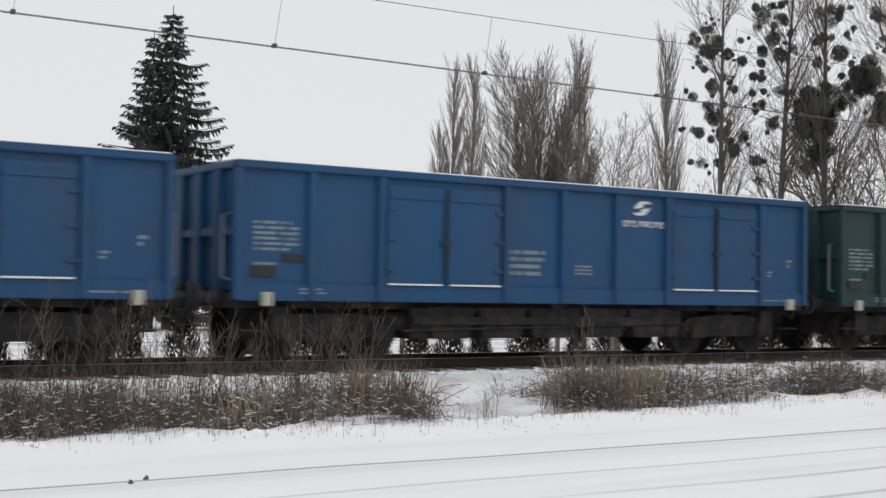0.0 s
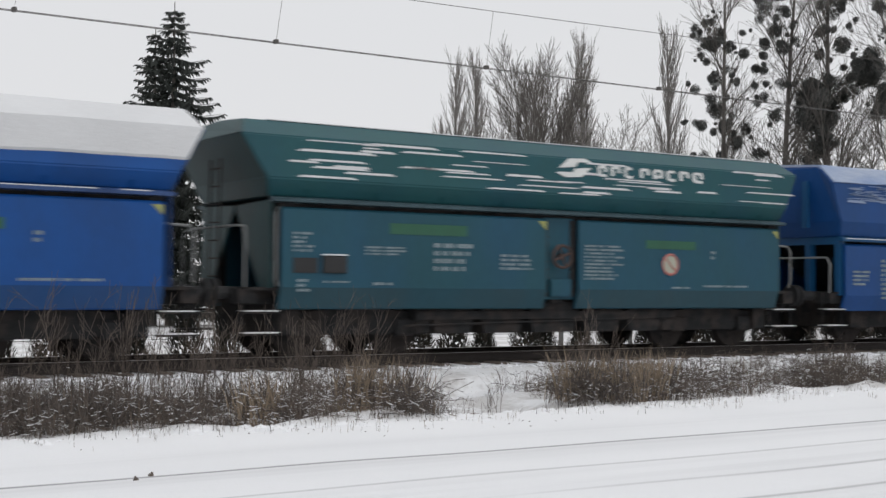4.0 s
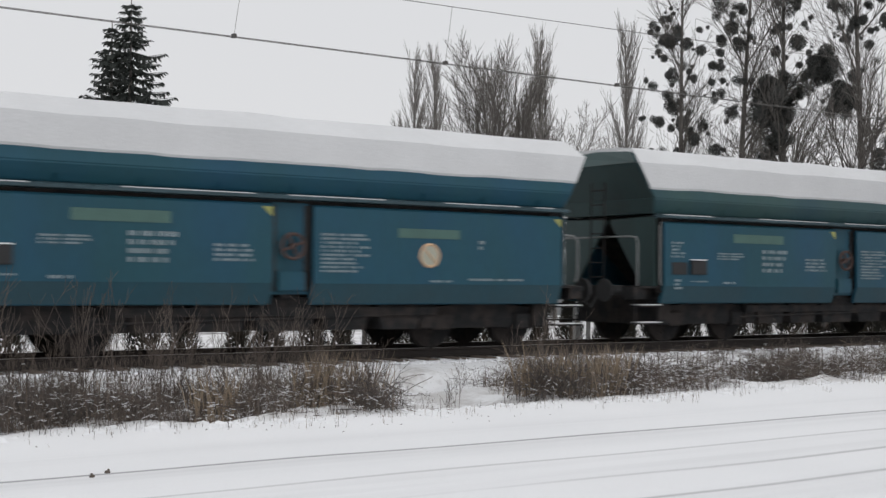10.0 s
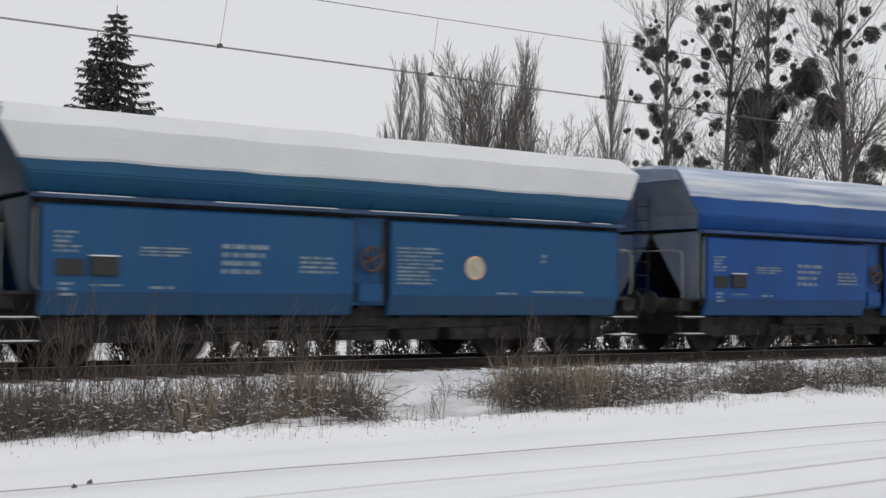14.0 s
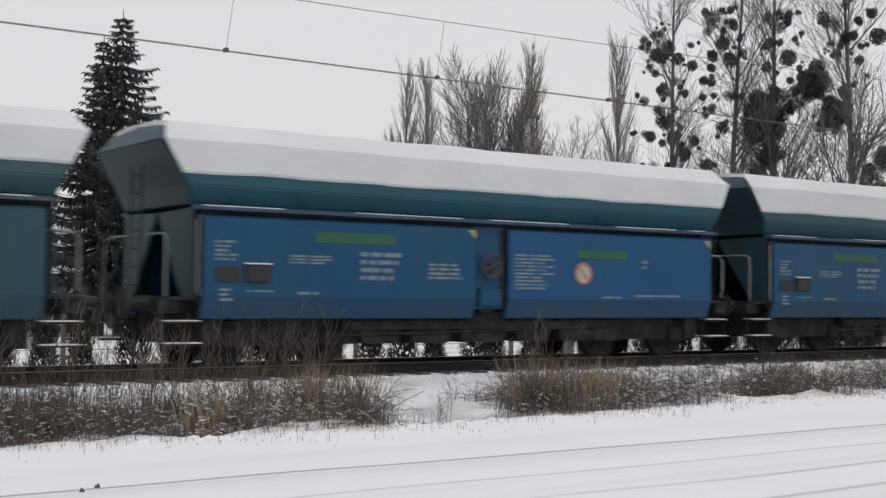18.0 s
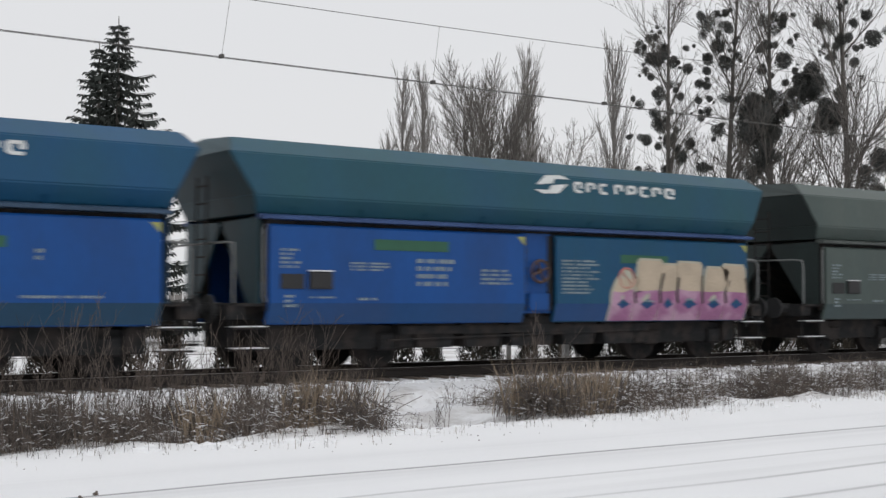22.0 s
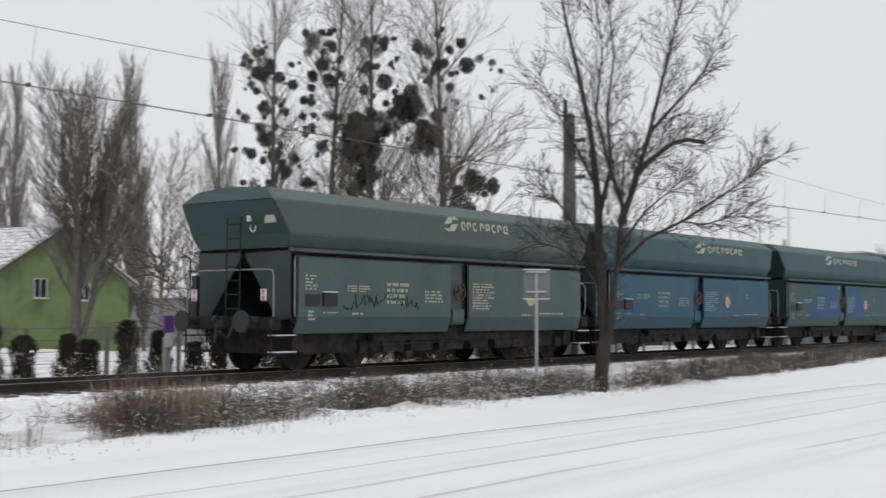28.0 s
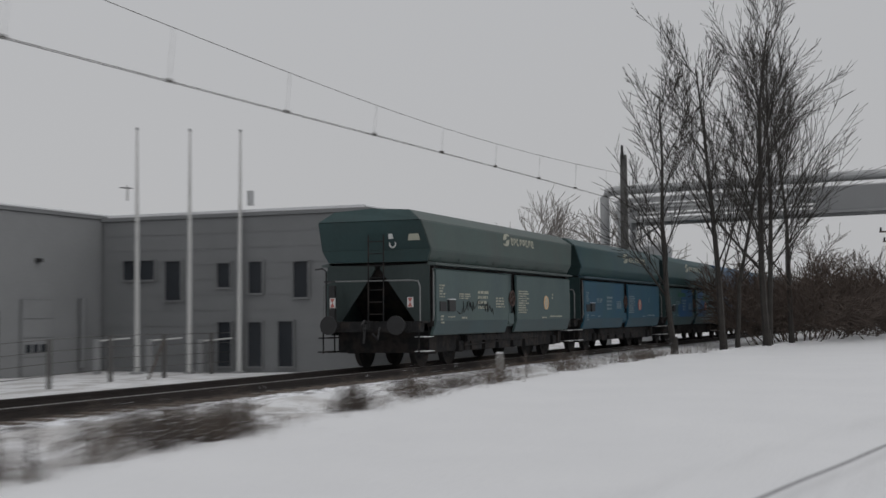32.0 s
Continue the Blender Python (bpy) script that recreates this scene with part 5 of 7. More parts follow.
def spruce(x, y, top, base_r, seed, label):
    rnd = random.Random(seed)
    z0 = ground_z(x, y)
    t = empty("spruce", Matrix.Translation((x, y, z0)), label, "tree")
    part("trunk", Shape().tube([(0, 0, -0.2), (0, 0, top * 0.5), (0, 0, top)], [0.22, 0.13, 0.015], 8), BARK, t)
    n, snow = Shape(), Shape()
    z = 1.0
    while z < top - 0.15:
        f = 1 - z / top
        reach = base_r * f ** 0.9 * rnd.uniform(0.75, 1.2) + 0.12
        k = 5 + int(5 * f)
        a0 = rnd.random() * 6
        for i in range(k):
            a = a0 + 2 * math.pi * i / k + rnd.uniform(-0.25, 0.25)
            ln = reach * rnd.uniform(0.7, 1.12)
            out = Vector((math.cos(a), math.sin(a), 0))
            sweep = lambda q: Vector((0, 0, z)) + out * ln * q + Vector((0, 0, -0.42 * ln * q + 0.34 * ln * q ** 2.4))
            n.tube([sweep(q) for q in (0, 0.5, 1)], [0.03, 0.02, 0.006], 3, False)
            m = max(5, int(ln * 12))
            for j in range(m):
                q = (j + 0.6) / m
                p = sweep(q)
                w = (0.08 + 0.24 * math.sin(math.pi * min(1, q * 0.8 + 0.18))) * min(1, 0.35 + ln * 0.4)
                side = Vector((-math.sin(a), math.cos(a), 0)) * rnd.choice((-1, 1))
                tip = p + side * w * rnd.uniform(0.3, 1.0) + Vector((0, 0, -w * rnd.uniform(0.5, 1.3))) + out * 0.12
                wd = out * 0.07
                n.face(p - wd, p + wd, tip + wd * 0.3, tip - wd * 0.3)
                tip2 = p + Vector((0, 0, -w * rnd.uniform(0.6, 1.3))) + out * rnd.uniform(-0.05, 0.12)
                n.face(p - side * 0.06, p + side * 0.06, tip2)
                if rnd.random() < 0.20 and q > 0.3:
                    snow.face(p - wd + Vector((0, 0, 0.03)), p + wd * 1.5 + Vector((0, 0, 0.03)), p + side * w * 0.5 + Vector((0, 0, 0.0)))
        z += rnd.uniform(0.32, 0.54) * (0.55 + 0.75 * f)
    ob = new("needles", n.mesh("needles", NEEDLES))
    ob.parent = t
    ob = new("branch_snow", snow.mesh("branch_snow", SNOW))
    ob.parent = t
    return t


# mistletoe in each tree: how far across from the stem, height, radius
CLUMPED = {21: ((-1.3, 14.4, 0.24), (-1.1, 13.9, 0.24), (-0.5, 14.6, 0.21), (-0.1, 14.1, 0.38), (-0.4, 13.5, 0.43), (0.3, 13.4, 0.31), (-1, 13.1, 0.21), (1, 13.1, 0.28), (-0.7, 12.7, 0.21), (0.2, 12.4, 0.26), (-0.3, 11.8, 0.38), (-1.3, 11.5, 0.28), (-0.5, 10.9, 0.31), (-0.3, 10.5, 0.43), (-1.2, 9.8, 0.22), (0.1, 9.7, 0.38), (-0.4, 9.4, 0.26), (-0.9, 8.3, 0.31), (0.7, 8.8, 0.38), (1.1, 9.5, 0.31), (1.7, 8.3, 0.38), (-0.1, 8.3, 0.24), (-0.3, 14.9, 0.17), (0.7, 11.7, 0.24)),
           22: ((-0.7, 15.3, 0.43), (-0.9, 14.8, 0.26), (-0.2, 14.2, 0.43), (0.3, 15, 0.35), (0.6, 14.4, 0.21), (0.2, 13.3, 0.35), (0.7, 13.7, 0.26), (-1.1, 12.5, 0.24), (-0.7, 12.3, 0.24), (0.1, 11.7, 0.35), (-0.7, 11.1, 0.28), (-1, 10.8, 0.22), (-0.2, 10.1, 0.35), (-0.6, 11.7, 0.17), (-0.3, 15.8, 0.21), (0.2, 15.7, 0.21)),
           23: ((-0.2, 15.4, 0.31), (0.3, 14.9, 0.38), (0.7, 15.4, 0.28), (-0.3, 14.1, 0.26), (0.3, 14.1, 0.21), (0.7, 13.4, 0.43), (1.3, 14.6, 0.17), (1, 14.3, 0.17), (-0.3, 13.1, 0.28), (0.5, 11.6, 0.52), (0.7, 11, 0.43), (-0.4, 8.7, 0.52), (-0.8, 8.1, 0.43), (-0.1, 8.9, 0.35), (-0.6, 11.5, 0.43), (1.2, 12.9, 0.17)),
           24: ((1.4, 11.8, 0.38), (-0.7, 11.3, 0.38), (-0.8, 11.9, 0.28), (-1.1, 11.1, 0.24), (1, 10.1, 0.38), (0.4, 10.2, 0.35)),
           25: ((-1.3, 15.4, 0.28), (-0.8, 14.9, 0.43), (-0.3, 14.3, 0.35), (0.3, 15, 0.26), (0.9, 15.4, 0.31), (1.1, 14.2, 0.43), (2.4, 14.5, 0.22), (-0.7, 13.5, 0.26), (0.3, 13.2, 0.26), (-1.2, 13.8, 0.14), (1.9, 12.8, 0.17), (2.4, 13.1, 0.14), (-0.3, 15.8, 0.21), (1.5, 8.5, 0.62), (0.8, 7.7, 0.62), (2, 6.9, 0.35), (0.2, 9.3, 0.35), (0.4, 7.2, 0.52), (1.3, 7.2, 0.45), (-1.3, 15.1, 0.21))}
# large heaps: across, height, half width, half height, clumps
HEAPS = {23: ((-0.4, 10.5, 0.95, 1.25, 28),), 24: ((0, 12.3, 0.6, 0.75, 14), (0.8, 10.9, 0.5, 0.55, 9))}


def build_trees():
    spruce(18.0, 27.05, 12.4, 5.0, 1, "tall dark spruce with drooping branches behind the line")
    spruce(17.35, 27.3, 11.4, 3.4, 2, "dark spruce growing against a taller one")
    # upright poplars and a broad lime
    k = 75 / 95
    for px, py, h, r, sd in ((52.3, 59.7, 17.7, 0.16, 11), (53.7, 58.8, 18.0, 0.18, 12), (51.6, 60.3, 13.0, 0.12, 13), (60.0, 54.1, 19.4, 0.2, 14), (58.7, 55.1, 17.4, 0.15, 15), (61.0, 53.3, 13.5, 0.12, 31)):
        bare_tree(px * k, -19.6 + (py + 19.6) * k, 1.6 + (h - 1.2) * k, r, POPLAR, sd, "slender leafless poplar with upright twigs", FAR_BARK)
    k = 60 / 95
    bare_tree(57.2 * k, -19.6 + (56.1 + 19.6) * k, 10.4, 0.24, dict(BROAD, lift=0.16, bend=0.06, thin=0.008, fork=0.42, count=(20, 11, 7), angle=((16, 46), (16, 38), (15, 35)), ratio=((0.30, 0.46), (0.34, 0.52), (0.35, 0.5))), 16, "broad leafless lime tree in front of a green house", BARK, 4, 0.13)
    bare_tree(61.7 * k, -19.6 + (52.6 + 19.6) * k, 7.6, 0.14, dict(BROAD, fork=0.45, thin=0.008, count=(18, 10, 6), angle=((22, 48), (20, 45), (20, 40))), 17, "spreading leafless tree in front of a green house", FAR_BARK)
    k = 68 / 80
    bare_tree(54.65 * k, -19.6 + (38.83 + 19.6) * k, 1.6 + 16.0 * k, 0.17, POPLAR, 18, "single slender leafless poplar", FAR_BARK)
    # tall trees loaded with mistletoe
    rnd = random.Random(77)
    spec = ((44.1, 24.0, 17.2, 0.20, 21), (45.9, 22.1, 19.6, 0.22, 22), (47.3, 20.5, 18.8, 0.21, 23), (48.5, 19.1, 10.2, 0.24, 24), (49.5, 17.7, 19.4, 0.22, 25))
    for x, y, h, r, sd in spec:
        st = dict(TALL) if sd < 24 else (dict(BROAD, lift=0.10) if sd == 24 else dict(TALL, ratio=((0.16, 0.28), (0.4, 0.65), (0.35, 0.6)), angle=((24, 46), (18, 42), (18, 40)), count=(26, 10, 6)))
        t = bare_tree(x, y, h, r, st, sd, "tall leafless tree loaded with dark mistletoe clumps" if sd != 24 else "low forked tree with large dark mistletoe clumps", BARK,
                      1 if sd != 24 else 3, 0.0 if sd != 24 else 0.32, group="trees with mistletoe")
        across, away = Vector((0.65, -0.76, 0)), Vector((0.76, 0.65, 0))
        spots = [(*(across * dx + away * rnd.uniform(-0.5, 0.5))[:2], z, q) for dx, z, q in CLUMPED[sd]]
        for px, py, z, q in list(spots):
            for i in range(2):
                spots.append((px + rnd.gauss(0, q), py + rnd.gauss(0, q), z + rnd.gauss(0, 1.1 * q), q * rnd.uniform(0.35, 0.7)))
        for dx, cz, wide, high, count in HEAPS.get(sd, ()):
            for i in range(count):
                a, q = 2.4 * i, math.sqrt((i + 0.5) / count) * rnd.uniform(0.85, 1.05)
                p = across * (dx + q * math.cos(a) * wide) + away * rnd.gauss(0, 0.35) * wide
                spots.append((p.x, p.y, cz + q * math.sin(a) * high, rnd.uniform(0.3, 0.5)))
        mistletoe(t, spots)
    # young trees on the verge by the road bend
    for x, y, h, r, sd in ((75.9, -4.15, 9.6, 0.11, 41), (80.6, -4.95, 11.6, 0.13, 42), (82.2, -5.2, 10.2, 0.09, 46), (84.2, -6.0, 13.0, 0.15, 43), (85.6, -5.9, 12.4, 0.12, 44), (88.5, -6.4, 11.0, 0.11, 45)):
        bare_tree(x, y, h, r, YOUNG, sd, "young leafless tree with steep branches on the verge", DARK_BARK, group="young trees on the verge")
    # distant crowns
    for i, (x, y, h) in enumerate(((124, 14.6, 8.4), (128, 12.5, 8.8), (120, 18, 7.0), (135, 10, 7.5), (150, 22, 10), (118, 11.5, 5.5), (140, -2, 6.5), (150, -9, 7.5), (156, -14, 8.0), (147, -6, 6.0))):
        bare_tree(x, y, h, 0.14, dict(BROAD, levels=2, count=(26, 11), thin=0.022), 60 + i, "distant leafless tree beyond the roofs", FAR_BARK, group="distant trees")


def roadside_tree():
    """The leafless maple beside the road, with a sawn-off limb reaching over the line."""
    x0, y0 = 23.82, -5.85
    z0 = ground_z(x0, y0)
    t = empty("tree", Matrix.Translation((x0, y0, z0)), "leafless roadside tree with two stems and a sawn-off limb", "tree")
    rnd = random.Random(9)
    k = 1 / 83.2
    s, limbs = Shape(), Shape()
    across = Vector((0.6, -0.8, 0))
    away = Vector((0.8, 0.6, 0))

    def place(u, v, w=0.0):
        return across * ((u - 1065) * k) + Vector((0, 0, (703 - v) * k)) + away * w

    runs = (
        (((1065, 700, 0), (1066, 640, 0), (1072, 590, 0), (1064, 470, 0.1), (1062, 340, 0.2), (1052, 235, 0.3), (1030, 120, 0.4), (1008, 20, 0.5), (995, -60, 0.5)), 0.21),
        (((1068, 660, 0), (1082, 560, -0.1), (1092, 470, -0.15), (1100, 380, -0.2), (1104, 292, -0.2)), 0.15),
        (((1098, 400, -0.2), (1125, 320, -0.3), (1150, 230, -0.35), (1172, 140, -0.4), (1195, 50, -0.4), (1215, -30, -0.4)), 0.10),
        (((1120, 322, -0.2), (1150, 285, -0.3), (1188, 256, -0.4), (1212, 250, -0.45), (1243, 256, -0.5)), 0.06),
        (((1088, 480, -0.1), (1140, 425, -0.4), (1200, 395, -0.6), (1265, 352, -0.8), (1310, 322, -0.9), (1345, 290, -1.0)), 0.06),
        (((1066, 470, 0.1), (1030, 410, 0.3), (995, 355, 0.5), (955, 310, 0.7)), 0.05),
        (((1064, 380, 0.2), (1090, 290, 0.5), (1085, 190, 0.7), (1100, 80, 0.9), (1092, -30, 1.0)), 0.08),
        (((1060, 330, 0.2), (1025, 260, 0.1), (985, 190, 0.0), (955, 125, 0.0)), 0.05),
        (((1150, 235, -0.3), (1210, 170, -0.4), (1250, 120, -0.5), (1275, 60, -0.5)), 0.05),
        (((1104, 370, -0.2), (1075, 300, -0.6), (1050, 210, -0.8), (1060, 100, -1.0), (1045, 0, -1.1)), 0.07),
        (((1200, 395, -0.6), (1235, 402, -0.9), (1270, 392, -1.0), (1300, 388, -1.1)), 0.025),
        (((1095, 440, -0.2), (1150, 370, 0.3), (1205, 325, 0.6), (1250, 285, 0.9)), 0.045),
        (((1066, 520, 0.0), (1035, 470, -0.3), (985, 440, -0.5), (945, 430, -0.6)), 0.03),
    )
    style = dict(BROAD, bend=0.08, lift=0.06, thin=0.0045, levels=2, count=(5, 3), start=(0.1, 0.2), angle=((25, 60), (22, 50)), ratio=((0.45, 0.7), (0.4, 0.6)), taper=(0.3, 0.3))
    for pts, r in runs:
        ps = [place(*p) for p in pts]
        n = len(ps)
        rad = [max(0.82 * r * (1 - 0.9 * (i / (n - 1)) ** 0.8), 0.010) for i in range(n)]
        if pts[0][1] == 1120 or pts[-1][0] == 1243:
            rad = [r * 0.75] * n
        limbs.tube(ps, rad, 8)
        for i in range(1, n):
            m = 3 if pts[i][1] > 440 else (6 if r > 0.1 else 7)
            if pts[i][1] > 560:
                continue
            for j in range(m):
                q = ps[i - 1].lerp(ps[i], rnd.random())
                axis = (ps[i] - ps[i - 1]).normalized()
                sd = axis.orthogonal().normalized()
                sd.rotate(Matrix.Rotation(rnd.uniform(0, 6.28), 3, axis))
                a = radians(rnd.uniform(22, 52))
                branch(s, rnd, q, axis * math.cos(a) + sd * math.sin(a) + Vector((0, 0, 0.2)), rnd.uniform(0.6, 1.25) * (0.7 if r < 0.07 else 1), 0.009, 0, style)
    part("trunk", limbs, DARK_BARK, t)
    ob = new("twig_crown", s.mesh("twig_crown", DARK_BARK))
    ob.parent = t


build_trees()
roadside_tree()


# ---------------------------------------------------------------- overhead line
def contact_z(x):
    return 5.25 + 0.75 * smooth_step(25, 95, x)


def messenger_z(x):
    a, b = -27.0, 36.1
    if x > b:
        a, b = 36.1, 95.5
    if x > 95.5:
        a, b = 95.5, 158.0
    q = (x - (a + b) / 2) / ((b - a) / 2)
    low = 6.28 if b < 40 else 6.38
    return low + 0.72 * q * q + (0.9 * smooth_step(60, 95, x) if x > 60 else 0) * 0.6


def build_overhead():
    span = [-60 + 2 * i for i in range(120)]
    line = new("overhead_line")
    tagged(line, "twin copper contact wires hung below a carrying wire", "power line")
    for y in (-0.04, 0.04):
        part("contact_wire", Shape().tube([(x, y, contact_z(x)) for x in span], 0.007, 5), WIRE, line)
    part("carrying_wire", Shape().tube([(x, 0, messenger_z(x)) for x in span], 0.007, 5), WIRE, line)
    x = 0.7
    for i in range(26):
        part("dropper", Shape().tube([(x, 0, contact_z(x)), (x + 0.15, 0, messenger_z(x))], 0.004, 4).box(x - 0.03, x + 0.03, -0.05, 0.05, contact_z(x) - 0.015, contact_z(x) + 0.05), WIRE, line)
        x += 4.33
    for mx, top, seed in ((36.1, 7.8, 1), (95.5, 9.2, 2), (158.0, 9.2, 3), (-27.0, 7.8, 4)):
        my = 2.4
        z0 = ground_z(mx, my)
        m = empty("catenary_mast", Matrix.Translation((mx, my, z0)), "square grey concrete catenary mast beside the line", "mast", "masts along the line")
        s = Shape().loft([[(a * 0.22, b * 0.20, -0.3) for a, b in ((-1, -1), (1, -1), (1, 1), (-1, 1))], [(a * 0.15, b * 0.14, top - z0) for a, b in ((-1, -1), (1, -1), (1, 1), (-1, 1))]])
        piece("post", bevelled(s, "post", 0.02), MAST, m)
        zc, zm = contact_z(mx) - z0, messenger_z(mx) - z0
        arm = Shape().tube([(0, -0.1, zm - 0.1), (0, -2.4, zm)], 0.025, 6).tube([(0, -0.1, zc + 0.3), (0, -2.2, zm - 0.05)], 0.025, 6).tube([(0, -1.0, zc + 0.55), (0, -2.4, zc + 0.02)], 0.018, 6)
        part("arm", arm, GALV, m)
        ins = Shape()
        for yy, zz in ((-0.3, zm - 0.09), (-0.3, zc + 0.4)):
            for j in range(4):
                ins.disc((0, yy - 0.09 * j, zz), (0, 1, 0), 0.07, 0.04, 10)
        part("insulator", ins, BLACK, m)
        part("cap", Shape().box(-0.3, -0.2, -0.05, 0.05, top - z0 - 0.2, top - z0 + 0.45, 0.02).box(-0.3, 0.3, -0.04, 0.04, top - z0 - 0.25, top - z0 - 0.18), BLACK, m)


build_overhead()


# ---------------------------------------------------------------- buildings
WALL_GREEN = material("green_render", (0.19, 0.25, 0.105), 0.9, 0, 0.15, 1.5, 25, 0.2, (0.14, 0.175, 0.09), 0.3, 0.7)
WALL_GREY = material("grey_cladding", (0.25, 0.255, 0.26), 0.6, 0, 0.08, 1.0, 20, 0.05)
WALL_DARK = material("dark_grey_cladding", (0.19, 0.195, 0.20), 0.6, 0, 0.08, 1.0, 20, 0.05)
WALL_HALL = material("weathered_hall_wall", (0.24, 0.235, 0.23), 0.85, 0, 0.2, 0.6, 15, 0.15, (0.17, 0.165, 0.16), 0.35, 0.4)
WALL_CREAM = material("cream_render", (0.45, 0.42, 0.36), 0.9, 0, 0.12, 1.5, 25, 0.2)
ROOF_TILE = material("snow_dusted_tiles", (0.74, 0.75, 0.78), 0.85, 0, 0.1, 2, 30, 0.3, (0.30, 0.27, 0.26), 0.25, 6, 0.2, (0.3, 0.3, 3))
FRAME_WHITE = material("window_frame", (0.55, 0.55, 0.54), 0.5, 0, 0.05, 3, 30, 0)
GLASS = material("window_glass", (0.03, 0.034, 0.04), 0.08, 0, 0.1, 1, 10, 0.0)
BRICK_DARK = material("chimney_brick", (0.16, 0.09, 0.07), 0.9, 0, 0.25, 4, 40, 0.3)


def window(parent, m, w, h, sill=True, cross=True):
    """A window set into a wall: m puts it with its foot in the middle and its face towards -y."""
    win = piece("window", solid(Shape().box(-w / 2, w / 2, 0.03, 0.05, 0, h), "pane"), GLASS, parent, "dark window pane", m)
    f = Shape()
    t = 0.05
    for a, b, c, d in ((-w / 2 - t, w / 2 + t, -t, 0), (-w / 2 - t, w / 2 + t, h, h + t), (-w / 2 - t, -w / 2, 0, h), (w / 2, w / 2 + t, 0, h)):
        f.box(a, b, -0.03, 0.06, c, d)
    if cross:
        f.box(-0.02, 0.02, -0.01, 0.03, 0, h)
    part("frame", f, WALL_DARK if not sill else FRAME_WHITE, win)
    if sill:
        part("sill", Shape().box(-w / 2 - 0.1, w / 2 + 0.1, -0.12, 0.02, -0.1, -0.06), SNOW, win)
    return win


def gabled_house(m, w, d, eave, ridge, wall, label, windows, chimney=(0, 3)):
    """The gable faces -y; the ridge runs back along +y; origin at the middle of the gable's foot."""
    h = empty("house", m, label, "house")
    piece("wall", solid(Shape().loft([[(x, y, z) for x, z in ((-w / 2, -0.6), (w / 2, -0.6), (w / 2, eave), (0, ridge - 0.15), (-w / 2, eave))] for y in (0, d)]), "wall"), wall, h)
    over = 0.45
    for s in (-1, 1):
        sl = (ridge - eave) / (w / 2)
        e = eave - over * sl
        a = [(s * (w / 2 + over), -0.35, e), (0, -0.35, ridge), (0, -0.35, ridge + 0.16), (s * (w / 2 + over), -0.35, e + 0.16)]
        b = [(x, d + 0.35, z) for x, y, z in a]
        part("roof", Shape().loft([a, b]), ROOF_TILE, h, "tiled roof under thin snow")
        rows = Shape()
        for i in range(14):
            q = (i + 0.5) / 14
            x, z = s * (w / 2 + over) * (1 - q), e + 0.165 + (ridge - e) * q
            rows.box(x - 0.02, x + 0.02, -0.34, d + 0.34, z - 0.02, z + 0.025)
        part("tile_edge", rows, ROOF_TILE, h)
        part("bargeboard", Shape().loft([[(s * (w / 2 + over), y, e - 0.12), (0, y, ridge - 0.12), (0, y, ridge + 0.02), (s * (w / 2 + over), y, e + 0.02)] for y in (-0.40, -0.352)]), WOOD, h)
        part("gutter", Shape().tube([(s * (w / 2 + over + 0.06), -0.35, e + 0.05), (s * (w / 2 + over + 0.06), d + 0.35, e + 0.05)], 0.06, 6), DARK_STEEL, h)
    cx, cy = chimney
    ch = part("chimney", Shape().box(cx - 0.35, cx + 0.35, cy - 0.3, cy + 0.3, ridge - 1.0, ridge + 0.7, 0.02).box(cx - 0.42, cx + 0.42, cy - 0.37, cy + 0.37, ridge + 0.6, ridge + 0.72), BRICK_DARK, h)
    part("chimney_snow", Shape().box(cx - 0.40, cx + 0.40, cy - 0.35, cy + 0.35, ridge + 0.721, ridge + 0.80, 0.02), SNOW, ch)
    for face, a, z, ww, hh in windows:
        mm = pose(a, -0.04, z) if face == "gable" else pose(-w / 2 - 0.04, a, z, 0, 0, -90)
        window(h, mm, ww, hh)
    return h


def block(name, x0, x1, y0, y1, z0, z1, wall, label, category="building", ribs=0, cap=True):
    b = empty(name, Matrix.Translation(((x0 + x1) / 2, (y0 + y1) / 2, z0)), label, category)
    hx, hy, h = (x1 - x0) / 2, (y1 - y0) / 2, z1 - z0
    piece("wall", bevelled(Shape().box(-hx, hx, -hy, hy, -0.4, h), "wall", 0.02), wall, b)
    if cap:
        part("roof_edge", Shape().box(-hx - 0.06, hx + 0.06, -hy - 0.06, hy + 0.06, h + 0.002, h + 0.12), WALL_DARK, b, "dark metal roof edge")
        part("roof_snow", Shape().box(-hx + 0.1, hx - 0.1, -hy + 0.1, hy - 0.1, h + 0.121, h + 0.22, 0.03), SNOW, b)
    if ribs:
        for i in range(ribs):
            z = h * (i + 1) / (ribs + 1)
            part("cladding_joint", Shape().box(-hx - 0.012, hx + 0.012, -hy - 0.012, hy + 0.012, z - 0.012, z + 0.012), WALL_DARK, b)
    return b


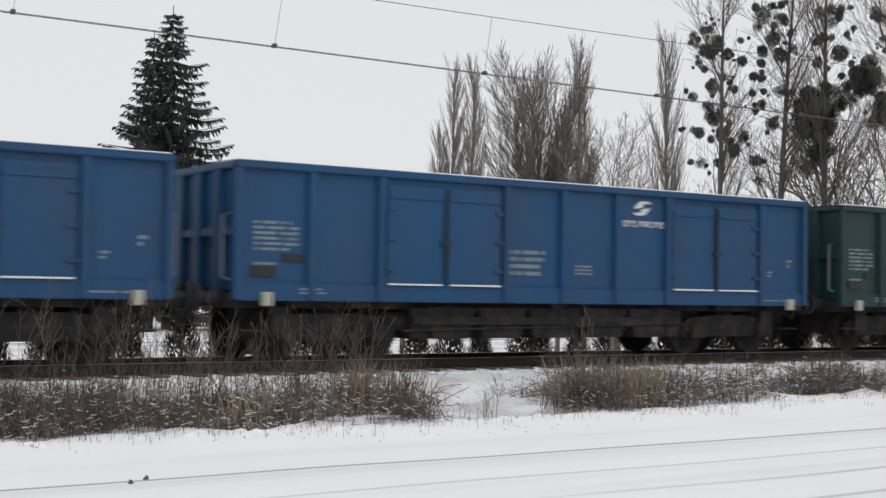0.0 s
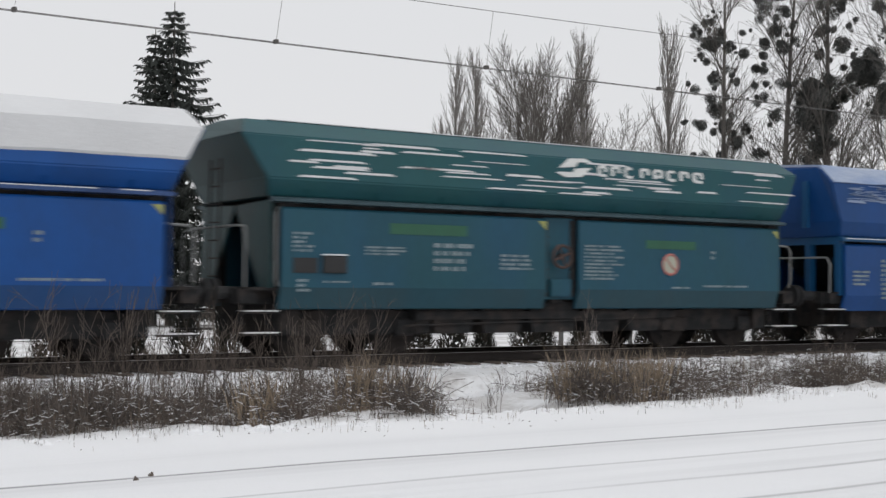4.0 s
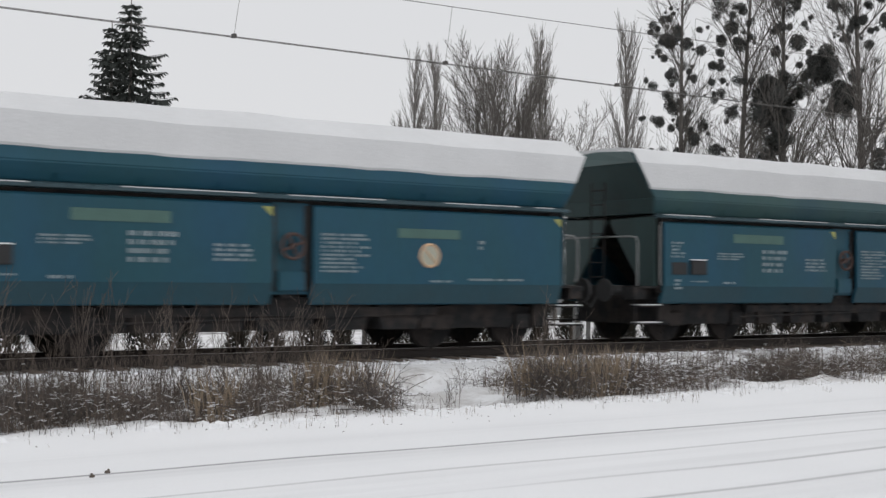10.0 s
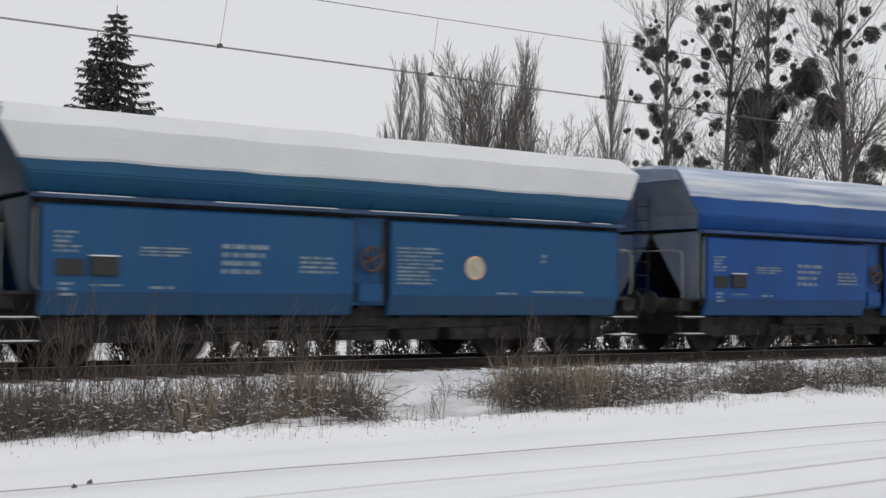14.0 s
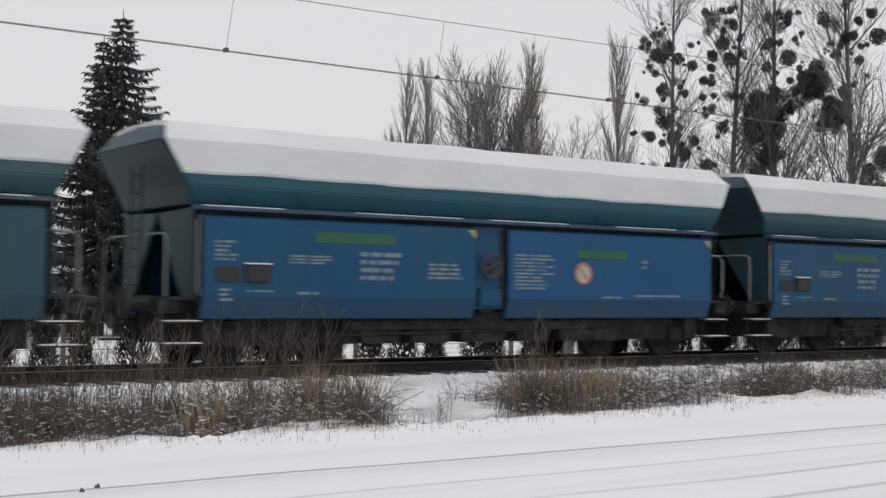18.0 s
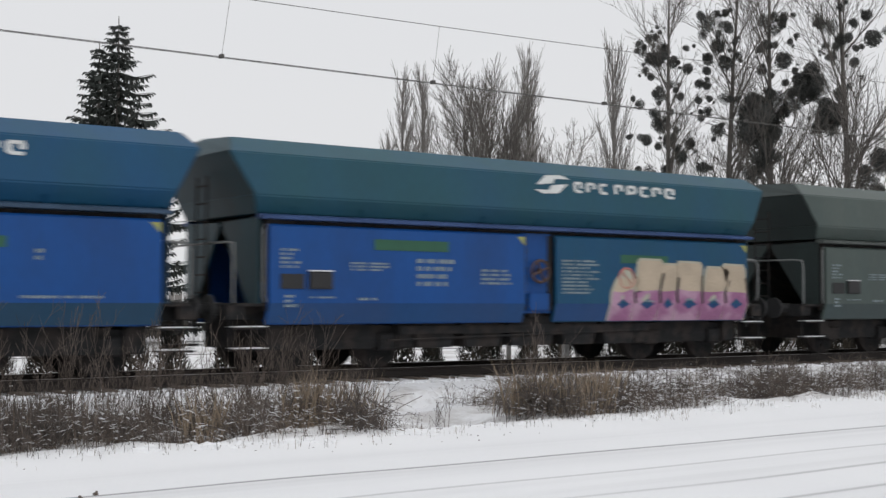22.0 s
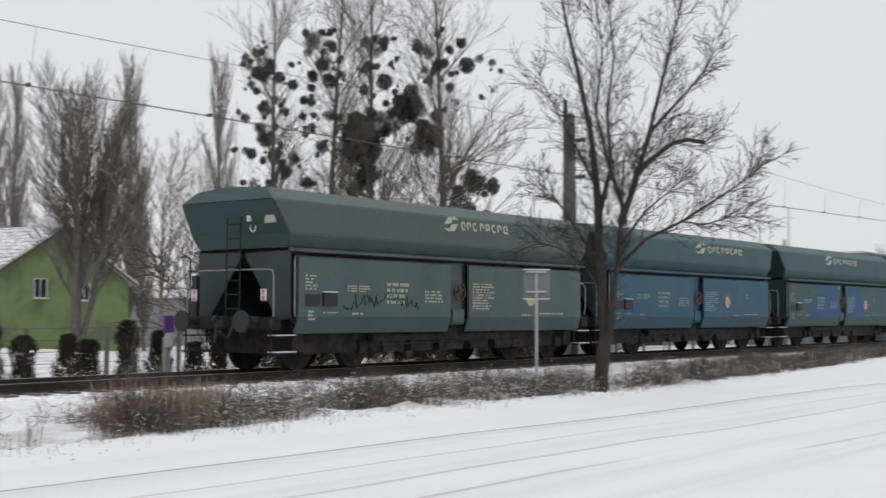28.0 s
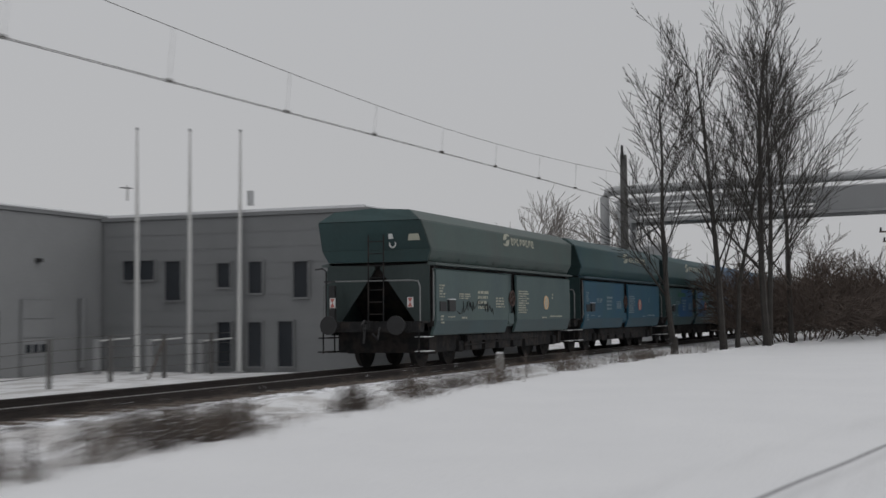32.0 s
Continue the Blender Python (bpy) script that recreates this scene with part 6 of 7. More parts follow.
def build_buildings():
    gabled_house(Matrix.Translation((40.95, 36.0, -0.45)), 8.9, 15, 3.4, 6.1, WALL_GREEN, "green rendered house with a snow-dusted gable roof",
                 (("gable", -1.2, 2.5, 0.7, 0.9), ("gable", 1.5, 2.4, 0.6, 0.8), ("side", 3.0, 0.6, 1.5, 1.6), ("side", 6.5, 0.8, 0.9, 1.5), ("side", 9.5, 0.8, 1.2, 1.5)), (0, 11))
    gabled_house(pose(11.4, 41.4, -0.45, 0, 0, -106), 9.4, 10.0, 2.35, 5.85, WALL_CREAM, "pale house with a broad snow-dusted roof behind the spruces", (("gable", 0, 0.9, 1.2, 1.2), ("side", 3, 0.9, 1.2, 1.2), ("side", 6, 0.9, 1.2, 1.2)), (0.6, 4.5))
    dormer = empty("roof_dormer", pose(17.7, 36.9, 2.75, 0, 0, -16), "small dormer on a snowy roof", "dormer")
    part("wall", Shape().loft([[(x, y, z) for x, z in ((-0.6, 0), (0.6, 0), (0.6, 0.75), (-0.6, 0.75))] for y in (0, 2.2)]), BRICK_DARK, dormer)
    part("pane", Shape().box(-0.4, 0.4, -0.03, -0.01, 0.1, 0.65), GLASS, dormer)
    part("roof", Shape().loft([[(-0.85, -0.3, 0.75), (0.85, -0.3, 0.75), (0.85, -0.3, 0.87), (-0.85, -0.3, 0.87)], [(-0.85, 2.6, 1.75), (0.85, 2.6, 1.75), (0.85, 2.6, 1.87), (-0.85, 2.6, 1.87)]]), SNOW, dormer)
    hall = block("factory_hall", 55.0, 78.0, 18.2, 38.0, -0.95, 3.4, WALL_HALL, "long grey factory hall with snow on its roof")
    for k in range(4):
        part("pilaster", Shape().box(-11.56, -11.502, -9.0 + 4.2 * k, -8.7 + 4.2 * k, -0.3, 4.3), WALL_HALL, hall)
    for k in range(3):
        part("roof_dome", Shape().tube([(-8, -7 + 5.5 * k, 4.55), (-4, -7 + 5.5 * k, 4.55)], 0.75, 10), GALV, hall, "low arched rooflight")
    low = block("workshop", 52.0, 64.0, 44.0, 62.0, -0.6, 2.1, WALL_GREY, "low pale workshop with snow on its roof")
    for k in range(3):
        part("roof_light", Shape().box(-5.5, -4.2, -7 + 4 * k, -5 + 4 * k, 2.9, 3.15, 0.05), DARK_STEEL, low)
        window(low, pose(-6.04, -6 + 4 * k, 1.0, 0, 0, -90), 1.6, 0.7, False)
    a = block("office_building", 52.6, 80.0, 13.04, 17.0, -0.5, 4.5, WALL_GREY, "modern grey metal-clad building with a flat roof", ribs=0)
    b = block("office_building", 68.0, 86.0, 3.4, 13.0, -0.45, 4.42, WALL_DARK, "two-storey grey clad office block behind three flagpoles", ribs=9)
    gd = part("garage_door", Shape().box(-2.22, -0.76, -2.05, -1.985, 0, 2.36), WALL_DARK, a, "grey sectional door with a row of panes")
    for k in range(4):
        part("door_panel", Shape().box(-2.18, -0.80, -2.065, -2.052, 0.05 + 0.58 * k, 0.6 + 0.58 * k), WALL_GREY, gd)
    for k in range(3):
        part("door_pane", Shape().box(-2.05 + 0.34 * k, -1.81 + 0.34 * k, -2.075, -2.067, 0.75, 1.0), GLASS, gd)
    part("dark_gate", Shape().box(-6.6, -4.95, -2.06, -1.985, 0, 2.0).box(-4.85, -3.2, -2.06, -1.985, 0, 2.0), BLACK, a, "dark double gate")
    part("wall_lamp", Shape().box(-1.55, -1.35, -2.12, -1.98, 3.5, 3.62, 0.02), BLACK, a)
    part("downpipe", Shape().tube([(0.6, -2.1, 0.2), (0.6, -2.1, 2.4)], 0.12, 8), WALL_DARK, a)
    for y0, y1, z0, z1 in ((10.94, 12.14, 2.50, 3.12), (9.94, 10.53, 1.83, 3.07), (8.12, 8.59, 2.21, 2.97), (6.97, 7.45, 2.01, 2.99), (5.37, 5.87, 1.86, 2.96), (3.9, 4.4, 1.86, 2.96),
                           (8.09, 8.56, -0.26, 1.12), (6.98, 7.48, -0.26, 1.11), (5.89, 6.41, -0.25, 1.13)):
        window(b, pose(-9.06, (y0 + y1) / 2 - 8.2, z0 + 0.45, 0, 0, -90), y1 - y0, z1 - z0, False, False)
    part("roof_vent", Shape().tube([(-6, 1, 5.5), (-6, 1, 6.0)], 0.12, 8), GALV, b)
    part("aerial", Shape().tube([(-8.5, 4.2, 5.6), (-8.5, 4.2, 6.1)], 0.02, 4).tube([(-8.5, 4.0, 6.0), (-8.5, 4.5, 6.05)], 0.02, 4), BLACK, b)
    for i, (x, y) in enumerate(((66.2, 10.35), (67.0, 9.0), (67.7, 7.65))):
        z0 = ground_z(x, y)
        f = empty("flagpole", pose(x, y, z0, 0.0, -0.3 + 0.5 * i, 0), "tall white flagpole without a flag", "flagpole", "flagpoles before the office")
        part("pole", Shape().tube([(0, 0, 0), (0, 0, 3.6), (0, 0, 7.5)], [0.085, 0.07, 0.032], 10), FRAME_WHITE, f)
        part("base", Shape().box(-0.15, 0.15, -0.15, 0.15, -0.1, 0.06, 0.01), GALV, f)
        part("knob", Shape().tube([(0, 0, 7.5), (0, 0, 7.58)], 0.05, 8), GALV, f)
    # low railings before the office
    for i in range(3):
        x, y = 65.9 + 0.8 * i, 11.6 - 1.35 * i
        r = empty("barrier_arm", Matrix.Translation((x, y, ground_z(x, y))), "white barrier arm on a short post", "barrier", "barriers before the office")
        part("arm", Shape().tube([(0, 0, 1.0), (0.4, -0.9, 1.08)], 0.03, 6), FRAME_WHITE, r)
        part("post", Shape().box(-0.08, 0.08, -0.08, 0.08, 0, 1.05, 0.01), GALV, r)
    ch = empty("chimney_stack", Matrix.Translation((92.0, 9.5, 2.6)), "short brick stack on a roof behind the train", "chimney")
    part("stack", Shape().box(-0.3, 0.3, -0.3, 0.3, -5, 2.5, 0.03), BLACK, ch)
    part("pots", Shape().tube([(0, 0.14, 2.5), (0, 0.14, 3.0)], 0.12, 8).tube([(0, -0.16, 2.5), (0, -0.16, 2.85)], 0.12, 8), BLACK, ch)


build_buildings()


def build_gantry():
    X = 97.6
    y0 = 3.95
    z0 = ground_z(X, y0)
    g = empty("pipe_bridge", Matrix.Translation((X, y0, z0)), "grey industrial pipe bridge crossing over the line", "pipe bridge")
    up = lambda z: z - z0
    part("main_pipe", Shape().tube([(0, 0, -0.3), (0, 0, up(7.3)), (0, -0.12, up(7.52)), (0, -0.5, up(7.62)), (0, -13.6, up(7.85)), (0, -44, up(8.3))], 0.24, 12), GALV, g, "large lagged grey pipe")
    part("second_pipe", Shape().tube([(0.7, -0.8, -0.3), (0.7, -0.8, up(6.9)), (0.7, -1.0, up(7.1)), (0.7, -1.3, up(7.15)), (0.7, -13.6, up(7.35)), (0.7, -44, up(7.8))], 0.16, 10), GALV, g)
    part("third_pipe", Shape().tube([(1.3, -1.1, -0.3), (1.3, -1.1, up(6.6)), (1.3, -1.4, up(6.75)), (1.3, -44, up(7.4))], 0.12, 8), GALV, g)
    for z, r in ((6.95, 0.08), (6.45, 0.06), (5.98, 0.10)):
        for x in (-0.6, 1.9):
            part("chord", Shape().loft([[(x - r, y, up(z) + d - r), (x + r, y, up(z) + d - r), (x + r, y, up(z) + d + r), (x - r, y, up(z) + d + r)] for y, d in ((-44, 0.65), (-0.7, 0.0))]), GALV, g)
    for i in range(18):
        y = -0.9 - 2.4 * i
        d = 0.015 * -y
        part("brace", Shape().box(-0.66, -0.54, y - 0.06, y + 0.06, up(6.0) + d, up(6.95) + d).tube([(-0.6, y, up(6.0) + d), (-0.6, y - 2.4, up(6.95) + d)], 0.04, 5), GALV, g)
        part("deck_plate", Shape().box(-0.5, 1.8, y - 2.3, y - 0.1, up(6.02) + d, up(6.06) + d), WALL_GREY, g)
    part("side_sheet", Shape().loft([[(x, y, up(z) + d) for x, z in ((-0.75, 5.98), (-0.68, 5.98), (-0.68, 7.1), (-0.75, 7.1))] for y, d in ((-30, 0.45), (-10.6, 0.16))]), WALL_GREY, g, "grey sheet-metal side")
    for x, y in ((-0.6, -1.0), (1.9, -1.0), (-0.6, -27), (1.9, -27)):
        part("leg", Shape().box(x - 0.15, x + 0.15, y - 0.15, y + 0.15, -0.4, up(6.9)), GALV, g)
        part("brace", Shape().tube([(x, y, up(5.0)), (x, y - 1.6, up(6.0))], 0.06, 6), GALV, g)
    t = empty("storage_tank", Matrix.Translation((104.0, 2.9, ground_z(104, 2.9))), "tall grey steel storage tank", "tank")
    part("shell", Shape().tube([(0, 0, -0.3), (0, 0, 5.4), (0, 0, 5.7)], [1.0, 1.0, 0.3], 20), GALV, t)
    p = empty("power_pole", Matrix.Translation((117.3, -9.0, ground_z(117, -9))), "dark wooden power pole with insulators", "utility pole")
    part("pole", Shape().tube([(0, 0, -0.3), (0, 0, 6.9)], [0.14, 0.09], 8), WOOD, p)
    part("crossarm", Shape().box(-0.05, 0.05, -0.7, 0.7, 6.1, 6.2).box(-0.05, 0.05, -0.5, 0.5, 5.5, 5.58), WOOD, p)
    ins = Shape()
    for y, z in ((-0.6, 6.2), (0.6, 6.2), (-0.4, 5.58), (0.4, 5.58)):
        ins.tube([(0, y, z), (0, y, z + 0.22)], 0.06, 6)
    part("insulator", ins, BLACK, p)


build_gantry()


# ---------------------------------------------------------------- roadside things
SIGN_BLUE = material("sign_blue", (0.012, 0.085, 0.33), 0.35, 0, 0.04, 2, 20, 0)
SIGN_BACK = material("sign_back_grey", (0.17, 0.172, 0.175), 0.5, 0.2, 0.1, 2, 30, 0)


def roadside():
    x, y = 17.3, -16.76
    z0 = ground_z(x, y)
    l = empty("lamp_post", Matrix.Translation((x, y, z0)), "grey steel street lamp post with scuffed bands", "lamp post")
    part("post", Shape().tube([(0, 0, -0.2), (0, 0, 1.2), (0, 0, 8.5)], [0.080, 0.078, 0.056], 20), GALV, l)
    part("base_collar", Shape().tube([(0, 0, -0.2), (0, 0, 0.12)], 0.12, 20), GALV, l)
    for z in (1.28, 1.36):
        part("scuff_band", Shape().tube([(0, 0, z), (0, 0, z + 0.02)], 0.0785, 20, False), DARK_STEEL, l)
    part("arm", Shape().tube([(0, 0, 8.4), (0.0, 0.5, 8.9), (0, 1.8, 9.1)], 0.05, 8), GALV, l)
    part("lamp_head", Shape().box(-0.15, 0.15, 1.7, 2.4, 9.02, 9.16, 0.04), GALV, l)
    x = 22.45
    s = empty("crossing_sign", pose(x, -16.55, ground_z(x, -16.55), 0, 0, -3), "blue square crossing sign with a white triangle on a steel post", "traffic sign")
    zb = 1.95 - ground_z(x, -16.55)
    part("post", Shape().tube([(0.06, 0, -0.2), (0.06, 0, zb + 0.68)], 0.032, 10), GALV, s)
    b = part("board", Shape().box(-0.012, 0.012, -0.32, 0.32, zb, zb + 0.64), SIGN_BLUE, s, "blue sign board")
    part("triangle", Shape().loft([[(xx, 0.27, zb + 0.07), (xx, -0.27, zb + 0.07), (xx, 0, zb + 0.58)] for xx in (-0.017, -0.0125)]), FRAME_WHITE, b, "white triangle")
    part("mark", Shape().loft([[(xx, 0.06, zb + 0.14), (xx, -0.06, zb + 0.14), (xx, -0.035, zb + 0.46), (xx, 0.035, zb + 0.46)] for xx in (-0.021, -0.0172)]), BLACK, b, "plain dark mark")
    x, y = 21.69, -5.6
    z0 = ground_z(x, y)
    r = empty("road_sign", pose(x, y, z0, 0, 0, -62 + 90), "back of a square road sign on a thin steel post", "traffic sign")
    part("post", Shape().tube([(0, 0, -0.2), (0, 0, 2.56)], 0.03, 10), GALV, r)
    part("board", Shape().box(0.035, 0.05, -0.26, 0.26, 1.98, 2.56), SIGN_BACK, r)
    part("board_rim", Shape().box(0.02, 0.05, -0.27, 0.27, 1.965, 1.982).box(0.02, 0.05, -0.27, 0.27, 2.558, 2.575), SNOW, r)
    for z in (2.1, 2.5):
        part("clamp", Shape().box(-0.04, 0.05, -0.2, 0.2, z, z + 0.04), GALV, r)
    x, y = 62.5, -2.75
    k = empty("marker_stone", pose(x, y, ground_z(x, y), 0, 6, 20), "leaning pale concrete marker stone beside the track", "marker stone")
    piece("stone", bevelled(Shape().loft([[(a * 0.17, b * 0.12, -0.25) for a, b in ((-1, -1), (1, -1), (1, 1), (-1, 1))], [(a * 0.15, b * 0.10, 0.62) for a, b in ((-1, -1), (1, -1), (1, 1), (-1, 1))]]), "stone", 0.03), CONCRETE, k)
    part("stone_snow", Shape().box(-0.14, 0.14, -0.09, 0.09, 0.621, 0.66, 0.02), SNOW, k)
    x, y = 19.3, 2.7
    v = empty("line_marker", Matrix.Translation((x, y, ground_z(x, y))), "violet board over a white plate on a concrete post", "railway marker")
    part("post", Shape().box(-0.07, 0.07, -0.05, 0.05, -0.2, 1.05, 0.01), CONCRETE, v)
    part("plate", Shape().box(-0.09, 0.09, -0.075, -0.06, 0.82, 1.12), FRAME_WHITE, v)
    part("board", Shape().box(-0.15, 0.15, -0.08, -0.05, 1.14, 1.52, 0.005), VIOLET, v)
    # clods thrown up by the plough
    rnd = random.Random(6)
    for i, (x, y) in enumerate(((3.81, -9.33), (3.62, -9.51), (26.2, -6.8), (26.7, -6.75))):
        c = Shape().tube([(0, 0, -0.02), (0.01, 0, 0.012), (0.02, 0.01, 0.028)], [0.026, 0.022, 0.01], 6)
        ob = part("clod", c, WOOD, None, "", pose(x, y, ground_z(x, y), 0, 0, 50 * i))
        tagged(ob, "small frozen clod lying on the snowy road", "clod", "clods on the road")
    # crumbs of earth and leaf along the road edge
    bits, r3 = Shape(), random.Random(44)
    for i in range(200):
        x = r3.uniform(-1, 60) if i % 3 else r3.uniform(-1, 22)
        y = edge_y(x) - abs(r3.gauss(0, 0.4))
        q = r3.uniform(0.004, 0.010)
        z = ground_z(x, y) + 0.012
        bits.face((x - q * 2, y, z), (x + q, y - q, z), (x + q * 1.5, y + q, z), (x, y, z + q * 1.2))
        bits.face((x - q * 2, y, z), (x, y, z + q * 1.2), (x + q * 1.5, y + q, z))
        bits.face((x - q * 2, y, z), (x + q, y - q, z), (x, y, z + q * 1.4))
    tagged(part("earth_crumbs", bits, WOOD), "dark crumbs of earth and leaf on the road edge", "crumbs", kind="stuff")
    # hedge plants behind the line
    leafs = []
    for sd in range(3):
        r2, s = random.Random(100 + sd), Shape()
        for i in range(1500):
            z = r2.random() ** 0.9
            rad = (0.40 * (1 - z) ** 0.42 * (0.7 + 0.5 * z) + 0.03) * (1 + 0.25 * math.sin(7 * z + sd)) * r2.uniform(0.55, 1.1)
            a = r2.uniform(0, 6.283)
            p = Vector((rad * math.cos(a), rad * math.sin(a), z))
            o = Vector((math.cos(a) * 0.05, math.sin(a) * 0.05, 0.075))
            w = Vector((-math.sin(a), math.cos(a), 0)) * 0.022
            s.face(p - w, p + w, p + o)
        leafs.append(s.mesh("foliage", THUJA))
    x = 1.5
    i = 0
    while x < 41:
        y = 5.6 + rnd.uniform(-0.25, 0.25)
        h = rnd.uniform(0.85, 1.5)
        t = empty("hedge_shrub", pose(x, y, ground_z(x, y), 0, 0, rnd.uniform(0, 360)), "narrow brownish-green evergreen hedge plant", "shrub", "hedge plants behind the line")
        part("stem", Shape().tube([(0, 0, -0.1), (0, 0, h * 0.8)], [0.03, 0.01], 5), BARK, t)
        ob = new("foliage", leafs[i % 3])
        ob.parent = t
        ob.matrix_basis = Matrix.Diagonal((1.0, 1.0, h, 1))
        i += 1
        x += rnd.uniform(0.8, 1.1)
    # wire fence
    f = empty("wire_fence", Matrix(), "wire fence on dark posts behind the line", "fence")
    for i in range(32):
        x, y = 2 + 2.5 * i, 8.2
        z0 = ground_z(x, y)
        p = part("fence_post", Shape().box(-0.045, 0.045, -0.045, 0.045, -0.2, 1.25), MAST, f, "", (x, y, z0))
        if i % 4 == 1:
            part("brace", Shape().tube([(-0.75, 0, 0), (0, 0, 1.1)], 0.03, 5), WOOD, p)
    for k in range(4):
        part("fence_wire", Shape().tube([(2 + 2.5 * i, 8.14, ground_z(2 + 2.5 * i, 8.2) + 0.35 + 0.3 * k) for i in range(32)], 0.008, 4), WIRE, f)
    # dense brown thicket where the road bends
    for i in range(24):
        x = 92 + 2.6 * i + rnd.uniform(-0.6, 0.6)
        y = edge_y(x) + 0.6 + rnd.uniform(-0.5, 0.5)
        bare_tree(x, y, rnd.uniform(2.2, 3.3), 0.03, dict(BUSH, count=(14, 9), thin=0.014), 300 + i, "dense leafless brown thicket by the road bend", TWIGS, 13, 0.75, "shrub", "thicket by the bend")
    for i in range(9):
        x, y = 36 + 1.5 * i + rnd.uniform(-0.4, 0.4), 18.5 - 0.3 * i
        bare_tree(x, y, rnd.uniform(2.6, 4.6) if i < 4 else rnd.uniform(1.5, 2.2), 0.03, dict(BUSH, count=(9, 6), thin=0.014), 340 + i, "dark leafless shrub before the factory hall", TWIGS, 8, 0.5, "shrub", "shrubs before the hall")


roadside()


# ---------------------------------------------------------------- swept brick path
def brick_path():
    mats = [material("paver_%s" % n, c, 0.6, 0, 0.25, 6, 40, 0.2, each=0.25) for n, c in (("grey", (0.085, 0.082, 0.08)), ("red", (0.13, 0.075, 0.062)))]
    base = empty("pavement", Matrix(), "wet brick pavement half covered with trodden snow", "pavement", kind="structure")
    me = bevelled(Shape().box(-0.098, 0.098, -0.048, 0.048, -0.06, 0.0), "brick", 0.006)
    joined = {0: Shape(), 1: Shape()}
    left = 300
    nx, ny = 150, 12
    for i in range(nx):
        for j in range(ny):
            x = 14.2 + 0.204 * i + (0.1 if j % 2 else 0)
            y = -16.25 + 0.104 * j - 0.11 * max(0, x - 22)
            n = noise.noise(Vector((x * 0.35, y * 0.9, 2.0))) + 0.5 * noise.noise(Vector((x * 1.4, y * 2.2, 7.0)))
            edge = abs((j - 5.5) / 6)
            if n - 0.6 * edge ** 4 < -0.45:
                continue
            z = ground_z(x, y) + 0.010
            k = 1 if 19.5 < x < 25 and n > -0.2 else 0
            if 16.5 < x < 22.5 and left > 0:
                piece("brick", me, mats[k], base, at=(x, y, z))
                left -= 1
            else:
                joined[k].box(x - 0.098, x + 0.098, y - 0.048, y + 0.048, z - 0.05, z)
    for k, s in joined.items():
        tagged(part("bricks", s, mats[k], base), kind="stuff")


brick_path()


# ---------------------------------------------------------------- dead grass and weeds on the verge
def grass_density(x, y):
    d = 0.30 + 1.0 * noise.noise(Vector((x * 0.35, y * 0.5, 11))) + 0.75 * noise.noise(Vector((x * 1.3, y * 1.2, 4)))
    gap = math.exp(-((x - 10.2 - 0.3 * (y + 5)) / 0.7) ** 2)
    d -= 1.6 * gap + 0.7 * smooth_step(-4.8, -3.4, y)
    for cx, cy, s, a in ((5.0, -5.6, 1.5, 0.8), (7.8, -5.4, 1.1, 1.0), (11.7, -6.0, 0.8, 1.3), (14.2, -5.5, 0.8, 0.6), (16.4, -5.6, 0.5, 0.8), (2.5, -5.8, 1.4, 0.6), (18.0, -4.6, 0.5, 0.9), (32, -4.6, 2.0, 0.5), (37, -4.2, 2, 0.6), (43, -4.0, 2, 0.6), (48, -3.9, 1.8, 0.5), (54, -3.8, 2, 0.5)):
        d += a * math.exp(-((x - cx) ** 2 + 1.5 * (y - cy) ** 2) / s ** 2)
    return d


def strand(s, x, y, z, h, a, reach, w, droop):
    """One bent dead blade: rises, arches over and hangs."""
    dx, dy = math.cos(a), math.sin(a)
    px, py = -dy * w, dx * w
    ax, ay, az = x + dx * reach * 0.4, y + dy * reach * 0.4, z + h
    bx, by, bz = x + dx * reach, y + dy * reach, z + h * (1 - droop)
    s.face((x - px, y - py, z - 0.04), (x + px, y + py, z - 0.04), (ax + px * 0.8, ay + py * 0.8, az), (ax - px * 0.8, ay - py * 0.8, az))
    s.face((ax - px * 0.8, ay - py * 0.8, az), (ax + px * 0.8, ay + py * 0.8, az), (bx, by, bz))


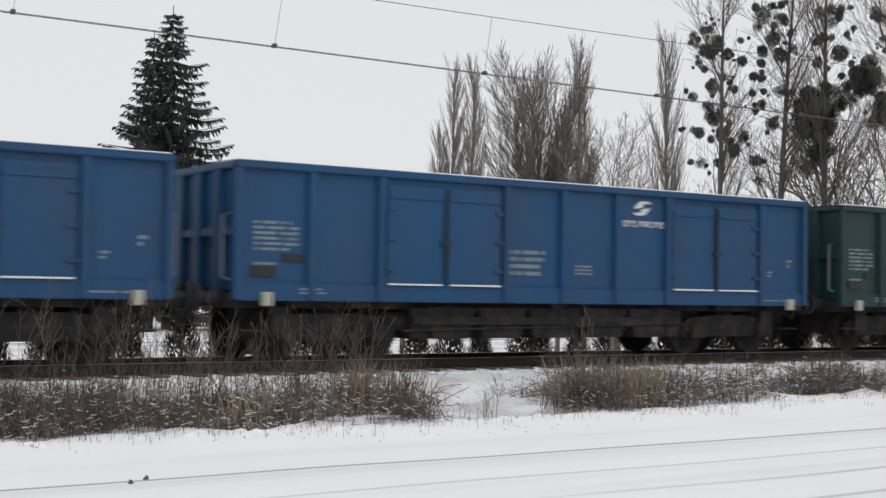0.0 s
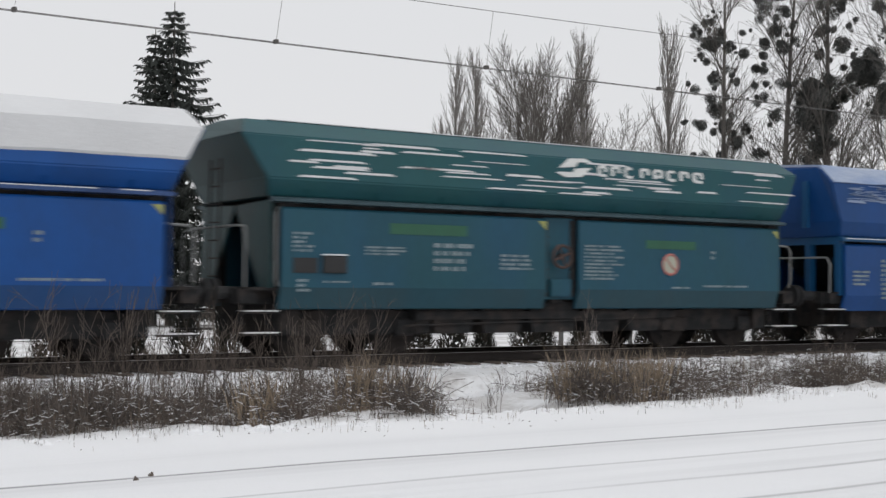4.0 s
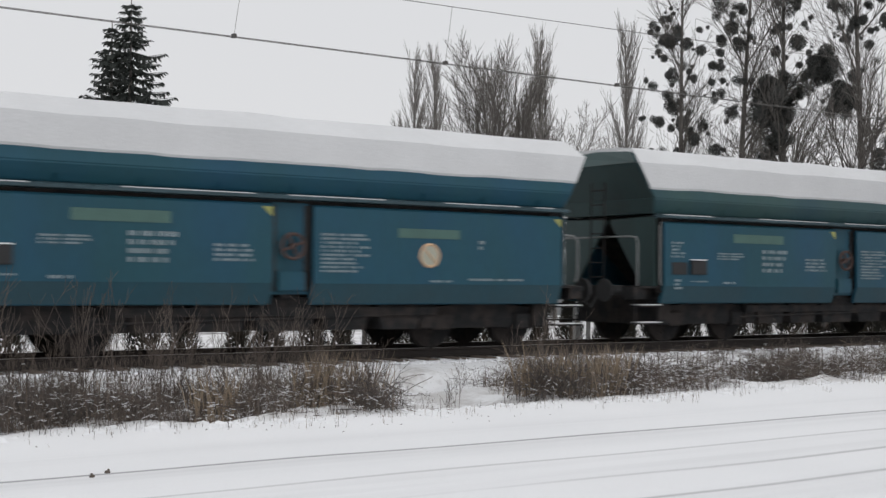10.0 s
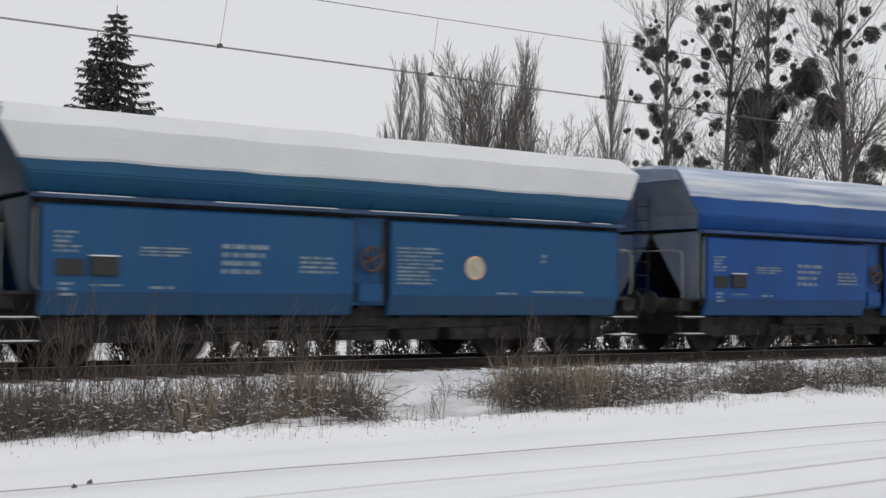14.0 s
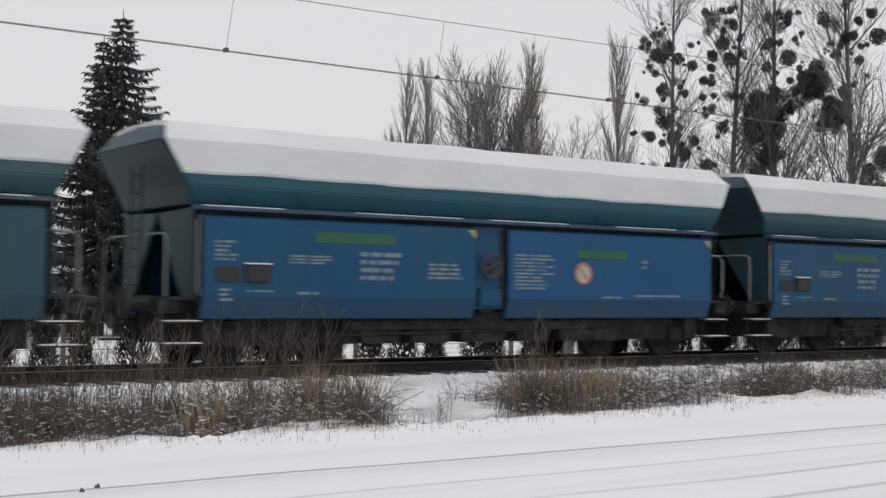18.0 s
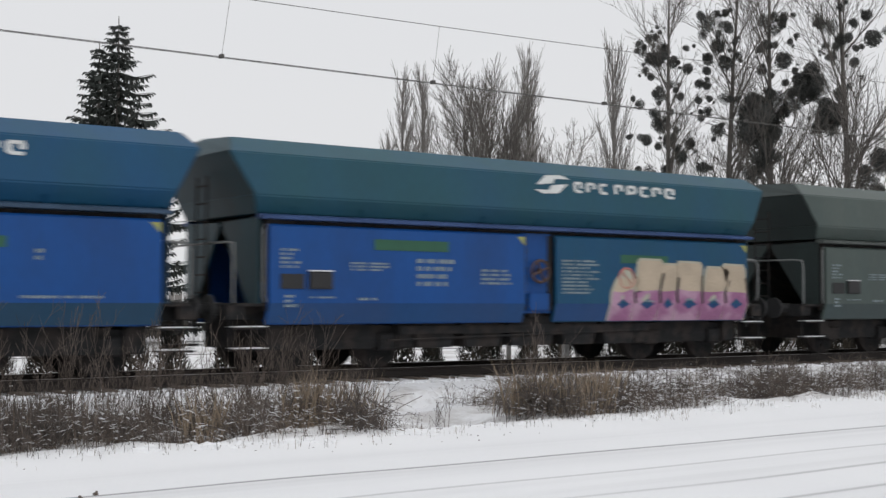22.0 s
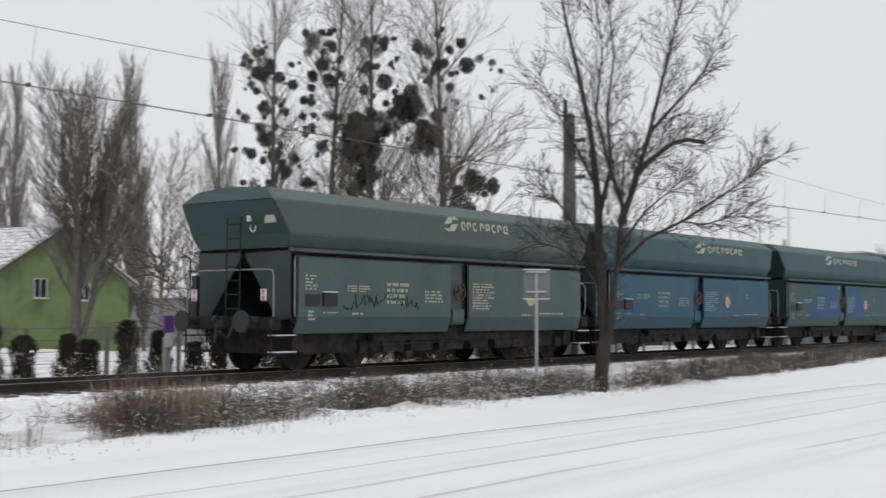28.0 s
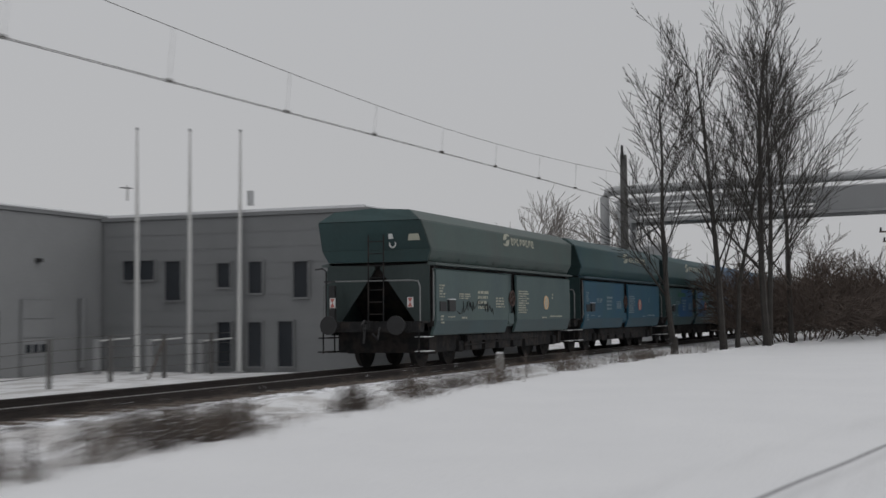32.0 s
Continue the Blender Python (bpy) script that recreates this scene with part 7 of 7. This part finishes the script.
def grass():
    rnd = random.Random(12)
    brown = material("brown_grass", (0.125, 0.102, 0.086), 0.9, 0, 0.3, 2, 20, 0)
    dark = material("dark_dead_stems", (0.072, 0.061, 0.055), 0.9, 0, 0.3, 2, 20, 0)
    pale = material("pale_reed", (0.25, 0.195, 0.14), 0.9, 0, 0.25, 2, 20, 0)
    mats = (STRAW, brown, dark, pale)
    heaps, white = [Shape() for _ in mats], Shape()
    n = tries = 0
    while n < 640 and tries < 40000:
        tries += 1
        x = rnd.uniform(-1.5, 36) if rnd.random() < 0.62 else rnd.uniform(34, 76)
        y = rnd.uniform(edge_y(x) + 0.1, -2.5)
        d = grass_density(x, y)
        if rnd.random() > d:
            continue
        n += 1
        far = x > 33
        size = rnd.uniform(0.16, 0.52) * (0.8 + 0.35 * min(1.2, max(0, d - 0.3)))
        tone = rnd.random()
        for i in range(rnd.randint(32, 50) if not far else rnd.randint(20, 34)):
            a, q = rnd.uniform(0, 6.283), rnd.gauss(0, 0.45)
            b = rnd.uniform(0, 6.283)
            h = size * rnd.uniform(0.2, 0.9)
            reach = h * rnd.uniform(0.9, 3.0)
            if rnd.random() < 0.3:
                h, reach = h * 1.5, h * rnd.uniform(0.1, 0.8)
            px, py = x + q * size * 1.5 * math.cos(b), y + q * size * 1.1 * math.sin(b)
            if py < edge_y(px) - 0.1:
                continue
            u = rnd.random() * 0.55 + tone * 0.45
            s = heaps[0 if u < 0.18 else (1 if u < 0.50 else (2 if u < 0.92 else 3))]
            strand(s, px, py, ground_z(px, py), h, a, reach, rnd.uniform(0.0018, 0.0042) * (1.5 if far else 1), rnd.uniform(-0.3, 1.1))
    # single stalks between the tussocks
    for i in range(24000):
        x = rnd.uniform(-1.5, 34) if rnd.random() < 0.75 else rnd.uniform(34, 76)
        y = rnd.uniform(edge_y(x) - 0.25, -2.3)
        if rnd.random() > 0.3 + 0.7 * grass_density(x, y):
            continue
        h = rnd.uniform(0.03, 0.26)
        strand(heaps[rnd.choice((0, 1, 1, 2, 2))], x, y, ground_z(x, y), h, rnd.uniform(0, 6.283), h * rnd.uniform(0.3, 3.5), 0.0026, rnd.uniform(-0.3, 0.6))
    # short blades through the snow at the road's edge, in loose groups
    for i in range(260):
        x = rnd.uniform(0, 32)
        y = edge_y(x) - abs(rnd.gauss(0, 0.28))
        for k in range(rnd.randint(2, 6)):
            px, py, h = x + rnd.gauss(0, 0.07), y + rnd.gauss(0, 0.05), rnd.uniform(0.025, 0.10)
            strand(heaps[rnd.choice((0, 1, 2, 3))], px, py, ground_z(px, py), h, rnd.uniform(0, 6.283), h * rnd.uniform(0.2, 0.9), 0.0026, rnd.uniform(-0.3, 0.3))
    # fallen stems lying across one another, some with snow on them
    for i in range(60000):
        x = rnd.uniform(-1.5, 34) if rnd.random() < 0.75 else rnd.uniform(34, 74)
        y = rnd.uniform(edge_y(x) + 0.05, -2.4)
        if rnd.random() > 0.15 + grass_density(x, y):
            continue
        a, ln, z = rnd.uniform(0, 6.283), rnd.uniform(0.12, 0.5) * (0.6 if x > 33 else 1), ground_z(x, y) + abs(rnd.gauss(0, 0.13))
        up, w = rnd.gauss(0, 0.12), rnd.uniform(0.002, 0.0045)
        k = rnd.random()
        if k < 0.7:
            ln, up, w, z = rnd.uniform(0.025, 0.09), up * 0.15, w * 0.9, z + abs(rnd.gauss(0, 0.10))
        qx, qy, qz = x + ln * math.cos(a), y + ln * math.sin(a), z + up
        if qy < edge_y(qx) - 0.05:
            continue
        mx, my, mz = (x + qx) / 2, (y + qy) / 2, (z + qz) / 2 + rnd.uniform(-0.1, 0.1) * ln
        s = white if k < 0.7 else heaps[rnd.choice((0, 1, 1, 2))]
        s.face((x, y, z - w), (mx, my, mz - w), (mx, my, mz + w), (x, y, z + w))
        s.face((mx, my, mz - w), (qx, qy, qz - w), (qx, qy, qz + w), (mx, my, mz + w))
    for s, m in zip(heaps + [white], mats + (SNOW,)):
        ob = new("dry_grass", s.mesh("dry_grass", m))
        tagged(ob, "dead tangled grass poking through thin snow", "grass", kind="stuff")
    lumps = Shape()
    for i in range(9000):
        x = rnd.uniform(-1.5, 34) if rnd.random() < 0.7 else rnd.uniform(34, 70)
        y = rnd.uniform(edge_y(x) + 0.5, -2.5)
        if grass_density(x, y) < 0.15:
            continue
        z, r = ground_z(x, y) + max(0, rnd.uniform(-0.1, 0.16)), rnd.uniform(0.009, 0.030)
        c = [(x + r * rnd.uniform(0.7, 1.6) * math.cos(a), y + r * math.sin(a), z) for a in (0, 1.05, 2.1, 3.15, 4.2, 5.25)]
        top = (x + r * 0.3, y, z + r * rnd.uniform(0.3, 0.6))
        for k in range(6):
            lumps.face(c[k], c[(k + 1) % 6], top)
    for i in range(1500):
        x = rnd.uniform(-1.5, 30)
        y = edge_y(x) + rnd.gauss(-0.08, 0.16)
        z, r = ground_z(x, y) - 0.01, min(0.10, 0.018 + abs(rnd.gauss(0, 0.026)))
        c = [(x + r * rnd.uniform(0.7, 1.7) * math.cos(a), y + r * rnd.uniform(0.7, 1.3) * math.sin(a), z) for a in (0, 1.05, 2.1, 3.15, 4.2, 5.25)]
        mid = [(x + 0.7 * (px - x), y + 0.7 * (py - y), z + r * rnd.uniform(0.35, 0.6)) for px, py, pz in c]
        top = (x + r * 0.2, y, z + r * rnd.uniform(0.6, 0.9))
        for k in range(6):
            lumps.face(c[k], c[(k + 1) % 6], mid[(k + 1) % 6], mid[k])
            lumps.face(mid[k], mid[(k + 1) % 6], top)
    ob = new("snow_lumps", lumps.mesh("snow_lumps", SNOW, smooth=True))
    tagged(ob, "small lumps of snow caught in dead grass", "snow", kind="stuff")
    # low leafless brambles
    kinds = []
    for k in range(5):
        r, s = random.Random(900 + k), Shape()
        for j in range(16):
            a = r.uniform(0, 6.283)
            branch(s, r, (r.gauss(0, 0.1), r.gauss(0, 0.1), -0.04), (math.cos(a) * r.uniform(0.2, 1.4), math.sin(a) * r.uniform(0.2, 1.4), 1), r.uniform(0.35, 0.75), 0.006, 0,
                   dict(bend=0.22, lift=-0.05, thin=0.0028, levels=2, count=(6, 4), start=(0.1, 0.1), angle=((25, 60), (25, 60)), ratio=((0.35, 0.6), (0.35, 0.6)), taper=(0.3, 0.3)))
        kinds.append(s.mesh("bramble", dark if k % 2 else brown))
    n = 0
    while n < 230:
        x = rnd.uniform(-1, 34) if n < 160 else rnd.uniform(34, 74)
        y = rnd.uniform(edge_y(x) + 0.4, -2.9)
        if rnd.random() > grass_density(x, y) - 0.1:
            continue
        ob = new("bramble", kinds[n % 5])
        k = rnd.uniform(0.55, 1.0)
        ob.matrix_basis = Matrix.LocRotScale((x, y, ground_z(x, y)), Euler((0, 0, rnd.uniform(0, 6.28))), (k, k, k * 0.9))
        tagged(ob, "low tangled leafless bramble in thin snow", "shrub", "brambles on the verge")
        n += 1

    # stiff tall weeds
    def weed(x, y, h, stems, spread, mat, seed, label):
        r = random.Random(seed)
        s = Shape()
        for k in range(stems):
            a, l = r.uniform(0, 6.28), r.uniform(0.0, spread)
            d = Vector((l * math.cos(a), l * math.sin(a), 1)).normalized()
            hh = h * r.uniform(0.55, 1.0)
            b = Vector((r.gauss(0, 0.09), r.gauss(0, 0.07), -0.05))
            branch(s, r, b, d, hh, r.uniform(0.0045, 0.0075) if h > 1 else 0.004, 0, dict(bend=0.09, lift=0.05, thin=0.0021, levels=2, count=(r.randint(4, 8), 2), start=(0.22, 0.3), angle=((16, 36), (16, 36)), ratio=((0.25, 0.5), (0.3, 0.5)), taper=(0.4, 0.3)))
        ob = new("dry_weed", s.mesh("dry_weed", mat))
        ob.matrix_basis = Matrix.Translation((x, y, ground_z(x, y)))
        tagged(ob, label, "weed", "dry weeds on the verge")

    spots = [(3.1, -4.6, 1.25), (3.7, -5.2, 1.45), (4.3, -5.0, 1.5), (4.7, -4.4, 1.3), (5.1, -5.3, 1.55), (5.6, -4.8, 1.45), (6.0, -5.5, 1.5), (6.5, -5.0, 1.25), (7.2, -4.7, 1.3), (7.9, -4.4, 1.45),
             (8.3, -4.7, 1.35), (8.6, -4.3, 1.2), (2.2, -4.9, 1.2), (1.3, -4.8, 1.3), (9.2, -4.9, 0.7), (10.3, -5.1, 0.7), (11.3, -5.3, 1.25), (11.7, -5.5, 1.15), (12.0, -5.1, 1.1), (12.5, -5.4, 0.8),
             (13.4, -4.7, 0.7), (14.5, -5.0, 0.6), (16.0, -4.9, 0.65), (17.8, -4.4, 0.9), (18.2, -4.6, 0.8), (19.5, -4.5, 0.7), (21.0, -4.2, 0.6), (0.2, -4.9, 1.2), (33.5, -4.2, 0.7), (36.0, -4.5, 0.6),
             (40.0, -4.0, 0.7), (44.0, -4.2, 0.7), (48.0, -4.0, 0.7), (52.0, -4.1, 0.7), (55.0, -3.8, 0.7), (61.0, -3.9, 0.7), (65.0, -3.9, 0.7)]
    spots += [(rnd.uniform(0.4, 9.3), rnd.uniform(-6.2, -4.2), rnd.uniform(0.8, 1.3)) for i in range(9)]
    for i, (x, y, h) in enumerate(spots):
        weed(x, y, h, 7 if h > 1 else 5, 0.42, STEM, 500 + i, "tall dry branching weed stems in thin snow" if h > 1 else "low dry weed stems in thin snow")
    for i, (x, y) in enumerate(((11.3, -6.3), (11.8, -6.4), (12.2, -6.2), (11.0, -6.0), (7.6, -6.0), (8.1, -5.8), (8.6, -5.6), (6.3, -6.1))):
        s, r = Shape(), random.Random(700 + i)
        for k in range(70):
            a = r.uniform(0, 6.28)
            b = Vector((r.gauss(0, 0.16), r.gauss(0, 0.12), -0.03))
            hh = r.uniform(0.35, 0.85)
            tip = b + Vector((0.22 * math.cos(a) * hh, 0.22 * math.sin(a) * hh, hh))
            w = Vector((0.007, 0, 0)) if k % 2 else Vector((0, 0.007, 0))
            s.face(b - w, b + w, b.lerp(tip, 0.6) + w, b.lerp(tip, 0.6) - w)
            s.face(b.lerp(tip, 0.6) - w, b.lerp(tip, 0.6) + w, tip + Vector((0.05 * math.cos(a), 0.05 * math.sin(a), -0.03)))
        ob = new("reed_tuft", s.mesh("reed_tuft", pale))
        ob.matrix_basis = Matrix.Translation((x, y, ground_z(x, y)))
        tagged(ob, "pale straw-coloured reed tuft at the road edge", "reed", "reed tufts")


grass()


def far_woods():
    """A thin belt of distant leafless wood that closes the horizon."""
    rnd, s = random.Random(15), Shape()
    for i in range(2600):
        a = rnd.uniform(-0.5, 2.3)
        d = rnd.uniform(230, 300)
        x, y = d * math.cos(a) + 30, d * math.sin(a)
        if abs(y) < 14:
            continue
        h = rnd.uniform(4, 8.5) * (0.8 + 0.4 * noise.noise(Vector((x * 0.03, y * 0.03, 0))))
        l = rnd.uniform(-0.8, 0.8)
        w = rnd.uniform(0.12, 0.4)
        s.face((x - w, y, -2), (x + w, y, -2), (x + l, y, h))
        s.face((x + w, y - w, -2), (x - w, y + w, -2), (x - l * 1.6, y, h * 0.8))
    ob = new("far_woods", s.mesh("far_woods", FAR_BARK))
    tagged(ob, "distant belt of leafless winter woods", "woods", kind="stuff")


far_woods()


# ---------------------------------------------------------------- what moves
def rolled(t):
    """Metres that the train has rolled at t seconds."""
    late = ((28.5, 287.1), (29, 291.95), (29.5, 296.5), (30, 300.97), (30.5, 305.4), (31, 309.7), (31.5, 316.8), (32, 324.67))
    for a, s in late:
        if abs(t - a) < 0.01:
            return s
    return 282.21 + 10.27 * (t - 28)


def travelled(t):
    """The same for any time, straight between the keyed times."""
    if t <= 28:
        return rolled(t)
    a = min(28 + 0.5 * int((t - 28) * 2 + 1e-6), 31.5)
    k = (t - a) / 0.5
    return rolled(a) * (1 - k) + rolled(a + 0.5) * k


def motions():
    times = [0, 2, 4, 6, 8, 10, 12, 14, 16, 18, 20, 22, 24, 26, 27, 28, 28.5, 29, 29.5, 30, 30.5, 31, 31.5, 32]
    for w, off in TRAIN:
        walk(w, [(t, pose(off + rolled(t), 0, 0)) for t in times])
    rolling = [(i / 15, travelled(i / 15)) for i in range(481)]
    for wheel, ax in WHEELS:
        walk(wheel, [(t, pose(ax, 0, 0.462, 0, math.degrees(s / 0.462), 0)) for t, s in rolling])


motions()
